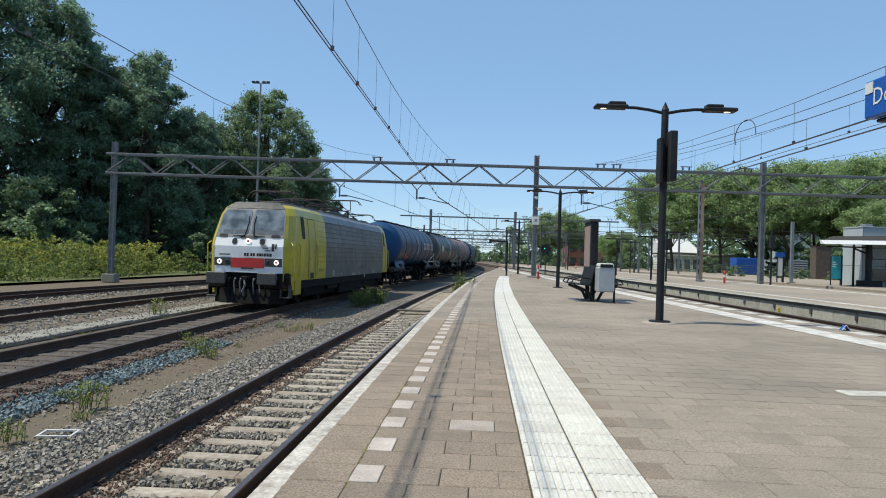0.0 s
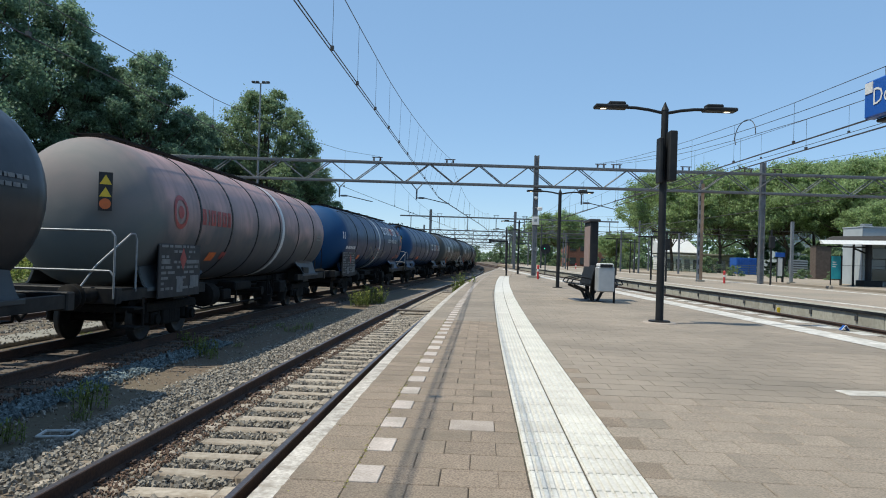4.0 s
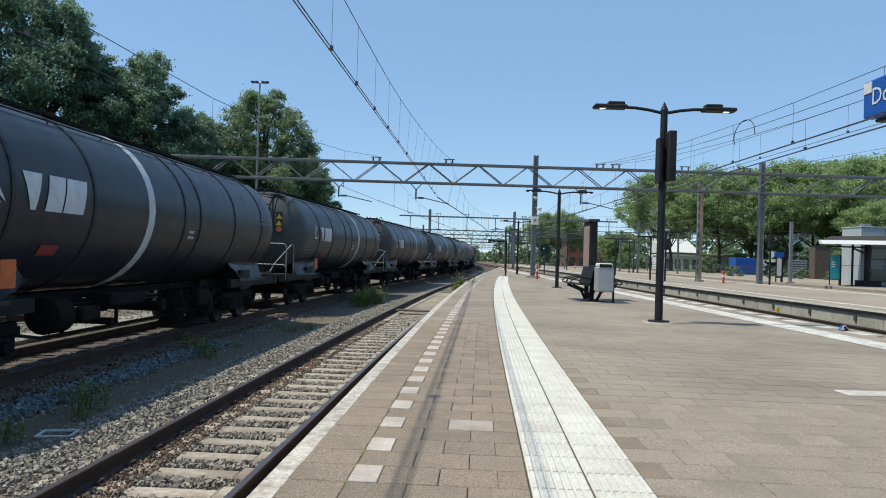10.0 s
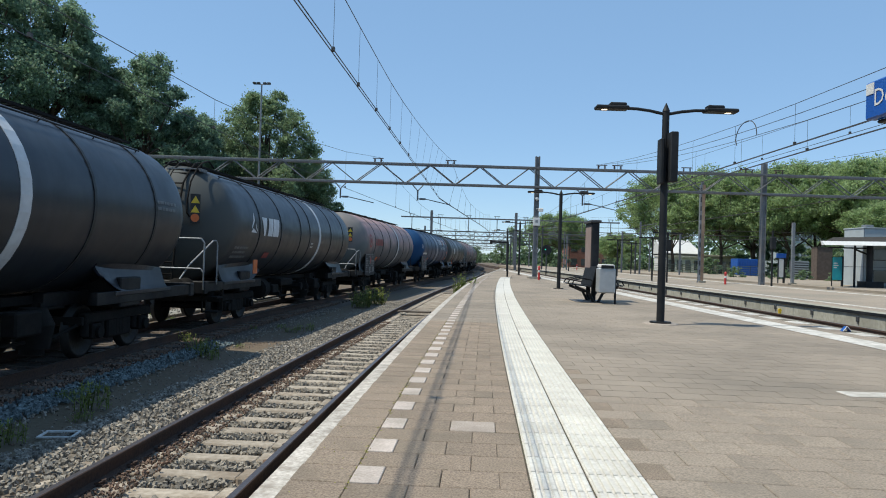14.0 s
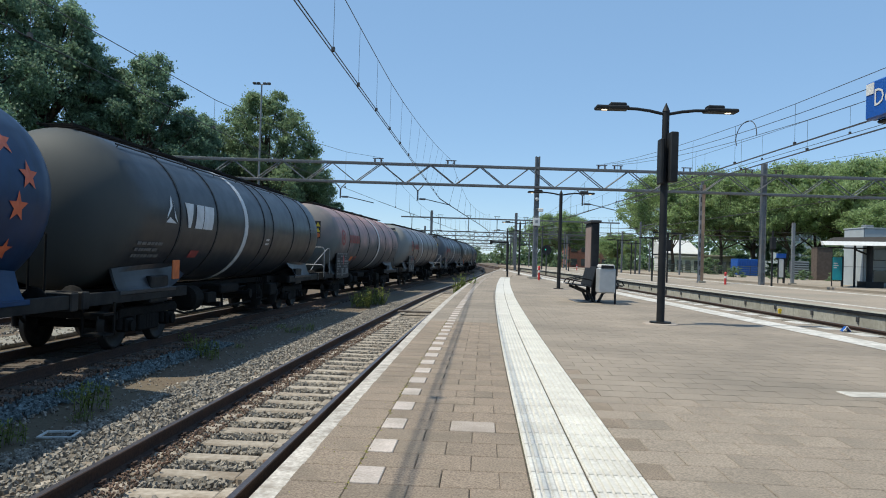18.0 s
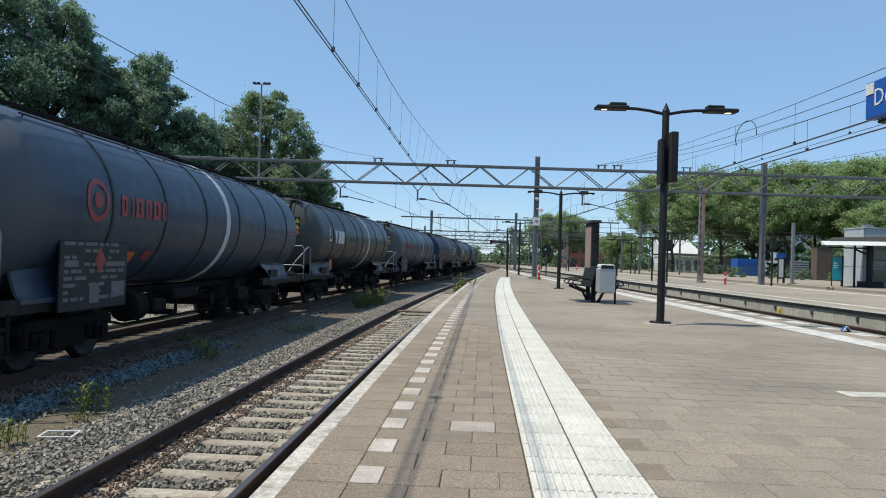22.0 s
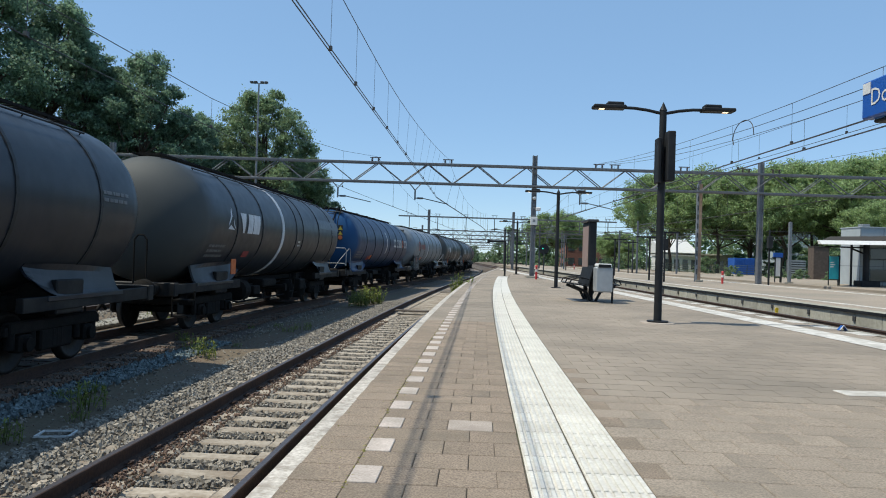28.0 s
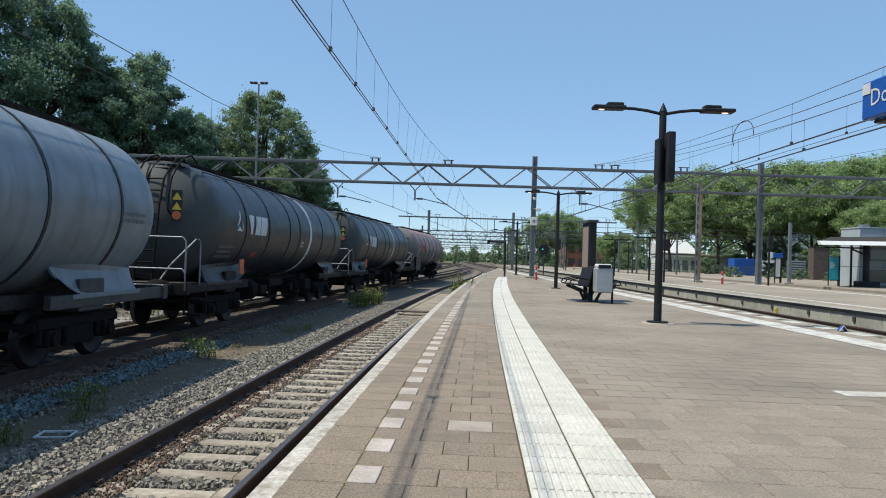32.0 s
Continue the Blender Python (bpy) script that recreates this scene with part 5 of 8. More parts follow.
def marks_red(signs, ring=0.157, word=0.203, panel=0.168, plate_at=0.236):
    def add(top, tank):
        rg = Shape()
        for r0, r1 in ((0.72, 1.0), (0.0, 0.38)):
            for k in range(20):
                a, b = 2 * math.pi * k / 20, 2 * math.pi * (k + 1) / 20
                rg.quad(*[(0, at_u(ring) + r * 0.36 * math.cos(t), 2.71 + r * 0.36 * math.sin(t)) for r, t in ((r0, a), (r1, a), (r1, b), (r0, b))])
        put("round_mark", wrap(rg), LOGOR, tank, "red round mark")
        block_letters(tank, at_u(word), 2.50, 0.36, (0.28, 0.18, 0.36, 0.28, 0.36, 0.26), LOGOR, 0.035)
        data_panel(tank, at_u(panel) - 1.05, at_u(panel) + 1.05)
        plate(tank, "hazard_plate", at_u(plate_at), at_u(plate_at + 0.03), 1.76, 1.96, ORANGE)
        plate(tank, "hazard_plate", at_u(plate_at + 0.052), at_u(plate_at + 0.072), 1.80, 1.98, LOGOR)
        fine_print(tank, at_u(0.9), 2.6, 2, PALE, 1.0)
        if signs:
            warn_signs(tank)
        else:
            hood = Shape()
            hood.m = pose(0.35, -L_TANK / 2 + 0.28, ZC + 1.22, 24, 0, 0)
            hood.box(-0.28, 0.28, -0.34, 0.02, 0.0, 0.02, 0.004).box(-0.28, -0.26, -0.1, 0.02, -0.16, 0.0).box(0.26, 0.28, -0.1, 0.02, -0.16, 0.0)
            put("end_bracket", hood, FRAMEG, tank, "dark steel bracket plate on the dome")
    return add


def marks_pink(top, tank):
    marks_red(True, 0.117, 0.188, 0.135, 0.25)(top, tank)


def marks_dim(top, tank):
    block_letters(tank, at_u(0.70), 2.55, 0.5, (0.5, 0.3, 0.3, 0.3, 0.5), LOGOW, 0.2)
    fine_print(tank, at_u(0.71), 2.35, 1, LOGOW, 2.2, 0.2)
    data_panel(tank)
    plate(tank, "hazard_plate", at_u(0.33), at_u(0.36), 1.95, 2.15, ORANGE)
    warn_signs(tank)


DARK_RINGS, BLUE_RINGS, RED_RINGS = (0.187, 0.318, 0.462, 0.54, 0.751, 0.896), (0.187, 0.32, 0.455, 0.588, 0.733, 0.876), (0.188, 0.322, 0.459, 0.604, 0.748, 0.895)
SMOOTH_RINGS, STAR_RINGS, PINK_RINGS = (0.185, 0.319, 0.554, 0.61, 0.759, 0.906), (0.187, 0.326, 0.458, 0.603, 0.755, 0.90), (0.186, 0.316, 0.449, 0.588, 0.732, 0.871)
KINDS = {
    "W": lambda: tank_wagon(BLUEW, "deep blue tank wagon with white block lettering and a railed end", 1, BLUE_RINGS, None, marks_blue, shoulder=False),
    "F": lambda: tank_wagon(BLUEW, "deep blue tank wagon with white lettering and red sprayed scrawl", 0, BLUE_RINGS, None, marks_first, shoulder=False),
    "V": lambda: tank_wagon(GREYV, "dark grey tank wagon with white band and end ladder", 1, DARK_RINGS, 0.634, marks_dark()),
    "G": lambda: tank_wagon(GREYV, "dark grey tank wagon with sprayed scrawl on its flank", 1, DARK_RINGS, 0.634, marks_dark(True, True)),
    "S": lambda: tank_wagon(GREYV, "dark grey tank wagon with a smooth rounded end", 0, SMOOTH_RINGS, 0.451, marks_dark(True, small=0.57)),
    "T": lambda: tank_wagon(GREYV, "dark grey tank wagon with a pale rectangular patch near its end", 0, SMOOTH_RINGS, 0.451, marks_dark(True, pale=True, small=0.57)),
    "P": lambda: tank_wagon(PINKE, "pinkish stained grey tank wagon with red markings", 3, PINK_RINGS, 0.612, marks_pink, shoulder=False),
    "B": lambda: tank_wagon(BLUEW, "deep blue tank wagon with orange stars and a white band", 0, STAR_RINGS, 0.525, marks_stars(False)),
    "A": lambda: tank_wagon(BLUEW, "deep blue tank wagon with stars and sprayed scrawl", 0, STAR_RINGS, 0.525, marks_stars(True)),
    "E": lambda: tank_wagon(GREYE, "light grey tank wagon with red round mark and lettering", 0, (0.185, 0.321, 0.462, 0.606, 0.756, 0.898), 0.435, marks_red(False, 0.158, 0.208, 0.100, 0.252), DGREY, shoulder=False),
    "M": lambda: tank_wagon(GREYM, "blue-grey tank wagon with red lettering and end ladder", 1, RED_RINGS, 0.549, marks_red(True)),
    "N": lambda: tank_wagon(GREYM, "smooth blue-grey tank wagon with a white band and end ladder", 1, (0.188, 0.322, 0.459, 0.60, 0.74, 0.895), 0.613, marks_red(True)),
    "Q": lambda: tank_wagon(GREYQ, "grey tank wagon with a pinkish upper flank and red lettering", 0, (0.185, 0.321, 0.462, 0.606, 0.756, 0.898), 0.435, marks_red(False), shoulder=False),
    "D": lambda: tank_wagon(DARKD, "grimy dark tank wagon with worn white lettering", 1, RED_RINGS, 0.60, marks_dim),
}
ORDER = "FVPAWSVSVVGVPBSPQMVNDVTWEVVP"
made, TRAIN = {}, []
for k in ORDER:
    if k in made:
        w = copy_thing(made[k], Matrix.Identity(4))
    else:
        w = made[k] = KINDS[k]()
    TRAIN.append(w)


# ---- the locomotive ----
def nose(z):
    return float(np.interp(z, [0.6, 0.95, 2.1, 2.4, 3.4, 3.58], [-8.95, -9.06, -9.12, -9.02, -8.56, -8.42]))


def half_width(z):
    return float(np.interp(z, [0.6, 0.95, 2.3, 3.2, 3.46, 3.58], [1.47, 1.49, 1.49, 1.37, 1.25, 1.08]))


def bow(x):
    """How far the front falls back towards its corners: nearly flat, then a rounded chamfer."""
    k = abs(x)
    return 0.07 * (min(k, 1.22) / 1.22) ** 2 + 0.44 * (max(0.0, k - 1.22) / 0.28) ** 1.6


REAR = 0.08
# the leading cab is lengthened by this to fit the camera's view
FRONT = 0.5
# heights of the pressed joints in the side panels
RIB_ZS = [1.60 + 0.195 * i for i in range(9)]
ZS = [0.62, 0.95, 1.5, 2.1, 2.4, 2.7, 3.0, 3.2, 3.46, 3.58]
XS = [-1.5, -1.47, -1.42, -1.33, -1.22, -0.75, -0.35, 0.0, 0.35, 0.75, 1.22, 1.33, 1.42, 1.47, 1.5]
SHADOWL = mat("dark_grey_paint_and_rib_shade", (0.052, 0.053, 0.055), (0.036, 0.037, 0.039), 8, 0.6, 0.1, 0.15, 60, (0.09, 0.08, 0.07), 1.5, 0.5)
# Lighter and bluer than the side: the sky's sheen is put into the colour.
FAIRING = mat("fairing_paint_with_sky_sheen", (0.205, 0.228, 0.256), (0.165, 0.184, 0.206), 3, 0.45, 0.1, 0.05, 30, (0.12, 0.12, 0.12), 0.8, 0.5)
OLIVE = mat("olive_rib_shade_and_lettering", (0.30, 0.26, 0.025), (0.22, 0.19, 0.02), 6, 0.6, 0, 0.05, 30)
SCREEN = glass("windscreen_with_painted_reflections", (0.13, 0.15, 0.165), 0.05)
# Pale and dark noise tones put reflections into the opaque glass's colour.
sn, sl = SCREEN.node_tree.nodes, SCREEN.node_tree.links
for nd in sn:
    if nd.bl_idname == "ShaderNodeTexNoise":
        nd.inputs["Scale"].default_value = 2.6
for nd in sn:
    if nd.bl_idname == "ShaderNodeMix":
        nd.inputs[6].default_value, nd.inputs[7].default_value = (0.20, 0.23, 0.25, 1.0), (0.055, 0.065, 0.075, 1.0)


def flank(sh, y0, y1, zs, side, lift=0.0):
    """A strip of the body side between two heights."""
    v = [(side * (half_width(z) + lift), y, z) for z in zs for y in (y0, y1)]
    f = [(2 * i, 2 * i + 1, 2 * i + 3, 2 * i + 2) for i in range(len(zs) - 1)]
    return sh.add(v, f if side > 0 else [q[::-1] for q in f])


def bent(m, pts, r):
    sh = Shape()
    sh.m = m
    return sh.pipe(pts, r, 6)


loco = thing("electric_locomotive", "yellow and grey electric locomotive with a white front and red band", "locomotive")
for side in (-1, 1):
    for end, name, y_in in ((-1, "cab_side", 4.98), (1, "cab_side", 7.20)):
        sh, v = Shape(), []
        for z in ZS[1:]:
            for y in (nose(z) + 0.51 - (FRONT if end < 0 else 0.0), -y_in):
                v.append((side * half_width(z), -end * y + (REAR if end > 0 else 0.0), z))
        f = [(2 * i, 2 * i + 1, 2 * i + 3, 2 * i + 2) for i in range(len(ZS) - 2)]
        sh.add(v, f if side * end < 0 else [q[::-1] for q in f])
        if end < 0:
            sh.box(*sorted((side * 1.40, side * 1.487)), -8.45 - FRONT, -7.75 - FRONT, 0.45, 0.96, 0.01)
        cab = put(name, sh, YELLOWL, loco, "yellow cab side")
        yd = end * 7.55 + (REAR if end > 0 else -FRONT)
        win = Shape()
        for k in range(6):
            z0, z1 = 2.42 + k * 0.135, 2.42 + (k + 1) * 0.135
            c0, c1 = 0.21 - (0.05 if k == 0 else 0), 0.21 - (0.05 if k == 5 else 0)
            v = [(side * (half_width(z) + 0.008), yd + d, z) for z, d in ((z0, -c0), (z0, c0), (z1, c1), (z1, -c1))]
            win.add(v, [(0, 1, 2, 3) if side > 0 else (3, 2, 1, 0)])
        put("side_window", win, BLACK, cab, "dark tall rounded side window")
        if end < 0:
            seam = Shape()
            for a, b, z0, z1 in ((-7.42, -7.385, 0.95, 3.2), (-6.5, -6.465, 0.95, 3.2), (-7.4, -6.48, 3.17, 3.20), (-8.7, -7.4, 3.185, 3.20)):
                flank(seam, a, b, [z0, 2.3 if z0 < 2.3 < z1 else (z0 + z1) / 2, z1], side, 0.006)
            put("door_frame", seam, SHADOWL, cab)
            put("step_recess", flank(Shape(), -7.15, -6.7, [0.98, 1.2], side, 0.007), RINGM, cab)
            put("door_handle", Shape().box(*sorted((side * 1.48, side * 1.53)), -7.32, -7.17, 1.7, 1.75, 0.01), GALV, cab)
        for yy in (-8.65, -7.5, -6.4) if end < 0 else (7.75 + REAR,):
            put("handrail", Shape().pipe([(side * 1.49, yy, 1.1), (side * 1.555, yy, 1.2), (side * 1.555, yy, 2.15), (side * 1.48, yy, 2.25)], 0.021, 6), YELLOWL, cab)
    # grey machine-room side with pressed ribs
    ribs = Shape()
    zs = [0.95, 1.3]
    for z in RIB_ZS:
        zs += [z - 0.014, z, z + 0.014, z + 0.03]
    zs.append(3.20)
    v = []
    for i, z in enumerate(zs):
        out = -0.016 if i > 1 and (i - 2) % 4 == 1 and z < 3.19 else 0.0
        for y in (-4.98, 7.20 + REAR):
            v.append((side * (half_width(z) + out), y, z))
    f = [(2 * i, 2 * i + 1, 2 * i + 3, 2 * i + 2) for i in range(len(zs) - 1)]
    ribs.add(v, f if side > 0 else [q[::-1] for q in f])
    # Dark strips along the ribs: the grooves' shade is put into their colour.
    yr = Shape()
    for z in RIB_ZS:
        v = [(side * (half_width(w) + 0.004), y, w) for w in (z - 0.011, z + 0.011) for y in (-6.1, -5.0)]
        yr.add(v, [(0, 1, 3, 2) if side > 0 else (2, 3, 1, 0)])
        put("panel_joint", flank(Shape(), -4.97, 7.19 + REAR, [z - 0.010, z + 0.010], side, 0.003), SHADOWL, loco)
    put("cab_ribs", yr, OLIVE, loco, "rib shade lines painted on the yellow side")
    for k in range(9):
        y = -4.0 + k * 1.3
        put("fairing_hook", flank(Shape(), y, y + 0.05, [3.12, 3.2, 3.27], side, 0.012), SHADOWL, loco)
    put("side_lettering", flank(Shape(), -6.0, -5.3, [1.22, 1.34], side, 0.006), OLIVE, loco, "dark lettering as a bar")
    put("machine_room_side", ribs, GREYL, loco, "grey ribbed side panel")
    put("upper_side", flank(Shape(), -4.98, 7.20 + REAR, [3.18, 3.46, 3.58], side), FAIRING, loco, "grey roof fairing")
    put("side_sill", Shape().box(*sorted((side * 1.30, side * 1.46)), -7.7 - FRONT, 7.20 + REAR, 0.66, 0.955, 0.01), GRIME, loco)
    for y, w, z0, z1 in ((-3.7, 0.10, 1.0, 1.26), (-2.3, 0.07, 1.0, 1.08), (0.0, 0.22, 0.97, 1.06), (1.3, 0.05, 0.97, 1.1), (2.5, 0.04, 0.82, 1.02), (4.6, 0.08, 0.98, 1.14)):
        put("white_plate", Shape().box(*sorted((side * 1.46, side * 1.500)), y - w, y + w, z0, z1, 0.006), BIN, loco, "small pale plate")
    for y, w, z in ((1.4, 0.6, 1.36), (1.0, 1.2, 1.26)):
        put("small_print", flank(Shape(), y, y + w, [z, z + 0.05], side, 0.005), SHADOWL, loco)
rf = Shape()
outline = [(x * 1.08 / 1.5, nose(3.58) + bow(x) - FRONT) for x in XS] + [(-x * 1.08 / 1.5, REAR - nose(3.58) - bow(x)) for x in XS]
n = len(outline)
rf.add([(x, y, 3.575) for x, y in outline] + [(x * 0.9, y * 0.99, 3.66) for x, y in outline], [(i, (i + 1) % n, n + (i + 1) % n, n + i) for i in range(n)] + [tuple(range(n, 2 * n))])
put("roof", rf, SHADOWL, loco, "dark grey roof")
for end in (1, -1):
    turn = pose(0, -FRONT, 0) if end > 0 else pose(0, REAR, 0, 0, 0, 180)

    def face(name, x0, x1, z0, z1, material, label="", lift=0.0, parent=loco, cut=0.0):
        """A piece of the front between two sides and two heights, its corners cut off."""
        sh = Shape()
        sh.m = turn
        zz = sorted({z0, z1, *([z0 + cut, z1 - cut] if cut else []), *[z for z in ZS if z0 < z < z1]})
        v = []
        xs = sorted({x0, x1, *[x for x in XS if x0 < x < x1]})
        n = len(xs)
        for z in zz:
            c = cut if z in (z0, z1) else 0.0
            for x in xs:
                x = min(max(x, x0 + c), x1 - c)
                v.append((x * half_width(z) / 1.5, nose(z) + bow(x) - lift, z))
        sh.add(v, [(j * n + i, j * n + i + 1, (j + 1) * n + i + 1, (j + 1) * n + i) for j in range(len(zz) - 1) for i in range(n - 1)], False)
        return put(name, sh, material, parent, label)

    fr = face("front", -1.5, 1.5, 1.2, 3.58, WHITEL, "white front with windscreens")
    face("upper_mask", -1.225, 1.225, 2.40, 3.46, GREYL, "grey windscreen surround", 0.010, fr)
    face("visor", -1.24, 1.24, 3.42, 3.58, SHADOWL, "dark roof visor", 0.014, fr)
    for s in (-1, 1):
        face("corner_stripe", *sorted((s * 1.23, s * 1.5)), 0.62, 3.585, YELLOWL, "yellow rounded corner", 0.012, fr)
        ws = face("windscreen", *sorted((s * 0.05, s * 1.18)), 2.52, 3.37, SCREEN, "sloping windscreen", 0.018, fr, 0.05)
        for a, b in ((0.12, 0.55), (0.62, 1.0)):
            face("dashboard", *sorted((s * a, s * b)), 2.56, 2.66, GREYM, "grey dashboard behind the glass", 0.0195, ws, 0.03)
        wp = Shape()
        wp.m = turn
        wp.pipe([(s * 0.16, nose(2.46) - 0.04, 2.46), (s * 0.10, nose(2.9) - 0.03, 2.9), (s * 0.12, nose(3.15) - 0.03, 3.15)], 0.014, 5)
        wp.pipe([(s * 0.16, nose(2.46) - 0.04, 2.46), (s * 0.55, nose(2.42) - 0.03, 2.44)], 0.018, 5)
        put("wiper", wp, BLACK, fr)
        face("vent_slot", *sorted((s * 0.78, s * 1.10)), 2.40, 2.50, BLACK, "dark oval vent", 0.02, fr, 0.035)
        face("foot_bracket", *sorted((s * 0.40, s * 0.58)), 2.16, 2.36, BLACK, "", 0.02, fr, 0.05)
        face("lamp_box", *sorted((s * 0.60, s * 1.2)), 1.42, 1.70, SHADOWL, "grey lamp recess", 0.016, fr)
        for xx, zz_, r, on in ((1.0, 1.56, 0.088, True), (0.72, 1.56, 0.08, False)):
            lm = Shape()
            lm.m = turn @ pose(s * xx, nose(zz_) + bow(xx) - 0.012, zz_)
            lm.lathe([(-0.03, r * 0.42), (-0.045, r * 0.8), (-0.02, r)], "y", 14)
            hl = put("headlight" if on else "tail_light", lm, HEADLAMP if on else PANEL, fr, "round headlight with a dark core" if on else "")
            lm2 = Shape()
            lm2.m = turn @ pose(s * xx, nose(zz_) + bow(xx) - 0.04, zz_)
            lm2.lathe([(0.0, 0.0), (0.0, r * 0.5)], "y", 12)
            put("lens", lm2, REDL if on else BLACK, hl)
        bf = Shape()
        bf.m = turn
        bf.box(s * 0.875 - 0.33, s * 0.875 + 0.33, -9.66, -9.54, 0.82, 1.22, 0.03)
        bf.rod((s * 0.875, -9.54, 1.03), (s * 0.875, -8.95, 1.03), 0.16, 12)
        put("buffer", bf, SHADOWL, loco, "grey rectangular buffer")
        st = Shape()
        st.m = turn
        st.box(*sorted((s * 1.12, s * 1.46)), -9.0, -8.6, 0.36, 0.40, 0.008).box(*sorted((s * 1.40, s * 1.44)), -8.95, -8.65, 0.38, 0.8).box(*sorted((s * 1.12, s * 1.16)), -8.95, -8.65, 0.38, 0.8)
        put("shunter_step", st, SHADOWL, loco)
        put("front_handrail", bent(turn, [(s * 1.42, nose(1.2) + 0.30, 1.1), (s * 1.52, nose(1.2) + 0.24, 1.2), (s * 1.52, nose(2.1) + 0.24, 2.15), (s * 1.42, nose(2.1) + 0.34, 2.25)], 0.02), YELLOWL, fr)
    face("red_band", -0.59, 0.59, 1.36, 1.70, REDL, "red band", 0.014, fr)
    face("handle_bar", -0.22, 0.22, 1.32, 1.38, SHADOWL, "", 0.05, fr)
    for k, (a, w) in enumerate(((-0.12, 0.07), (-0.03, 0.07), (0.1, 0.07), (0.19, 0.07), (0.32, 0.07), (0.41, 0.08), (0.50, 0.04), (0.56, 0.08), (0.66, 0.08), (0.76, 0.08))):
        face("number_bar", a, a + w, 1.765, 1.865, BLACK, "", 0.014, fr)
    face("small_number_bars", -1.02, -0.62, 1.78, 1.83, FADED, "", 0.014, fr)
    for a, b, z0, z1, m_ in ((0.45, 0.66, 2.10, 2.15, FADED), (0.52, 0.72, 2.02, 2.07, FADED), (0.60, 0.8, 1.94, 1.99, FADED), (0.83, 0.92, 1.94, 2.2, PANEL), (0.95, 1.0, 2.02, 2.2, PANEL)):
        face("operator_mark", a, b, z0, z1, m_, "", 0.014, fr, 0.01)
    face("lamp_hood", -0.32, 0.32, 2.36, 2.46, SHADOWL, "dark lamp hood", 0.02, fr, 0.04)
    lm = Shape()
    lm.m = turn @ pose(0, nose(2.27) - 0.012, 2.27)
    lm.lathe([(-0.03, 0.04), (-0.045, 0.08), (-0.02, 0.10)], "y", 14)
    hl = put("headlight", lm, HEADLAMP, fr, "round headlight with a dark core")
    core = Shape()
    core.m = turn @ pose(0, nose(2.27) - 0.043, 2.27)
    core.lathe([(0.0, 0.0), (0.0, 0.05)], "y", 12)
    put("lens", core, REDL, hl)
    bb = Shape()
    bb.m = turn
    bb.box(-1.42, 1.42, -8.98, -8.6, 0.66, 1.21, 0.04)
    bb.box(-0.1, 0.1, -9.4, -9.0, 0.92, 1.08, 0.02)
    put("buffer_beam", bb, GRIME, loco, "black buffer beam")
    hk = Shape()
    hk.m = turn
    hk.pipe([(0.0, -9.35, 1.0), (0.06, -9.42, 0.78), (-0.03, -9.4, 0.58), (0.0, -9.35, 0.44)], 0.04, 6)
    put("coupling_hook", hk, GALVD, loco, "worn steel coupling")
    for x in (-0.62, -0.42, -0.22, 0.24, 0.46, 0.66):
        hs = Shape()
        hs.m = turn
        hs.pipe([(x, -8.98, 0.98), (x, -9.18, 0.9), (x + 0.04, -9.2, 0.55), (x, -9.05, 0.42)], 0.028, 6)
        hs.rod((x, -9.05, 0.98), (x, -9.14, 0.94), 0.045, 6)
        put("brake_hose", hs, GALVD if abs(x) < 0.5 else GRIME, loco)
    pl = Shape()
    pl.m = turn
    pv = [(-1.35, -8.6, 0.64), (-0.9, -9.05, 0.64), (0.9, -9.05, 0.64), (1.35, -8.6, 0.64), (-1.25, -8.75, 0.16), (-0.8, -9.2, 0.16), (0.8, -9.2, 0.16), (1.25, -8.75, 0.16)]
    pl.add(pv + [(x, y + 0.06, z) for x, y, z in pv], [(4, 5, 1, 0), (5, 6, 2, 1), (6, 7, 3, 2), (8, 9, 13, 12), (9, 10, 14, 13), (10, 11, 15, 14), (4, 12, 13, 5), (5, 13, 14, 6), (6, 14, 15, 7), (0, 1, 9, 8), (1, 2, 10, 9), (2, 3, 11, 10)])
    put("snow_plough", pl, GRIME, loco)
LOCO_BOGIE = bogie_shape(2.9)
for y in (-4.95, 4.95):
    b = put("bogie", LOCO_BOGIE, GRIME, loco, at=pose(0, y, 0))
    put("side_beam", Shape().box(-1.26, -1.12, -2.4, 2.4, 0.30, 0.84, 0.04).box(1.12, 1.26, -2.4, 2.4, 0.30, 0.84, 0.04), GRIME, b)
    for s in (-1, 1):
        for d in (-1.45, 1.45):
            put("wheel", WHEEL_ME, WHEEL, b, at=pose(s * 0.75, d, 0.46, 0, 0, 0 if s > 0 else 180))
put("transformer_box", Shape().box(-1.40, 1.40, -2.3, 2.3, 0.22, 0.95, 0.05), GRIME, loco)
for a, b in ((-4.2, -2.5), (2.6, 4.2), (-7.6, -7.0), (6.6, 7.4)):
    put("equipment_box", Shape().box(-1.38, 1.38, a, b, 0.45, 0.9, 0.04), GRIME, loco)


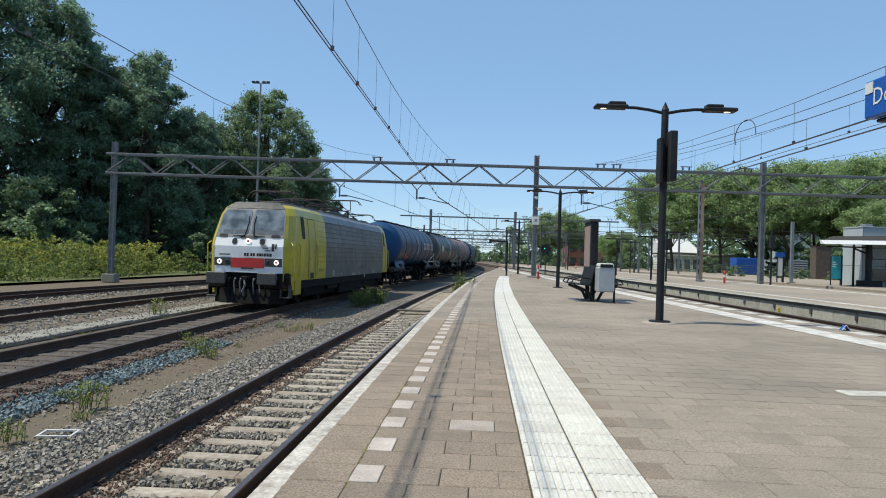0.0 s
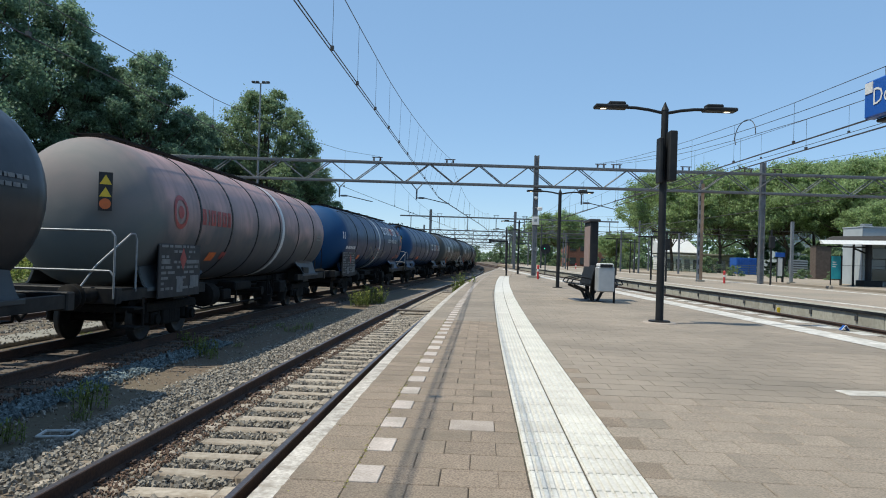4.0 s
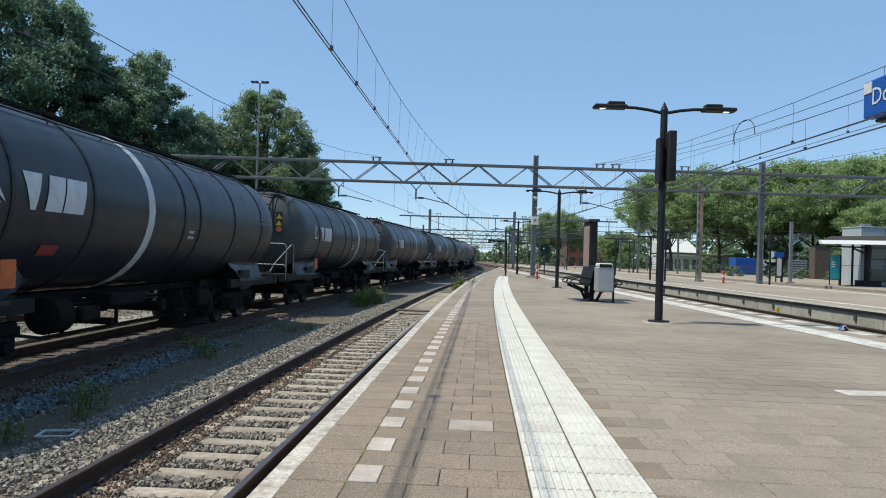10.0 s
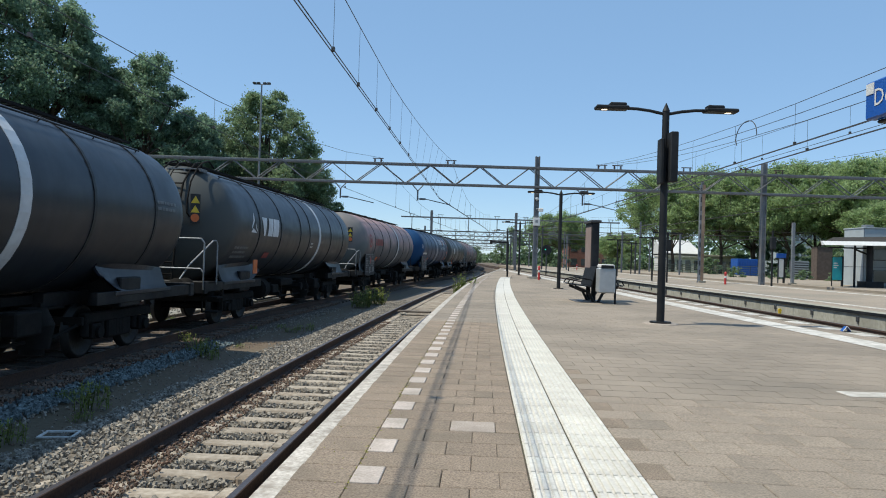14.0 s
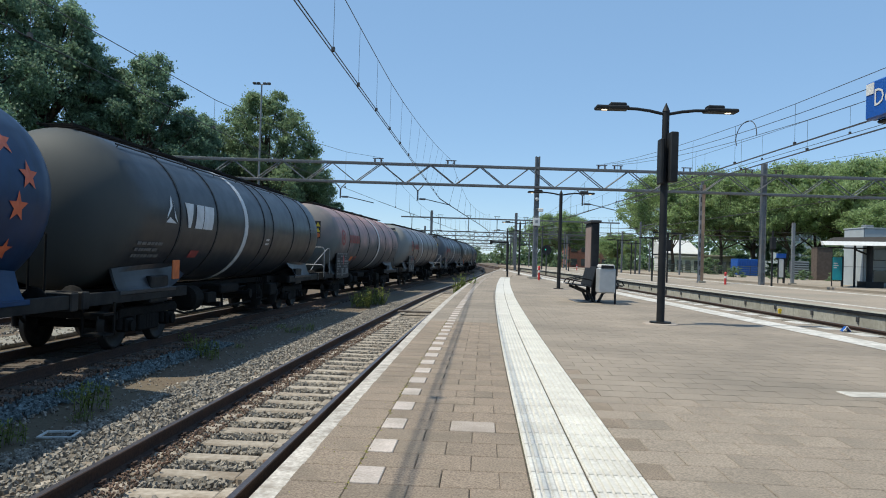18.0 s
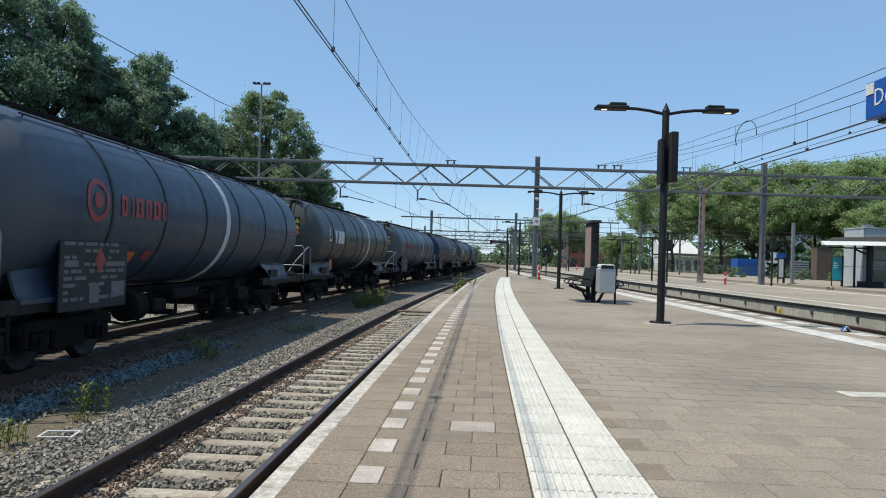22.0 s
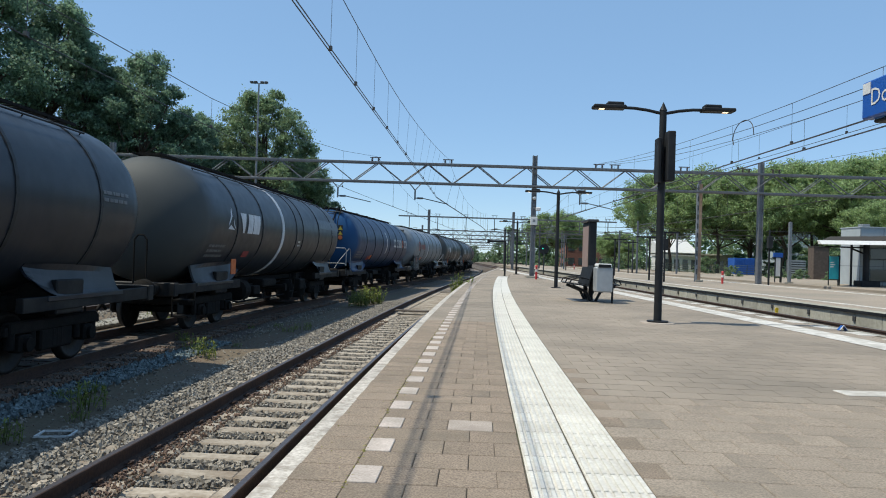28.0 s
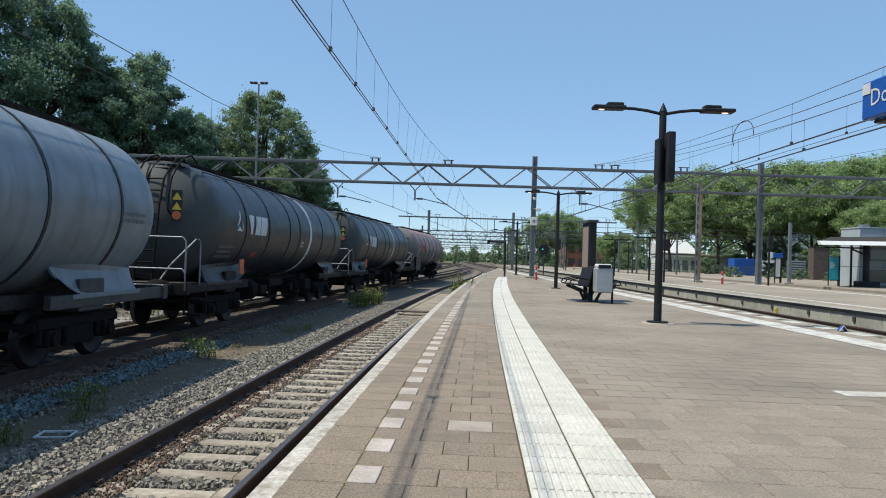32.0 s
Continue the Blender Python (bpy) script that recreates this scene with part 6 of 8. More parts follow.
def pantograph(y, raised, flip):
    """Base frame on insulators, lower arm, forked upper arm and a two-strip collector head."""
    sh = Shape()
    z = 3.78
    for x in (-0.5, 0.5):
        sh.pipe([(x, y - 0.8, z), (x, y + 0.8, z)], 0.035, 6)
        for d in (-0.65, 0.65):
            sh.rod((x, y + d, z - 0.16), (x, y + d, z), 0.05, 8)
            sh.rod((x, y + d, z - 0.11), (x, y + d, z - 0.07), 0.09, 8)
    for d in (-0.7, 0.0, 0.7):
        sh.rod((-0.5, y + d, z), (0.5, y + d, z), 0.03, 6)
    h = 0.78 if raised else 0.26
    e = flip
    top = z + 0.12 + h
    sh.pipe([(0, y - e * 0.7, z + 0.06), (0, y + e * 0.95, z + 0.1 + h * 0.5)], 0.045, 6)
    sh.pipe([(0.14, y - e * 0.4, z + 0.03), (0.1, y + e * 0.9, z + 0.05 + h * 0.5)], 0.02, 6)
    for x in (-0.4, 0.4):
        sh.pipe([(x * 0.2, y + e * 0.95, z + 0.1 + h * 0.5), (x, y - e * 0.5, top)], 0.022, 6)
    for d in (-0.2, 0.2):
        yy = y - e * 0.5 + d
        sh.pipe([(-0.95, yy, top - 0.22), (-0.85, yy, top - 0.06), (-0.7, yy, top + 0.02), (0.7, yy, top + 0.02), (0.85, yy, top - 0.06), (0.95, yy, top - 0.22)], 0.02, 6)
    for x in (-0.6, 0.6):
        sh.rod((x, y - e * 0.5 - 0.2, top), (x, y - e * 0.5 + 0.2, top), 0.016, 6)
    return sh


for y, up, fl in ((-6.6, False, 1), (-4.0, False, -1), (4.0, True, 1), (6.6, False, -1)):
    put("pantograph", pantograph(y, up, fl), PANTO, loco, "dark brown pantograph")
for i, y in enumerate((-2.6, -1.9, -1.2, -0.4, 0.4, 1.1, 1.9, 2.6)):
    x = 0.6 * math.sin(i * 2.1)
    ins = Shape().rod((x, y, 3.66), (x, y, 4.06), 0.05, 8)
    for k in range(4):
        ins.rod((x, y, 3.72 + k * 0.085), (x, y, 3.76 + k * 0.085), 0.1, 8)
    put("roof_insulator", ins, INSUL, loco)
put("roof_conductor", Shape().pipe([(0.6 * math.sin(i * 2.1), y, 4.07 + 0.03 * (i % 2)) for i, y in enumerate((-2.6, -1.9, -1.2, -0.4, 0.4, 1.1, 1.9, 2.6))], 0.022, 6).pipe([(0.62, -5.5, 4.0), (0.62, 5.5, 4.02)], 0.022, 6).pipe([(-0.62, -5.5, 3.98), (-0.62, 5.5, 4.0)], 0.022, 6), PANTO, loco)
put("roof_case", Shape().box(-0.75, 0.75, -1.7, 1.5, 3.64, 3.84, 0.04), SHADOWL, loco)

# how the train runs: a long slow-down, from 17.8 to 13.5 metres a second
LENGTHS = [19.3] + [WAGON] * len(ORDER)
line_y = np.arange(-600.0, 760.0, 0.5)
line_x = np.array([train_line(y) for y in line_y])
line_s = np.concatenate([[0], np.cumsum(np.hypot(np.diff(line_x), np.diff(line_y)))])
S_ZERO = float(np.interp(0.0, line_y, line_s))
# where the nose is along the line, in metres beyond the camera, every two seconds
nose_at = spline([(0, 24.75), (0.5, 16.1), (1, 7.3), (1.5, -1.55), (2, -10.25), (4, -44.57), (6, -78.13), (8, -110.98), (10, -143.19), (12, -174.8), (14, -205.84), (16, -236.36), (18, -266.38), (20, -295.94),
                  (22, -325.05), (24, -353.74), (26, -382.01), (28, -409.87), (30, -437.33), (32, -464.38)])
# shifts of single wagons off their even places, fitted to the camera's view
WAGON_SHIFT = {0: 0.35, 1: -0.19, 3: 0.3, 4: 0.2, 7: -0.1, 8: 0.1, 9: 0.08, 10: 0.45, 13: 0.9, 14: -0.15, 15: -0.5, 16: -0.35, 17: 0.4, 19: 0.5, 21: 0.12, 23: 0.15, 24: 0.12}


def on_line(s):
    y = float(np.interp(s, line_s, line_y))
    return Vector((train_line(y), y, Z_TRAIN))


def rides(ob, middle, reach):
    """Keys a vehicle whose middle is that far behind the train's nose, on its two bogies."""
    rows = []
    for i in range(65):
        t = i * 0.5
        s = S_ZERO + nose_at(t) + middle
        a, b = on_line(s - reach), on_line(s + reach)
        d = b - a
        c = (a + b) / 2
        rows.append((t, pose(c.x, c.y, c.z, 0, 0, -math.degrees(math.atan2(d.x, d.y)))))
    walk(ob, rows)


def motions():
    rides(loco, LENGTHS[0] / 2, 4.95)
    behind = LENGTHS[0] + 1.0
    for k, (ob, length) in enumerate(zip(TRAIN, LENGTHS[1:])):
        rides(ob, behind + length / 2 + WAGON_SHIFT.get(k, 0.0), 5.6)
        behind += length

# ---- overhead line ----
Y_G = 45.7
Z_TOP, Z_BOT = 6.92, 5.72


def truss(name, y, x0, x1, z0, z1, posts, label, bay=3.0, material=GALVD, feet=None):
    """A lattice beam on posts across the tracks."""
    top = thing(name, label, "catenary gantry", "catenary gantries")
    for dy in (-0.28, 0.28):
        for z in (z0, z1):
            put("chord", Shape().box(x0, x1, y + dy - 0.055, y + dy + 0.055, z - 0.06, z + 0.06, 0.01), material, top)
    n = max(2, round((x1 - x0) / bay))
    w = (x1 - x0) / n
    for i in range(n):
        a = x0 + i * w
        for dy in (-0.28, 0.28):
            put("brace", Shape().rod((a, y + dy, z0), (a + w / 2, y + dy, z1), 0.033, 6).rod((a + w / 2, y + dy, z1), (a + w, y + dy, z0), 0.033, 6), material, top)
    for i, x in enumerate(posts):
        foot = feet[i] if feet else -1.0
        ps_ = Shape()
        for dx in (-0.112, 0.112):
            ps_.box(x + dx - 0.03, x + dx + 0.03, y - 0.17, y + 0.17, foot, z1 + 0.75, 0.008)
        k = foot + 0.3
        while k < z1:
            ps_.box(x - 0.12, x + 0.12, y - 0.165, y - 0.15, k, k + 0.14)
            ps_.box(x - 0.12, x + 0.12, y + 0.15, y + 0.165, k, k + 0.14)
            k += 0.7
        ps_.box(x - 0.088, x + 0.088, y - 0.12, y + 0.12, foot, z1 + 0.72)
        put("post", ps_, material, top)
        put("footing", Shape().box(x - 0.4, x + 0.4, y - 0.4, y + 0.4, foot - 0.4, foot + 0.12, 0.03), CONC, top)
    return top


gantry = truss("catenary_gantry", Y_G, -21.2, 41.0, Z_BOT, Z_TOP, (-20.78, 5.72, 19.95), "grey lattice catenary gantry spanning the tracks", 3.1, feet=(-0.7, 0.0, -0.2))


def insulator(x, z, parent):
    sh = Shape()
    for dx in (-0.2, 0.2):
        sh.rod((x + dx, Y_G, z), (x + dx, Y_G, z + 0.24), 0.035, 8)
        for k in range(3):
            sh.rod((x + dx, Y_G, z + 0.05 + k * 0.06), (x + dx, Y_G, z + 0.075 + k * 0.06), 0.07, 8)
    sh.box(x - 0.34, x + 0.34, Y_G - 0.04, Y_G + 0.04, z + 0.23, z + 0.28)
    put("insulator", sh, INSUL, parent)


def hanger(x, side, parent):
    """V-shaped drop bracket with a registration arm towards the wire."""
    sh = Shape()
    sh.pipe([(x - 0.4, Y_G, Z_BOT), (x, Y_G, Z_BOT - 0.45), (x + 0.4, Y_G, Z_BOT)], 0.035, 6)
    sh.rod((x, Y_G, Z_BOT - 0.4), (x, Y_G, Z_BOT - 1.05), 0.05, 8)
    sh.pipe([(x, Y_G, Z_BOT - 0.95), (x + side * 0.5, Y_G, Z_BOT - 0.95), (x + side * 2.1, Y_G, Z_BOT - 1.28)], 0.028, 6)
    sh.rod((x + side * 0.12, Y_G, Z_BOT - 0.95), (x + side * 0.5, Y_G, Z_BOT - 0.95), 0.06, 8)
    put("drop_bracket", sh, GALVD, parent)


for x in (-4.3, 0.28, 9.75, 10.75, 14.2, 15.1, 19.0, 20.9):
    insulator(x, Z_TOP + 0.07, gantry)
hanger(-6.6, 1, gantry)
hanger(-1.75, 1, gantry)
hanger(8.6, 1, gantry)
# smaller gantries farther down the line
for y, xa, xb, posts in ((100, -6.0, 24.0, (-1.8, 9.8)), (150, -7, 32, (-4.0, 13)), (178, -22, 36, (-12, 17)), (215, -28, 40, (-18, 20)), (260, -30, 44, (-22, 24)), (310, -34, 48, (-26, 28)), (370, -40, 52, (-30, 32))):
    g = thing("catenary_portal", "slender steel catenary portal far along the tracks", "catenary gantry", "distant catenary portals")
    r = 0.11 if y < 140 else 0.14
    put("beam", Shape().box(xa, xb, y - r, y + r, 6.55, 6.55 + 1.6 * r, 0.01), GALVD, g)
    if y > 140:
        put("beam", Shape().box(xa, xb, y - 0.06, y + 0.06, 5.7, 5.85), GALVD, g)
        lat = Shape()
        x = xa
        while x < xb - 1.4:
            lat.rod((x, y, 5.8), (x + 0.9, y, 6.6), 0.05, 5).rod((x + 0.9, y, 6.6), (x + 1.8, y, 5.8), 0.05, 5)
            x += 1.8
        put("lattice", lat, GALVD, g)
    for x in posts:
        put("post", Shape().box(x - 0.17, x + 0.17, y - 0.17, y + 0.17, -1.1, 7.6, 0.01), GALVD, g)
    x = xa + 1.5
    while x < xb:
        put("dropper_arm", Shape().box(x - 0.05, x + 0.05, y - 0.05, y + 0.05, 4.9, 6.6).box(x - 0.3, x + 0.3, y - 0.05, y + 0.05, 4.85, 4.95).box(x - 0.4, x + 0.4, y - 0.04, y + 0.04, 7.0, 7.06).box(x - 0.25, x - 0.2, y - 0.04, y + 0.04, 6.7, 7.0).box(x + 0.2, x + 0.25, y - 0.04, y + 0.04, 6.7, 7.0), GALVD, g)
        x += 3.9


def wire_run(name, line, zc, zm, sag, spans, label, twin=True, r=0.011, bays=10, drift=None):
    """Contact wire, sagging messenger and droppers over a track."""
    top = thing(name, label, "overhead wire", "overhead wires")
    for y0, y1 in spans:
        n = bays if y1 < 60 else 10
        ct, ms = Shape(), Shape()
        pts = []
        for i in range(n + 1):
            t = i / n
            y = y0 + (y1 - y0) * t
            pts.append((line(y) + (drift(y) if drift else 0.0), y, zm - 4 * sag * t * (1 - t)))
        ms.pipe(pts, r * 0.85, 5)
        k = r * (1 if y1 < 60 else 1.6)
        for dx in ((-0.03, 0.03) if twin else (0,)):
            ct.pipe([(line(p[1]) + dx, p[1], zc) for p in pts], k, 5)
        put("contact_wire", ct, COPPER, top)
        put("messenger_wire", ms, COPPER, top)
        for p in pts[1:-1]:
            x = line(p[1])
            dr = Shape().rod((x, p[1], zc), p, 0.005 if y1 < 60 else 0.012, 4)
            dr.box(x - 0.03, x + 0.03, p[1] - 0.04, p[1] + 0.04, zc, zc + 0.08)
            put("dropper", dr, COPPER, top)
    return top


SPANS = ((-21.7, Y_G), (Y_G, 100.0), (100.0, 150.0), (150.0, 215.0))


def near_wire(y):
    """The wire of the platform track runs straight to the gantry, then back over the middle of the track."""
    return -2.875 + 0.0546 * y if y < Y_G else near_line(y) - 0.96 * max(0.0, 1 - (y - Y_G) / 54.3)


def near_drift(y):
    """The messenger leaves the contact wire sideways towards its insulator on the gantry."""
    return 0.66 * max(0.0, min(1.0, (y - 22) / 23.7)) ** 1.3 if y <= Y_G else 0.66 * max(0.0, 1 - (y - Y_G) / 20)


wire_run("overhead_wire", near_wire, 4.85, 7.3, 1.16, SPANS, "twin contact wire with sagging messenger above the platform track", bays=25, drift=near_drift)
wire_run("overhead_wire", lambda y: train_line(y) + 0.2, 4.55, 7.3, 2.06, SPANS, "contact wire with messenger above the freight train", False, bays=8)
wire_run("overhead_wire", lambda y: 9.75, 4.6, 7.3, 1.65, SPANS, "contact wire with messenger between the platforms", bays=16)
wire_run("overhead_wire", lambda y: 10.7, 4.64, 7.3, 1.9, SPANS[:1], "second contact wire with messenger between the platforms", bays=14)
feed = thing("feeder_wire", "single feeder wire beside the messenger wires", "overhead wire", "overhead wires")
put("wire", Shape().pipe([(9.9, -21.7 + 67.4 * k / 24, 7.3 - 7.68 * (k / 24) * (1 - k / 24)) for k in range(25)], 0.01, 5), COPPER, feed)
wire_run("overhead_wire", lambda y: 14.6 - 0.02 * y, 5.9, 7.3, 0.5, SPANS[:2], "feeder wires over the far platform", False)
wire_run("overhead_wire", lambda y: 20.0, 4.7, 7.3, 1.0, SPANS[:2], "contact wire behind the far platform")


loop = thing("jumper_cable", "looped jumper cable between the overhead wires", "cable")
put("cable", Shape().pipe([(9.75, 24.5, 5.2)] + [(9.74, 23.75 + 0.82 * math.cos(k * math.pi / 14), 5.38 + 0.5 * math.sin(k * math.pi / 14)) for k in range(0, 15)] + [(9.75, 22.93, 5.3)], 0.014, 6), COPPER, loop)

# ---- platform lamps ----
def lamp_head(sh, glow, x0, s, z):
    sh.box(*sorted((x0, x0 + s * 0.62)), -0.13, 0.13, z + 0.0, z + 0.07, 0.02)
    sh.box(*sorted((x0 + s * 0.04, x0 + s * 0.36)), -0.10, 0.10, z + 0.06, z + 0.13, 0.02)
    glow.box(*sorted((x0 + s * 0.40, x0 + s * 0.50)), -0.035, 0.035, z - 0.006, z + 0.004)


def platform_lamp(x, y, h, speaker, turn=0.0):
    top = on_platform("platform_lamp", "black double-armed platform lamp post, lamps lit" if speaker else "black double-armed platform lamp post", "lamp post", x, y, turn, "platform lamps")
    put("pole", Shape().rod((0, 0, 0.02), (0, 0, h), 0.075, 14, 0.066).rod((0, 0, h), (0, 0, h + 0.16), 0.075, 10, 0.005), BLACK, top)
    put("base_plate", Shape().rod((0, 0, 0.0), (0, 0, 0.05), 0.20, 14), BLACK, top)
    put("collar", Shape().lathe([(0.0, 0.33), (0.02, 0.32), (0.022, 0.2)], "z", 14, False), PALET, top, "pale concrete collar")
    for s in (-1, 1):
        arm = put("arm", Shape().pipe([(s * 0.05, 0, h - 0.05), (s * 0.3, 0, h + 0.0), (s * 0.55, 0, h + 0.03), (s * 0.78, 0, h + 0.035)], 0.03, 8), BLACK, top)
        hd, gl = Shape(), Shape()
        lamp_head(hd, gl, s * 0.72, s, h + 0.0)
        head = put("lamp_head", hd, BLACK, arm)
        put("light_panel", gl, LAMPGLOW, arm, "small lit warm light panel")
    if speaker:
        for dx, dy, z0, z1, w in ((0.085, -0.16, h - 1.36, h - 0.43, 0.072), (-0.10, -0.05, h - 1.39, h - 0.54, 0.034)):
            put("speaker_box", Shape().box(dx - w, dx + w, dy - 0.16, dy + 0.1, z0, z1, 0.015), BLACK, top, "slim black loudspeaker box")
    return top


platform_lamp(4.12, 13.75, 4.02, True)
platform_lamp(4.65, 29.3, 3.85, False)
platform_lamp(5.55, 53.5, 3.85, False)
platform_lamp(6.1, 70.0, 3.9, False)


# ---- bench, poster pillar and bin ----
BX, BY = 4.30, 20.9
bench = on_platform("platform_bench", "black double bench with slatted seats and forked legs", "bench", BX, BY)
for s in (-1, 1):
    seat = Shape()
    for k in range(5):
        a = 0.16 + k * 0.11
        seat.box(*sorted((s * a, s * (a + 0.085))), -0.75, 0.75, 0.43 + 0.012 * k, 0.465 + 0.012 * k, 0.008)
    put("seat", seat, BLACK, bench)
    back = Shape()
    back.m = pose(s * 0.13, 0, 0.72, 0, -s * 14, 0)
    back.box(-0.02, 0.02, -0.75, 0.75, -0.26, 0.30, 0.01)
    put("backrest", back, BLACK, bench)
    for y in (-0.7, 0.0, 0.7):
        put("armrest", Shape().pipe([(s * 0.12, y, 0.62), (s * 0.4, y, 0.68), (s * 0.66, y, 0.62), (s * 0.72, y, 0.5)], 0.018, 6), BLACK, bench)
    for y in (-0.45, 0.45):
        put("leg", Shape().pipe([(s * 0.6, y, 0.44), (s * 0.2, y, 0.28), (s * 0.06, y, 0.0)], 0.04, 8).box(s * 0.06 - 0.1, s * 0.06 + 0.1, y - 0.08, y + 0.08, 0.0, 0.02), BLACK, bench)
put("ground_grate", Shape().box(-0.55, 0.3, -0.6, 0.75, 0.004, 0.014, 0.004), GALVD, bench)
pillar = on_platform("poster_pillar", "tall black poster case with faded pinkish poster", "poster case", BX + 0.03, BY + 0.9, 0)
put("case", Shape().box(-0.11, 0.11, -0.95, 0.0, 0.55, 2.26, 0.02), BLACK, pillar)
put("poster", Shape().box(-0.118, -0.108, -0.88, -0.08, 0.8, 2.14, 0.002), POSTER, pillar, "faded pinkish poster")
put("cap", Shape().box(-0.16, 0.16, -1.0, 0.05, 2.26, 2.34, 0.02), DGREY, pillar)
for y in (-0.85, -0.1):
    put("leg", Shape().box(-0.06, 0.06, y - 0.05, y + 0.05, 0.0, 0.56, 0.01), BLACK, pillar)
bn = on_platform("litter_bin", "light grey steel litter bin with a dark slot", "litter bin", 4.45, 19.95)
put("body", Shape().box(-0.23, 0.23, -0.2, 0.2, 0.30, 0.98, 0.03), BIN, bn)
put("hood", Shape().box(-0.20, 0.20, -0.2, 0.2, 0.975, 1.08, 0.03), WHITE, bn, "white hood")
put("slot", Shape().box(-0.17, 0.17, -0.212, -0.19, 0.975, 1.06, 0.004), BLACK, bn, "dark opening")
put("post", Shape().rod((0.25, -0.08, 0), (0.25, -0.08, 0.98), 0.03, 8), BLACK, bn)

# ---- station name sign at the picture's edge of the platform ----
sign = on_platform("station_sign", "blue station name sign with white letters on a dark post", "sign", 3.66, 6.30)
put("board", Shape().box(-0.05, 0.05, -2.0, 0.0, 2.42, 2.74, 0.012), SIGNBLUE, sign, "blue name board")
put("white_mark", Shape().box(-0.056, -0.049, -0.13, -0.02, 2.63, 2.725), WHITE, sign, "white square")
t = words("Do", 0.205, "station_name")
for k in range(7):
    t.box(0.0, 0.003, 0.31 + k * 0.13, 0.41 + k * 0.13, 0.0, 0.15 if k % 3 else 0.11)
t.v = [(-0.0545 - x, -0.128 - y, z + 2.52) for x, y, z in t.v]
t.f = [q[::-1] for q in t.f]
put("name_letters", t, WHITE, sign, "white letters")
put("post", Shape().rod((0.26, -0.05, 0), (0.26, -0.05, 2.45), 0.045, 12), BLACK, sign)
put("bracket", Shape().box(0.03, 0.27, -0.30, -0.04, 2.39, 2.42, 0.01), BLACK, sign)

# ---- small things on the platform ----
hy = on_platform("hydrant_post", "red and white hydrant post", "hydrant post", 5.55, 42.2, group="hydrant posts")
put("lower_post", Shape().rod((0, 0, 0), (0, 0, 0.45), 0.065, 10), RED, hy)
put("white_ring", Shape().rod((0, 0, 0.45), (0, 0, 0.58), 0.068, 10), WHITE, hy)
put("upper_post", Shape().rod((0, 0, 0.58), (0, 0, 0.72), 0.065, 10).lathe([(0.72, 0.085), (0.80, 0.07), (0.84, 0.0)], "z", 10), RED, hy)
copy_thing(hy, pose(17.0, 43.9, -0.02))
copy_thing(hy, pose(17.4, 95.0, -0.02))
box_ = on_platform("junction_box", "white wall box on the gantry post", "junction box", 5.72, Y_G - 0.22, z=3.55)
put("case", Shape().box(-0.22, 0.22, -0.14, 0.0, -0.25, 0.25, 0.02), WHITE, box_)
put("label", Shape().box(-0.08, 0.08, -0.146, -0.139, -0.06, 0.1), GALV, box_)
cctv = on_platform("security_camera", "white security cameras on the gantry post", "camera", 5.72, Y_G - 0.2, z=4.35)
put("bracket", Shape().rod((-0.2, 0.1, 0.0), (0.25, -0.05, 0.02), 0.025, 6), GALV, cctv)
put("housing", Shape().box(0.1, 0.4, -0.2, 0.0, -0.16, 0.06, 0.04), WHITE, cctv)
put("dome", Shape().lathe([(0.72, 0.1), (0.66, 0.12), (0.58, 0.1), (0.52, 0.0)], "z", 12), WHITE, cctv)
br = on_platform("stop_sign_bracket", "black post with a short overhanging sign arm", "sign post", 4.28, 48.6)
put("pole", Shape().rod((0, 0, 0), (0, 0, 2.28), 0.06, 8), BLACK, br)
put("arm", Shape().box(-1.12, 0.05, -0.05, 0.05, 2.22, 2.34, 0.01), BLACK, br)
put("board", Shape().box(-1.22, -1.05, -0.06, 0.06, 2.12, 2.42, 0.01), BLACK, br)
sg = on_platform("railway_signal", "black railway signal showing green", "signal", 10.15, 72.0, z=-0.4)
put("mast", Shape().rod((0, 0, 0), (0, 0, 2.4), 0.06, 8), DGREY, sg)
put("hood", Shape().lathe([(-0.05, 0.0), (-0.05, 0.5), (0.05, 0.5), (0.05, 0.0)], "y", 20, False), BLACK, sg).location = (0, 0, 2.62)
put("green_light", Shape().lathe([(-0.02, 0.0), (-0.02, 0.055), (0.02, 0.06)], "y", 12), SIGGREEN, sg, "lit green lamp").location = (-0.12, -0.1, 2.66)
mk = on_platform("edge_marker", "small blue and white folded marker lying at the platform edge", "marker", 7.42, 13.35)
mk.scale = (0.36, 0.36, 0.42)
put("panel", Shape().add([(-0.2, 0, 0.01), (0.0, 0, 0.22), (0.0, 0.3, 0.22), (-0.2, 0.3, 0.01), (-0.18, 0, 0.0), (0.0, 0, 0.20), (0.0, 0.3, 0.20), (-0.18, 0.3, 0.0)], [(0, 1, 2, 3), (7, 6, 5, 4), (0, 4, 5, 1), (3, 2, 6, 7)]), SIGNBLUE, mk)
put("panel", Shape().add([(0.2, 0, 0.01), (0.0, 0, 0.222), (0.0, 0.3, 0.222), (0.2, 0.3, 0.01), (0.18, 0, 0.0), (0.0, 0, 0.20), (0.0, 0.3, 0.20), (0.18, 0.3, 0.0)], [(3, 2, 1, 0), (4, 5, 6, 7), (1, 5, 4, 0), (7, 6, 2, 3)]), SIGNBLUE, mk)
put("white_edge", Shape().rod((-0.21, -0.005, 0.015), (0, -0.005, 0.235), 0.018, 5).rod((0, -0.005, 0.235), (0.21, -0.005, 0.015), 0.018, 5), WHITE, mk)
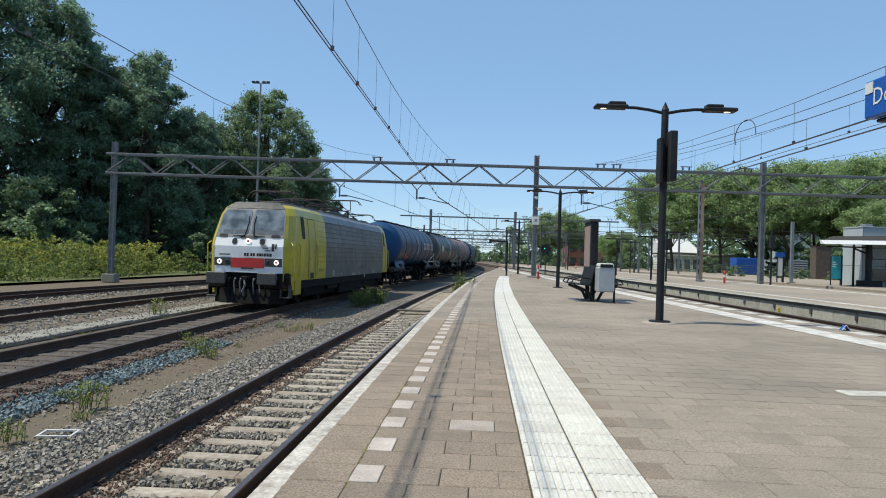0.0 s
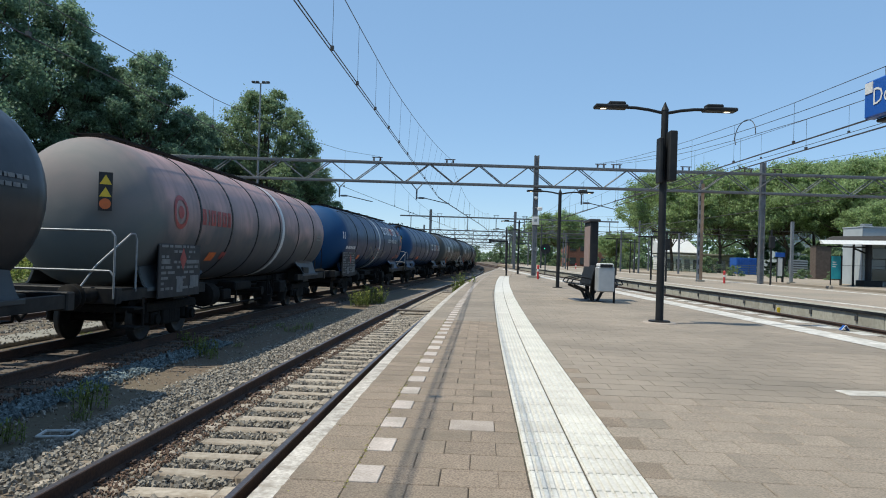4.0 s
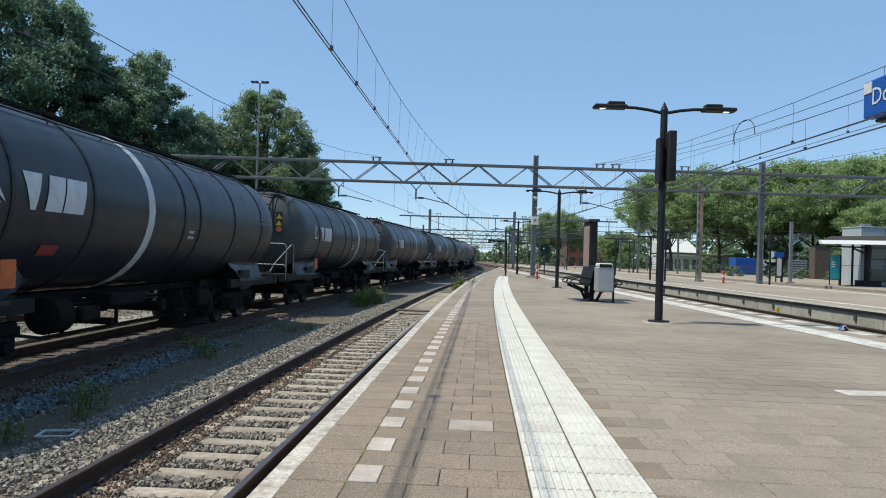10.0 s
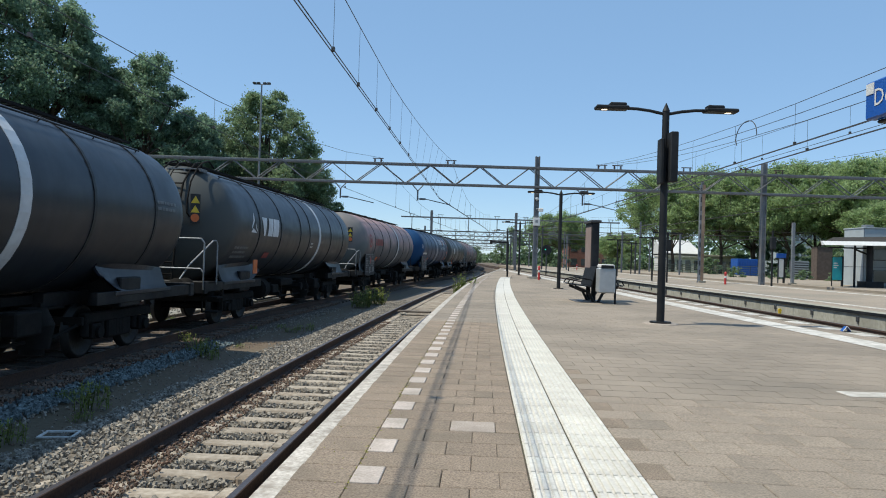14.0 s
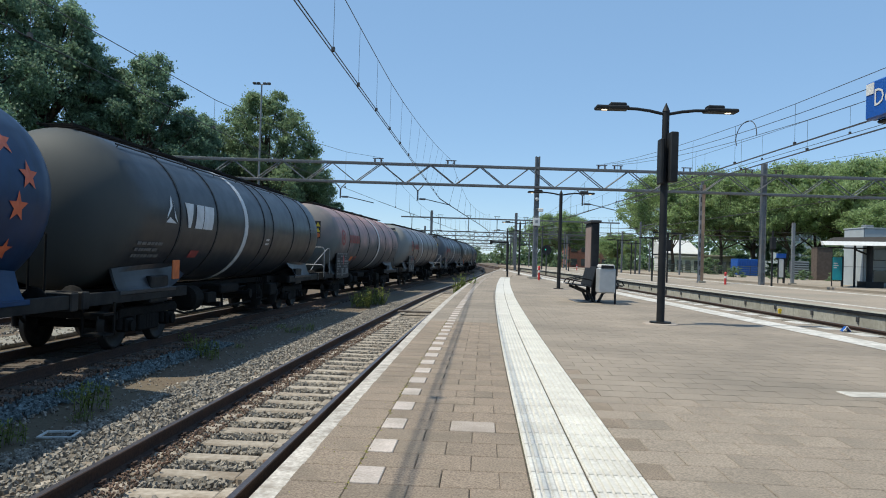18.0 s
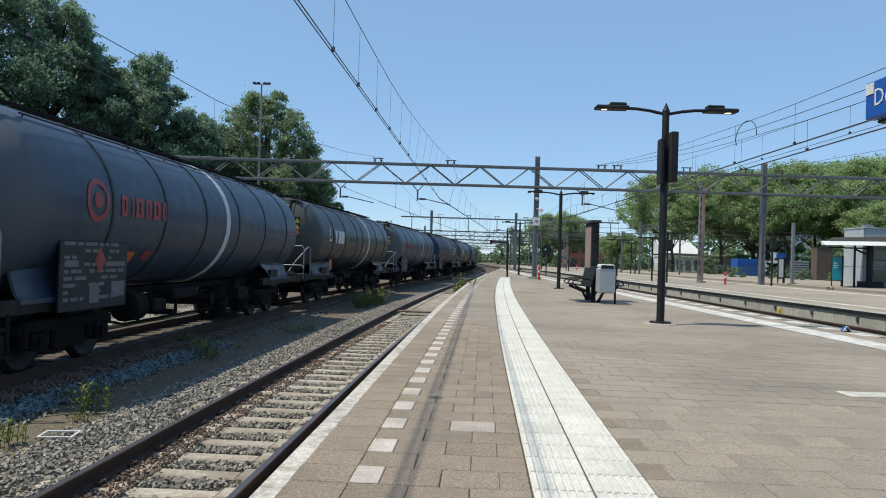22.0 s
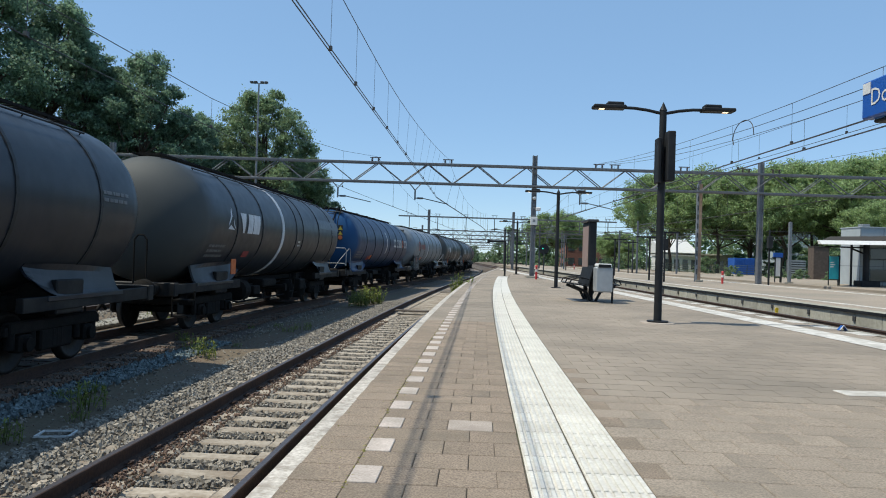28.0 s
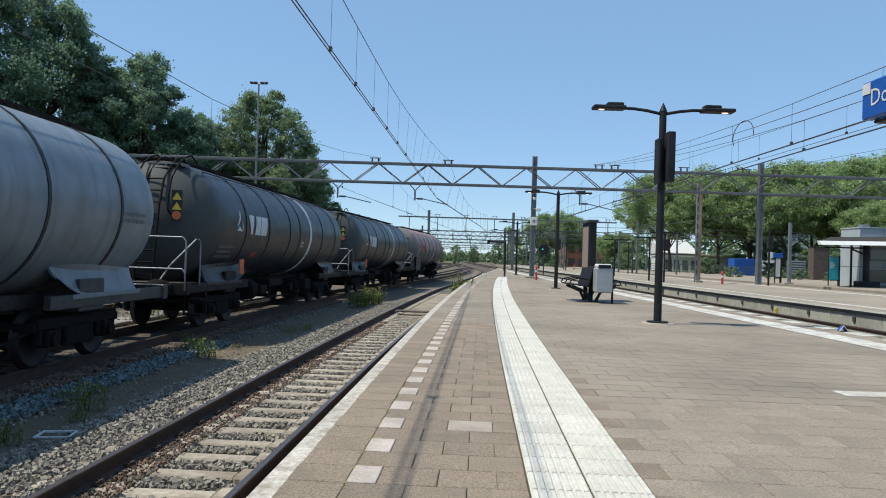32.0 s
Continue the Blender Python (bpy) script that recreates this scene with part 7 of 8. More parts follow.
wf = thing("drain_frame", "white rectangular frame lying in the ballast", "drain frame", at=pose(-4.44, 8.57, -1.10, 0, 0, 8) @ Matrix.Diagonal((0.66, 0.5, 0.4, 1)))
for a in ((-0.3, 0.3, -0.3, -0.26), (-0.3, 0.3, 0.26, 0.3), (-0.3, -0.26, -0.26, 0.26), (0.26, 0.3, -0.26, 0.26)):
    put("bar", Shape().box(*a, 0.0, 0.06, 0.006), WHITE, wf)

# ---- cable trough slabs between the yard tracks ----
slab = Shape().box(-0.42, 0.42, -0.48, 0.48, -0.1, 0.0, 0.015).mesh("trough_slab")
trough = thing("cable_trough", "pale concrete cable trough lids beside the track", "cable trough", kind="structure")
for i in range(30):
    put("trough_slab", slab, CONC, trough, "", along(train_line, 6 + i * 0.99, -2.75, -1.02) @ pose(0, 0, 0, random.uniform(-1, 1), random.uniform(-1.5, 1.5), random.uniform(-1.5, 1.5)))

# ---- far platform ----
Z_FAR = 0.06
far = tagged(put("platform_far", Shape().box(FAR_EDGE + 0.14, 20.8, -14, 150, -1.3, Z_FAR - 0.01, 0.01), ASPH), "wide far platform with pale worn paving", "platform", kind="structure")
face_me = Shape().box(-0.06, 0.06, -0.59, 0.59, -0.95, 0.0, 0.012).mesh("wall_panel")
for i in range(80):
    put("wall_panel", face_me, WALLC, far, "", pose(FAR_EDGE + 0.08, 8 + i * 1.2, Z_FAR - 0.07 + 0.004 * (i % 3)))
kerb_me = Shape().box(-0.025, 0.35, -0.99, 0.99, -0.08, 0.0, 0.012).mesh("edge_slab")
for i in range(50):
    put("edge_slab", kerb_me, WALLC, far, "", pose(FAR_EDGE + 0.02, 8 + i * 2.0, Z_FAR + 0.004))
put("dark_edge", Shape().box(FAR_EDGE - 0.03, FAR_EDGE - 0.006, 6, 108, Z_FAR - 0.085, Z_FAR - 0.005), BLACK, far, "dark edge strip")
put("far_line", Shape().box(12.4, 12.65, 6, 120, Z_FAR - 0.02, Z_FAR + 0.004), WLINE, far, "faded white line")
put("far_line", Shape().box(18.9, 19.2, 6, 120, Z_FAR - 0.02, Z_FAR + 0.004), WLINE, far, "faded white line")
for i in range(20):
    put("wall_bracket", Shape().box(FAR_EDGE - 0.02, FAR_EDGE + 0.03, -0.06, 0.06, -0.24, -0.10, 0.01), DGREY, far, "", pose(0, 14.6 + i * 2.4, 0))
put("dark_panel", Shape().box(FAR_EDGE + 0.0, FAR_EDGE + 0.03, 36.0, 37.3, -0.5, -0.02), DGREY, far, "dark wall panel")
third = tagged(put("platform_third", Shape().box(24.7, 40.0, -14, 150, -1.3, 0.02, 0.02), ASPH), "third platform behind the far tracks", "platform", kind="structure")


def far_post(name, x, y, h, r, material, label, category, z=Z_FAR - 0.01, group=""):
    top = on_platform(name, label, category, x, y, z=z, group=group)
    put("shaft", Shape().box(-r, r, -r, r, 0, h, 0.01), material, top)
    put("base", Shape().box(-r * 2.2, r * 2.2, -r * 2.2, r * 2.2, -0.02, 0.12, 0.02), CONC, top)
    return top


rp = far_post("concrete_mast", 16.50, 46.6, 6.25, 0.10, RUSTPOST, "rust-stained lattice mast on the far platform", "mast")
put("light_flange", Shape().box(-0.23, -0.10, -0.10, 0.10, 0, 6.25, 0.01), GALV, rp, "pale steel flange")
# Dark blocks added on the flange in place of its holes.
for k in range(10):
    put("lattice_bar", Shape().box(-0.205, -0.125, -0.106, 0.106, 0.5 + k * 0.58, 0.82 + k * 0.58), DGREY, rp)
put("top_cap", Shape().box(-0.16, 0.02, -0.08, 0.08, 6.25, 6.45, 0.02), GALVD, rp)
far_post("steel_mast", 24.9, 52.0, 4.4, 0.10, GALV, "slim galvanised mast beyond the platform", "mast", 0.0)
for x, y, h in ((19.6, 43.5, 3.3), (13.5, 44.0, 3.0), (14.3, 60.0, 3.0), (13.6, 47.5, 2.8), (14.6, 85.0, 3.2), (19.3, 75.0, 3.2)):
    lp = on_platform("far_lamp", "slim black lamp post on the far platform", "lamp post", x, y, z=Z_FAR - 0.01, group="far platform lamps")
    put("pole", Shape().rod((0, 0, 0), (0, 0, h), 0.06, 8), BLACK, lp)
    if x < 19.5:
        put("arm", Shape().box(-0.9, 0.9, -0.05, 0.05, h - 0.05, h + 0.04, 0.01), BLACK, lp)
    if y < 45:
        put("signal_box", Shape().box(-0.12, 0.18, -0.12, 0.12, h - 1.1, h - 0.4, 0.02), BLACK, lp)
ad = on_platform("poster_board", "blue-topped pale advertising board", "poster case", 22.7 + 2.3, 54.0)
ad.scale = (0.45, 1, 0.85)
put("top_board", Shape().box(-0.75, 0.75, -0.1, 0.1, 2.2, 2.6, 0.02), SIGNBLUE, ad)
put("poster", Shape().box(-0.45, 0.35, -0.08, 0.02, 0.55, 2.15, 0.01), WHITE, ad)
put("frame", Shape().box(-0.52, -0.45, -0.09, 0.05, 0, 2.2).box(0.35, 0.6, -0.09, 0.05, 0, 2.2), BLACK, ad)
tp = on_platform("information_board", "turquoise information board in a dark frame", "information board", 26.75, 49.5)
tp.scale = (0.72, 1, 1)
put("panel", Shape().box(-0.5, 0.4, -0.06, 0.02, 0.45, 2.0, 0.01), TEAL, tp)
put("frame", Shape().box(0.4, 0.52, -0.1, 0.1, 0, 2.05, 0.01).box(-0.56, -0.5, -0.05, 0.02, 0, 2.02), BLACK, tp)
put("print_bars", Shape().box(-0.4, -0.05, -0.064, -0.059, 1.55, 1.62).box(-0.4, 0.05, -0.064, -0.059, 1.4, 1.47).box(-0.4, -0.1, -0.064, -0.059, 1.25, 1.32), WHITE, tp)

# shelter building with canopy on the third platform
PALEWALL = mat("pale_grey_wall_panel", (0.42, 0.46, 0.48), (0.37, 0.41, 0.43), 1.5, 0.5, 0.1, 0.03, 20, (0.3, 0.33, 0.34), 0.4, 0.4)
ROOFG = mat("dark_canopy_roof", (0.062, 0.056, 0.050), (0.045, 0.041, 0.037), 3, 0.95, 0, 0.2, 30)
ROOFG.node_tree.nodes["Principled BSDF"].inputs["Specular IOR Level"].default_value = 0.08
sb = on_platform("station_building", "pale grey station building with a dark canopy", "building", 0, 0)
put("wall", Shape().box(30.5, 44.0, 53.0, 55.6, 0.0, 4.22, 0.02), PALEWALL, sb, "pale panelled wall")
put("roof_upstand", Shape().box(30.45, 44.0, 52.95, 55.65, 4.22, 4.30, 0.01), PALEWALL, sb)
put("roof_vent", Shape().box(31.2, 31.8, 54.0, 54.6, 4.3, 4.55, 0.03), GALV, sb)
for i in range(8):
    put("wall_joint", Shape().box(30.5 + i * 1.7, 30.53 + i * 1.7, 52.985, 53.0, 0.0, 4.2), GALVD, sb)
for z in (1.4, 2.8):
    put("wall_joint", Shape().box(30.5, 44, 52.985, 53.0, z, z + 0.03), GALVD, sb)
    put("wall_joint", Shape().box(30.485, 30.5, 53.0, 55.6, z, z + 0.03), GALVD, sb)
for z0, z1 in ((1.95, 2.75), (0.35, 1.2)):
    put("window", Shape().box(31.25, 43.5, 52.96, 53.03, z0, z1, 0.01), DARKGLASS, sb, "dark window band")
    put("window_frame", Shape().box(31.2, 43.5, 52.95, 53.02, z0 - 0.06, z0, 0.01), GALVD, sb)
# the canopy: a dark pitched top with a white edge that rises a little away from its corner
near_l, back_l = (24.65, 47.4), (28.3, 53.0)
cv = [(*near_l, 2.78), (44, 47.4, 3.1), (44, 53.0, 4.0), (*back_l, 3.42), (*near_l, 2.94), (44, 47.4, 3.26), (44, 53.0, 4.08), (*back_l, 3.5)]
put("canopy", Shape().add(cv, [(0, 3, 2, 1), (4, 5, 6, 7), (0, 1, 5, 4), (1, 2, 6, 5), (2, 3, 7, 6), (3, 0, 4, 7)]), ROOFG, sb)
ce = [(x, y, z + r) for x, r in ((24.55, 0.0), (44, 0.32)) for y, z in ((46.95, 2.72), (47.40, 2.72), (47.56, 2.99), (47.40, 2.99))]
put("canopy_edge", Shape().add(ce, [(0, 1, 2, 3), (7, 6, 5, 4), (0, 3, 7, 4), (3, 2, 6, 7), (2, 1, 5, 6), (1, 0, 4, 5)]), WHITE, sb, "white canopy edge")
for x, r in ((27.4, 0.07), (28.4, 0.2)):
    put("canopy_post", Shape().rod((x, 48.6, 0.0), (x, 48.6, 3.05), r, 10), BLACK, sb)
put("canopy_brace", Shape().rod((28.3, 48.6, 2.2), (27.4, 48.6, 2.55), 0.06, 6).rod((25.6, 48.6, 2.62), (28.4, 48.6, 2.62), 0.05, 6), BLACK, sb)
put("planter_base", Shape().box(27.85, 29.1, 48.1, 49.1, 0.0, 0.42, 0.03), BLACK, sb)

# buildings far behind the right-hand trees
BRICK = mat("far_red_brick", (0.26, 0.12, 0.085), (0.2, 0.09, 0.065), 3, 0.9, 0, 0.2, 30)


def building(x0, x1, y0, y1, h, wall, label, storeys, cols, base=-0.6, turn=0.0):
    cx, cy = (x0 + x1) / 2, (y0 + y1) / 2
    b = thing("office_building", label, "building", "buildings behind the trees", at=pose(cx, cy, 0, 0, 0, turn))
    x0, x1, y0, y1 = x0 - cx, x1 - cx, y0 - cy, y1 - cy
    put("wall", Shape().box(x0, x1, y0, y1, base, h, 0.05), wall, b)
    put("roof", Shape().box(x0 - 0.2, x1 + 0.2, y0 - 0.2, y1 + 0.2, h, h + 0.35, 0.05), ROOFG if h > 4 else wall, b)
    for s in range(storeys):
        for c in range(cols):
            w = (x1 - x0) / cols
            z = base + 0.9 + s * (h - base) / storeys
            put("window", Shape().box(x0 + w * (c + 0.2), x0 + w * (c + 0.8), y0 - 0.05, y0 + 0.05, z, z + (h - base) / storeys * 0.5), DARKGLASS, b)
    return b


hall = building(41.6, 48.0, 136, 144, 2.9, WHITE, "low white hall with a sloping white roof behind trees", 1, 4)
put("sloping_roof", Shape().add([(-3.4, -4.2, 3.4), (3.4, -4.2, 3.3), (3.4, 4.0, 6.1), (-3.4, 4.0, 6.1), (-3.4, -4.2, 2.7), (3.4, -4.2, 2.7), (3.4, 4.0, 2.7), (-3.4, 4.0, 2.7)], [(0, 1, 2, 3), (7, 6, 5, 4), (0, 4, 5, 1), (1, 5, 6, 2), (2, 6, 7, 3), (3, 7, 4, 0)]), WHITE, hall, "white sloping roof")
building(49.0, 55.0, 138, 144, 2.9, WALLC, "low pale wall-like building behind the trees", 1, 5)
building(76.2, 86.4, 165, 180, 24.2, PALEWALL, "tall pale block rising above the trees", 7, 7)
LOUVRE = mat("pale_louvre_slats", (0.34, 0.36, 0.36), (0.27, 0.29, 0.29), 2, 0.6, 0.1, 0.05, 20)
BROWNW = mat("dark_brown_boarding", (0.105, 0.078, 0.062), (0.08, 0.06, 0.048), 4, 0.9, 0, 0.2, 30)
kiosk = thing("timber_kiosk", "dark brown boarded kiosk under the trees", "building", "buildings behind the trees", at=pose(39.2, 75.6, -0.6))
put("wall", Shape().box(-0.8, 0.8, -0.6, 0.6, 0.0, 3.95, 0.03), BROWNW, kiosk)
put("roof", Shape().box(-0.85, 0.85, -0.65, 0.65, 3.95, 4.05, 0.02), ROOFG, kiosk)
for x0, x1, y, h in ((38.5, 40.1, 80, 2.6), (43.2, 46.4, 82, 3.2)):
    rack = thing("louvred_housing", "grey louvred housing behind the fence", "equipment housing", "louvred housings", at=pose((x0 + x1) / 2, y, -0.6))
    w = (x1 - x0) / 2
    put("body", Shape().box(-w, w, 0.05, 1.2, 0.0, h, 0.02), DGREY, rack)
    for k in range(int(h / 0.26)):
        put("slat", Shape().box(-w, w, -0.02, 0.05, 0.1 + k * 0.26, 0.24 + k * 0.26), LOUVRE, rack)
building(34, 40, 190, 200, 8.5, BRICK, "red brick building beyond the tracks", 2, 4)
building(30, 40, 175, 185, 6.0, BRICK, "red brick building beyond the tracks", 2, 4)
bc = thing("blue_container", "blue shipping container behind the fence", "container", at=pose(41.65, 101, -0.2))
put("body", Shape().box(-3.4, 3.4, -1.2, 1.2, 0, 2.6, 0.04), SIGNBLUE, bc)
for k in range(12):
    put("corrugation", Shape().box(-3.2 + k * 0.55, -3.0 + k * 0.55, -1.235, -1.2, 0.15, 2.45), SIGNBLUE, bc)
bc.scale = (0.41, 1, 0.95)
FENCEG = mat("dark_green_fence", (0.03, 0.05, 0.035), (0.025, 0.04, 0.03), 3, 0.7, 0, 0.1, 20)
fn = thing("mesh_fence", "dark green mesh fence behind the platforms", "fence")
for i in range(34):
    put("post", Shape().box(43.0 - i * 0.38, 43.06 - i * 0.38, 58 + i * 2.5, 58.06 + i * 2.5, -0.6, 1.3), FENCEG, fn)
for k in range(7):
    put("rail", Shape().rod((43.0, 58, -0.4 + k * 0.27), (30.2, 142.5, -0.4 + k * 0.27), 0.03, 5), FENCEG, fn)

# slender masts and small line-side clutter beyond the far platform
for i, (x, y, h) in enumerate(((12.4, 92, 6.2), (16.2, 96, 5.2), (21.5, 88, 5.6), (24.2, 92, 4.6), (27.2, 84, 5.4), (19.5, 118, 6.6), (23.8, 122, 6.2), (30.5, 108, 5.0), (15.0, 128, 6.6), (12.8, 140, 7.0), (22.6, 84, 6.6))):
    ms = thing("catenary_mast", "slender dark steel mast with a short arm", "mast", "far masts", at=pose(x, y, -0.6))
    put("shaft", Shape().box(-0.09, 0.09, -0.09, 0.09, 0, h, 0.01), GALVD if i % 3 else DGREY, ms)
    put("arm", Shape().rod((0, 0, h - 0.5), (-2.2 if i % 2 else 1.9, 0, h - 0.15), 0.04, 5).rod((0, 0, h - 1.4), (-2.2 if i % 2 else 1.9, 0, h - 0.3), 0.03, 5), GALVD, ms)
for k, y in enumerate((88.0, 104.0)):
    wr = thing("span_wire", "thin wires spanning the tracks far off", "overhead wire", "overhead wires")
    for z in (4.3, 4.7, 5.3):
        put("wire", Shape().rod((10.0, y, z), (46.0, y + 2, z + 0.3), 0.03, 5), COPPER, wr)
yl = thing("yellow_marker", "small yellow track marker beside the wall", "marker", at=pose(10.6, 22.9, -0.33) @ Matrix.Diagonal((0.42, 0.42, 0.45, 1)))
put("plate", Shape().box(-0.12, 0.12, -0.04, 0.04, 0.0, 0.42, 0.03).rod((0, -0.05, 0.3), (0, 0.05, 0.3), 0.13, 12), YELLOW, yl)

# ---- plants ----


def leaf_cloud(rng, centres, radii, per, size, flat=0.7):
    """Many small folded leaves in clumps, as arrays of vertices and faces."""
    n = len(centres) * per
    cen = np.repeat(np.array(centres), per, 0)
    rad = np.repeat(np.array(radii), per)[:, None]
    d = rng.normal(size=(n, 3))
    d /= np.linalg.norm(d, axis=1)[:, None]
    q = cen + d * rad * (0.15 + 1.0 * rng.random((n, 1)) ** 0.6) * np.array([1, 1, flat])
    nrm = d * 0.5 + rng.normal(size=(n, 3)) * 0.7 + np.array([0, 0, 0.45])
    nrm /= np.linalg.norm(nrm, axis=1)[:, None]
    a = np.cross(nrm, rng.normal(size=(n, 3)))
    a /= np.linalg.norm(a, axis=1)[:, None]
    b = np.cross(nrm, a)
    s = size * (0.6 + 0.8 * rng.random((n, 1)))
    v = np.empty((n, 4, 3))
    v[:, 0], v[:, 1], v[:, 2], v[:, 3] = q - a * s, q - b * s * 0.62 + nrm * s * 0.15, q + a * s, q + b * s * 0.62 + nrm * s * 0.15
    return v.reshape(-1, 3), np.arange(4 * n).reshape(-1, 4)


def crown_mesh(v, f):
    me = bpy.data.meshes.new("crown")
    me.vertices.add(len(v))
    me.vertices.foreach_set("co", v.ravel())
    me.loops.add(len(v))
    me.loops.foreach_set("vertex_index", f.ravel())
    me.polygons.add(len(f))
    me.polygons.foreach_set("loop_start", np.arange(0, len(v), 4))
    me.update()
    me.validate()
    return me


def tree_meshes(seed, h, w, size, lobes, sprays, per, low=0.1, point=0.5):
    """A tapered trunk with limbs that carry overlapping lobes of leafy sprays, in its own space."""
    rng = np.random.default_rng(seed)
    tr = Shape()
    pts = [(0, 0, -0.3)]
    for i in range(1, 7):
        pts.append((0.012 * h * rng.normal(), 0.012 * h * rng.normal(), h * 0.13 * i))
    for i, (p, q) in enumerate(zip(pts, pts[1:])):
        tr.rod(p, q, h * 0.020 * (1 - i * 0.14), 9, h * 0.020 * (1 - (i + 1) * 0.14), False)
    cen, out = [], []
    for i in range(lobes):
        t = (i + 0.5) / lobes
        z = low + (0.97 - low) * (t ** 0.85)
        k = (z - low) / (1.0 - low)
        prof = max(0.13, 1.0 - (1.9 * (k - 0.45)) ** 2) ** point
        a, reach = i * 2.39996 + rng.uniform(-0.5, 0.5), rng.uniform(0.55, 1.0) if i % 5 else rng.uniform(0.0, 0.4)
        big = w * rng.uniform(0.17, 0.36) * (0.62 + 0.38 * prof)
        c = np.array([w * prof * reach * math.cos(a), w * prof * reach * math.sin(a), h * z - big * 0.5])
        base = np.array(pts[max(1, min(6, int(z * 5.6)))])
        knee = base + (c - base) * 0.55 + np.array([0, 0, -0.02 * h])
        tr.rod(base, knee, h * 0.0075, 6, h * 0.005, False)
        tr.rod(knee, c, h * 0.005, 5, h * 0.002, False)
        d = rng.normal(size=(sprays, 3)) + np.array([0.0, 0.0, 0.35])
        d /= np.linalg.norm(d, axis=1)[:, None]
        out.append(d)
        cen.append(c + d * big * rng.uniform(0.55, 1.08, (sprays, 1)) * np.array([1.0, 1.0, 0.82]))
    cen = np.concatenate(cen)
    n = len(cen) * per
    q = np.repeat(cen, per, 0) + rng.normal(size=(n, 3)) * np.array([1.0, 1.0, 0.6]) * w * 0.05 * np.repeat(rng.uniform(0.6, 1.3, len(cen)), per)[:, None]
    nrm = rng.normal(size=(n, 3)) * 0.75 + np.repeat(np.concatenate(out), per, 0) * 0.55 + np.array([0, 0, 0.4])
    nrm /= np.linalg.norm(nrm, axis=1)[:, None]
    a = np.cross(nrm, rng.normal(size=(n, 3)))
    a /= np.linalg.norm(a, axis=1)[:, None]
    b = np.cross(nrm, a)
    s = size * (0.55 + 0.9 * rng.random((n, 1)))
    v = np.empty((n, 4, 3))
    v[:, 0], v[:, 1], v[:, 2], v[:, 3] = q - a * s, q - b * s * 0.62 + nrm * s * 0.15, q + a * s, q + b * s * 0.62 + nrm * s * 0.15
    return tr.mesh("trunk"), crown_mesh(v.reshape(-1, 3), np.arange(4 * n).reshape(-1, 4))


TREES = {"oak": (tree_meshes(11, 24, 8.6, 0.125, 56, 22, 80, 0.03), LEAFD), "narrow": (tree_meshes(12, 20, 5.8, 0.115, 46, 20, 80, 0.03), LEAFD),
         "slim": (tree_meshes(18, 20, 5.8, 0.115, 46, 20, 80, 0.03), LEAFD),
         "lime": (tree_meshes(13, 19, 6.3, 0.11, 54, 20, 80, 0.06, 0.45), LEAFM), "far": (tree_meshes(17, 19, 7.6, 0.36, 26, 12, 26, 0.0), LEAFM),
         "plane": (tree_meshes(14, 15, 8.4, 0.125, 52, 22, 80, 0.50, 0.4), LEAFL), "plane2": (tree_meshes(15, 15, 8.4, 0.125, 52, 22, 80, 0.50, 0.4), LEAFL), "bush": (tree_meshes(16, 6, 3.6, 0.11, 16, 14, 60, 0.0), LEAFM)}


def tree(kind, x, y, scale, turn, label, z=-1.0, tall=1.0):
    (trunk, crown), leaf = TREES[kind]
    top = thing("tree" if kind != "bush" else "bush", label, "tree" if kind != "bush" else "bush", "trees left of the tracks" if x < 0 else "trees beyond the far platform",
                at=pose(x, y, z, 0, 0, turn) @ Matrix.Diagonal((scale, scale, scale * tall, 1)))
    put("trunk", trunk, BARK, top)
    put("crown", crown, leaf, top)


OAK = "tall dark green oak with a dense ragged crown"
for kind, x, y, s, a, tall in (("oak", -45.0, 68, 1.16, 10, 1.06), ("narrow", -39.2, 71, 1.2, 80, 1.14), ("oak", -53, 72, 1.1, 200, 1.05), ("slim", -35.8, 73, 1.06, 150, 1.05), ("narrow", -30.8, 75, 1.0, 300, 1.12),
                               ("slim", -33.4, 80, 0.98, 20, 1.0), ("narrow", -27.2, 85, 0.76, 100, 1.16), ("slim", -46, 60, 0.95, 260, 0.95), ("narrow", -25.0, 94, 0.86, 220, 0.95), ("slim", -17.2, 97, 0.62, 330, 1.05),
                               ("oak", -37, 84, 0.74, 50, 0.98), ("narrow", -30, 88, 0.9, 250, 0.98), ("slim", -20.5, 100, 0.8, 15, 0.95), ("narrow", -27.9, 79, 0.84, 77, 1.05)):
    tree(kind, x, y, s, a, OAK, tall=tall)
tree("lime", -21.9, 88, 1.0, 40, "rounded mid-green tree standing before the sky", tall=1.16)
tree("lime", -18.0, 93, 0.72, 140, "smaller mid-green tree beside a rounded one", tall=1.1)
for x, y, s in ((-13.0, 175, 0.26), (-9.0, 172, 0.42), (-5.5, 180, 0.40), (-24.5, 150, 0.7), (-30, 140, 0.85), (-2.0, 230, 0.42), (6.0, 300, 0.4), (-10, 260, 0.6), (15, 330, 0.42), (24, 300, 0.5)):
    tree("far", x, y, s, x * 31, "distant tree beside the railway line")
for x, y, s in ((-34.8, 62, 1.35), (-40.5, 64, 1.2), (-21.5, 72, 0.9), (-45, 60, 1.4), (-17.5, 84, 0.9), (-15.5, 92, 0.9), (-26, 80, 1.2), (-15.5, 110, 0.55)):
    tree("bush", x, y, s, x * 47, "green bush at the foot of tall trees")
PLANE = "broad light green tree beyond the far platform"
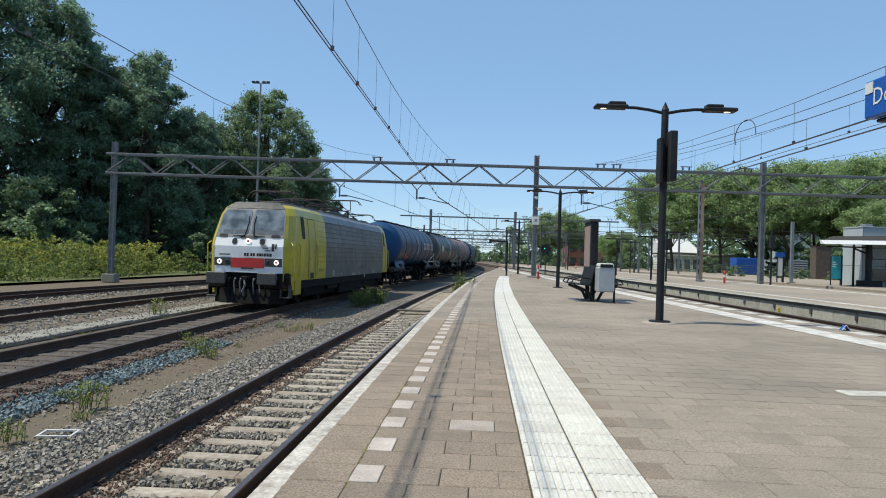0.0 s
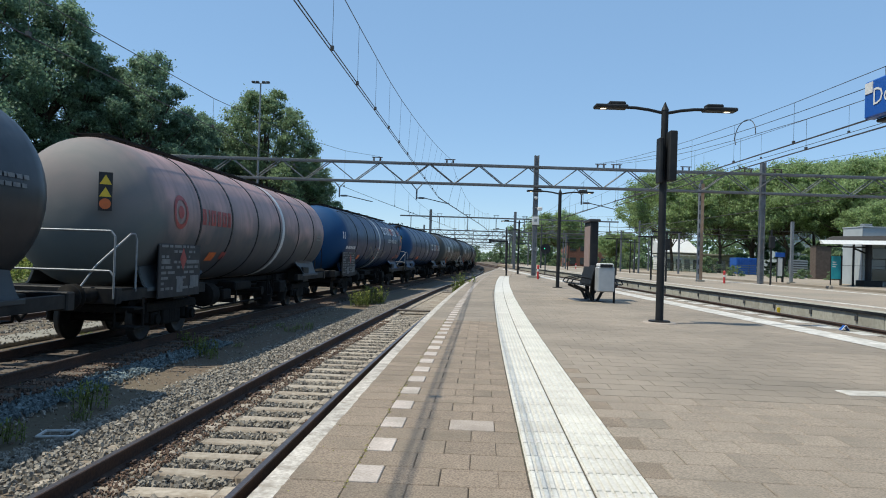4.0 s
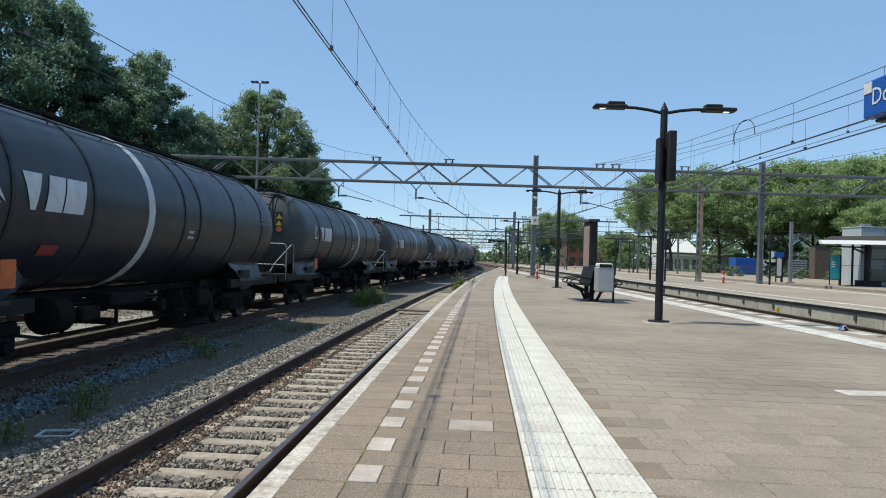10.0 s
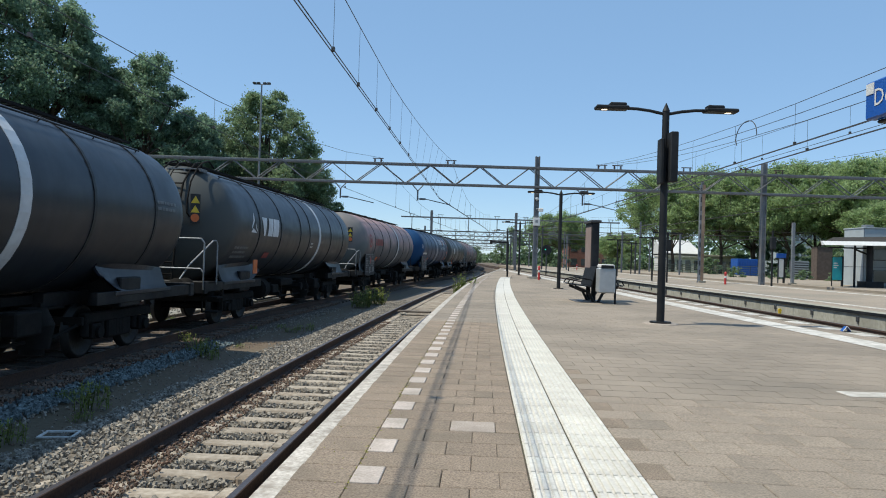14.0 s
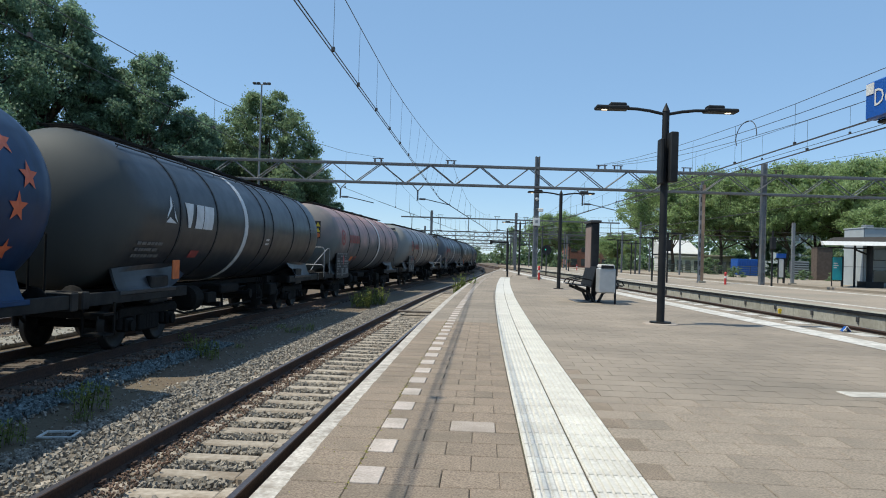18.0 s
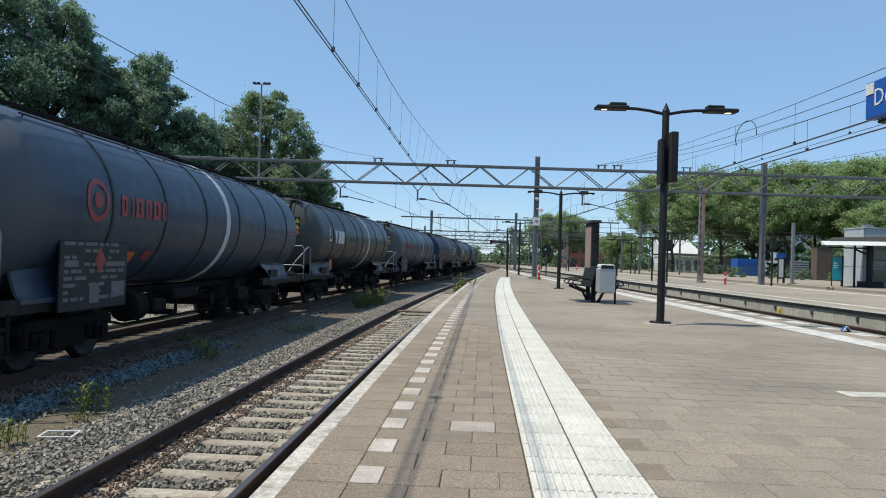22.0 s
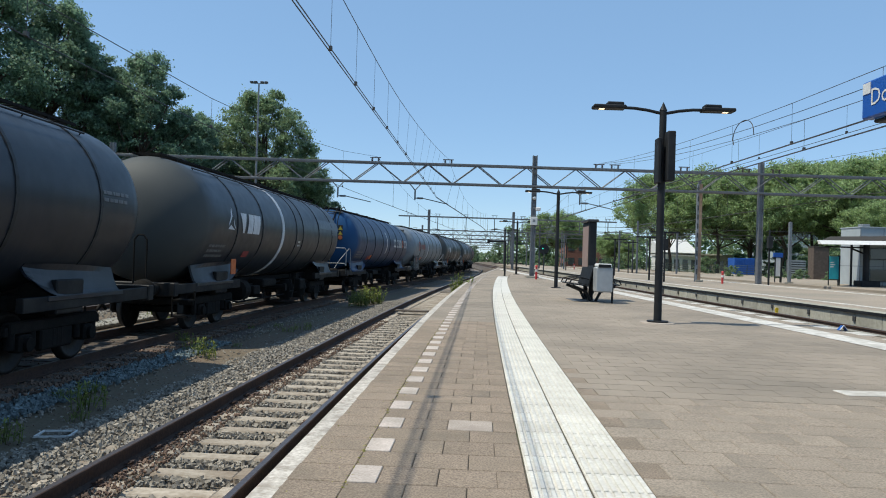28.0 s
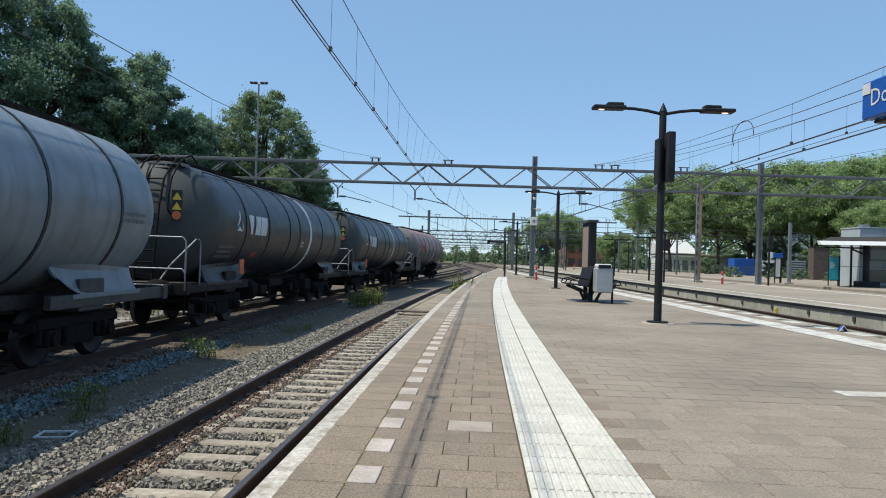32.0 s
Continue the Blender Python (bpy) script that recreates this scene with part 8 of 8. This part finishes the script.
for i, (kind, x, y, s, tall) in enumerate((("plane", 37, 118, 0.98, 1.10), ("plane2", 42.5, 112, 1.0, 1.10), ("plane", 50.5, 108, 1.0, 1.12), ("plane2", 58, 104, 1.05, 1.10), ("plane", 65, 105, 1.08, 1.16), ("plane2", 70, 98, 1.1, 1.28),
                                           ("plane", 57, 134, 1.05, 1.14), ("plane2", 62, 122, 1.15, 1.12), ("plane", 78, 102, 1.2, 1.34), ("plane2", 26.3, 165, 0.80, 1.05), ("plane", 32.2, 135, 0.5, 0.95),
                                           ("plane2", 52, 122, 1.1, 1.08), ("plane", 88, 85, 1.2, 1.1), ("plane2", 57, 93, 0.75, 0.95))):
    tree(kind, x, y, s, i * 53, PLANE, -0.6, tall)
# The last eight are added to darken the gaps under the crowns.
for x, y, s in ((36.5, 100, 0.5), (31, 122, 0.6), (28, 135, 0.5), (24, 150, 0.6), (34.6, 75, 0.30), (36.6, 74, 0.28), (38.9, 72, 0.26), (41.5, 71, 0.26), (31.5, 79, 0.3), (60, 138, 1.3), (66, 140, 1.3), (72, 142, 1.3), (78, 144, 1.3), (84, 146, 1.3), (37, 152, 1.0), (51, 156, 1.0), (58, 150, 1.1)):
    tree("bush", x, y, s, x * 29, "green bush behind the fence, some added as dark fill", -0.6)


def weed_mesh(seed, h, spread, stems, leaves, size, flower=False):
    """Upright stems with narrow leaves; flowering heads take the second material."""
    rng = np.random.default_rng(seed)
    sh = Shape()
    for _ in range(stems):
        a, r = rng.uniform(0, 6.28), spread * rng.random() ** 0.5
        p = np.array([r * math.cos(a), r * math.sin(a), 0.0])
        tip = p + np.array([rng.normal() * 0.16 * h, rng.normal() * 0.16 * h, h * rng.uniform(0.55, 1.0)])
        sh.slot = 0
        sh.rod(p, tip, size * 0.09, 4, size * 0.05, False)
        for k in range(leaves):
            t = rng.uniform(0.1, 1.0)
            q = p + (tip - p) * t
            b = rng.uniform(0, 6.28)
            d = np.array([math.cos(b), math.sin(b), rng.uniform(0.1, 0.9)]) * size * rng.uniform(0.6, 1.3)
            e = np.array([-math.sin(b), math.cos(b), 0.0]) * size * 0.2
            sh.slot = 1 if flower and t > 0.88 else 0
            sh.add([q, q + d * 0.5 - e, q + d, q + d * 0.5 + e], [(0, 1, 2, 3)])
    return sh.mesh("leaves")


WEEDS = {"small": weed_mesh(1, 0.42, 0.26, 14, 8, 0.085, True), "grass": weed_mesh(2, 0.75, 0.34, 40, 7, 0.13), "tall": weed_mesh(3, 1.1, 0.26, 30, 8, 0.14), "bloom": weed_mesh(5, 0.85, 0.55, 70, 8, 0.13, True), "tuft": weed_mesh(4, 0.2, 0.22, 26, 3, 0.06)}
for me in WEEDS.values():
    me.materials.append(WEED)
    me.materials.append(WEEDY)


def weed(kind, x, y, z, s, label):
    top = thing("weed", label, "weed", "weeds between the tracks", at=pose(x, y, z, 0, 0, x * 77) @ Matrix.Diagonal((s, s, s, 1)))
    put("leaves", WEEDS[kind], WEED, top)


weed("small", -4.85, 15.3, -1.1, 1.05, "yellow-flowering weed on sandy soil")
weed("small", -4.66, 9.9, -1.1, 1.05, "small green weed beside the ballast")
weed("small", -4.72, 8.1, -1.1, 0.75, "small green weed beside the ballast")
weed("small", -5.2, 7.4, -1.1, 0.7, "small green weed beside the ballast")
for x, y, k in ((-3.5, 31.2, 0.8), (-3.1, 33.2, 0.95)):
    weed("bloom", x, y, -1.1, k, "clump of tall yellow-green weeds between the tracks")
weed("tall", 0.98, 33.8, -0.85, 1.25, "tall weed growing at the platform edge")
weed("tall", 0.75, 33.5, -0.85, 0.85, "tall weed growing at the platform edge")
weed("small", -9.0, 23.5, -1.05, 1.5, "bushy weed beside the yard track")
weed("small", -12.2, 19.5, -1.05, 1.2, "bushy weed beside the yard track")
weed("tuft", -3.9, 21.0, -1.1, 1.1, "thin grass tuft on soil")
weed("small", 6.0, 20.0, -0.02, 0.12, "tiny weed in a paving joint")

rng = np.random.default_rng(7)
for i in range(20):
    y = 7.0 + 16 * rng.random()
    u = (0.9, 1.9, 2.5, -2.1)[i % 4] + 0.2 * rng.normal()
    weed("tuft" if i % 5 else "small", train_line(y) + u, y, -1.12, 0.45 + 0.5 * rng.random(), "small tuft growing in gravel")


def meadow(name, n, box_, size, h, material, label, seed):
    """Tall flowering growth along the verge, as joined clumps."""
    g = np.random.default_rng(seed)
    cen, rad = [], []
    for _ in range(n):
        t = g.random()
        x, y = box_[0] + (box_[1] - box_[0]) * g.random(), box_[2] + (box_[3] - box_[2]) * t
        x += 0.10 * max(0, y - 40)
        k = 0.6 + 0.6 * noise.noise((x * 0.25, y * 0.25, seed)) + 0.25 * g.random()
        for j in range(3):
            cen.append((x + g.normal() * 0.25, y + g.normal() * 0.25, -0.95 + h * max(0.25, k) * (0.25 + 0.3 * j)))
            rad.append(0.42 - 0.08 * j)
    v, f = leaf_cloud(g, cen, rad, 16, size, 0.9)
    sh = Shape()
    sh.v, sh.f = [tuple(p) for p in v.tolist()], [tuple(q) for q in f.tolist()]
    sh.s, sh.k = [False] * len(sh.f), [0] * len(sh.f)
    return tagged(put(name, sh, material), label, "weeds", kind="stuff")


meadow("flowering_verge", 420, (-46, -24.6, 50, 62), 0.11, 3.0, WEEDY, "tall yellow flowering weeds on the verge", 21)
meadow("green_verge", 520, (-52, -24.2, 47, 66), 0.12, 2.4, WEED, "tall green weeds on the verge", 22)
meadow("front_verge", 420, (-46, -23.4, 40, 52), 0.10, 1.1, WEED, "rough grass in front of the flowering weeds", 23)
meadow("far_verge", 260, (-24, -15, 62, 110), 0.13, 1.3, WEED, "rough growth beside the yard tracks", 24)

def woods(name, x0, x1, y, h, seed, label):
    """A far belt of trees, as joined clumps."""
    g = np.random.default_rng(seed)
    cen, rad = [], []
    x = x0
    while x < x1:
        top = h * (0.7 + 0.35 * noise.noise((x * 0.08, seed, 0)) + 0.15 * g.random())
        for k in range(4):
            cen.append((x + g.normal() * 1.0, y + g.normal() * 2.0, -1 + top * (0.2 + 0.24 * k)))
            rad.append(2.6 - 0.35 * k)
        x += 1.5
    v, f = leaf_cloud(g, cen, rad, 30, 0.65, 0.8)
    sh = Shape()
    sh.v, sh.f = [tuple(p) for p in v.tolist()], [tuple(q) for q in f.tolist()]
    sh.s, sh.k = [False] * len(sh.f), [0] * len(sh.f)
    return tagged(put(name, sh, LEAFM), label, "woods", kind="stuff")


woods("far_woods", -150, 120, 470, 7, 31, "far belt of trees along the horizon")
woods("left_woods", -130, -24, 150, 13, 32, "belt of trees behind the yard")
woods("right_woods", 20, 130, 215, 13, 33, "belt of trees behind the platforms")

# lighting mast among the left-hand trees
mast = thing("lighting_mast", "slim galvanised lighting mast before the trees", "mast", at=pose(-20.6, 80.0, -1.0))
put("pole", Shape().rod((0, 0, 0), (0, 0, 20.6), 0.17, 10, 0.08), GALV, mast)
put("crown_frame", Shape().rod((-0.9, 0, 20.6), (0.9, 0, 20.6), 0.05, 6), GALV, mast)
for x in (-0.8, -0.35, 0.35, 0.8):
    put("floodlight", Shape().box(x - 0.18, x + 0.18, -0.2, 0.2, 20.62, 20.82, 0.03), DGREY, mast)

motions()
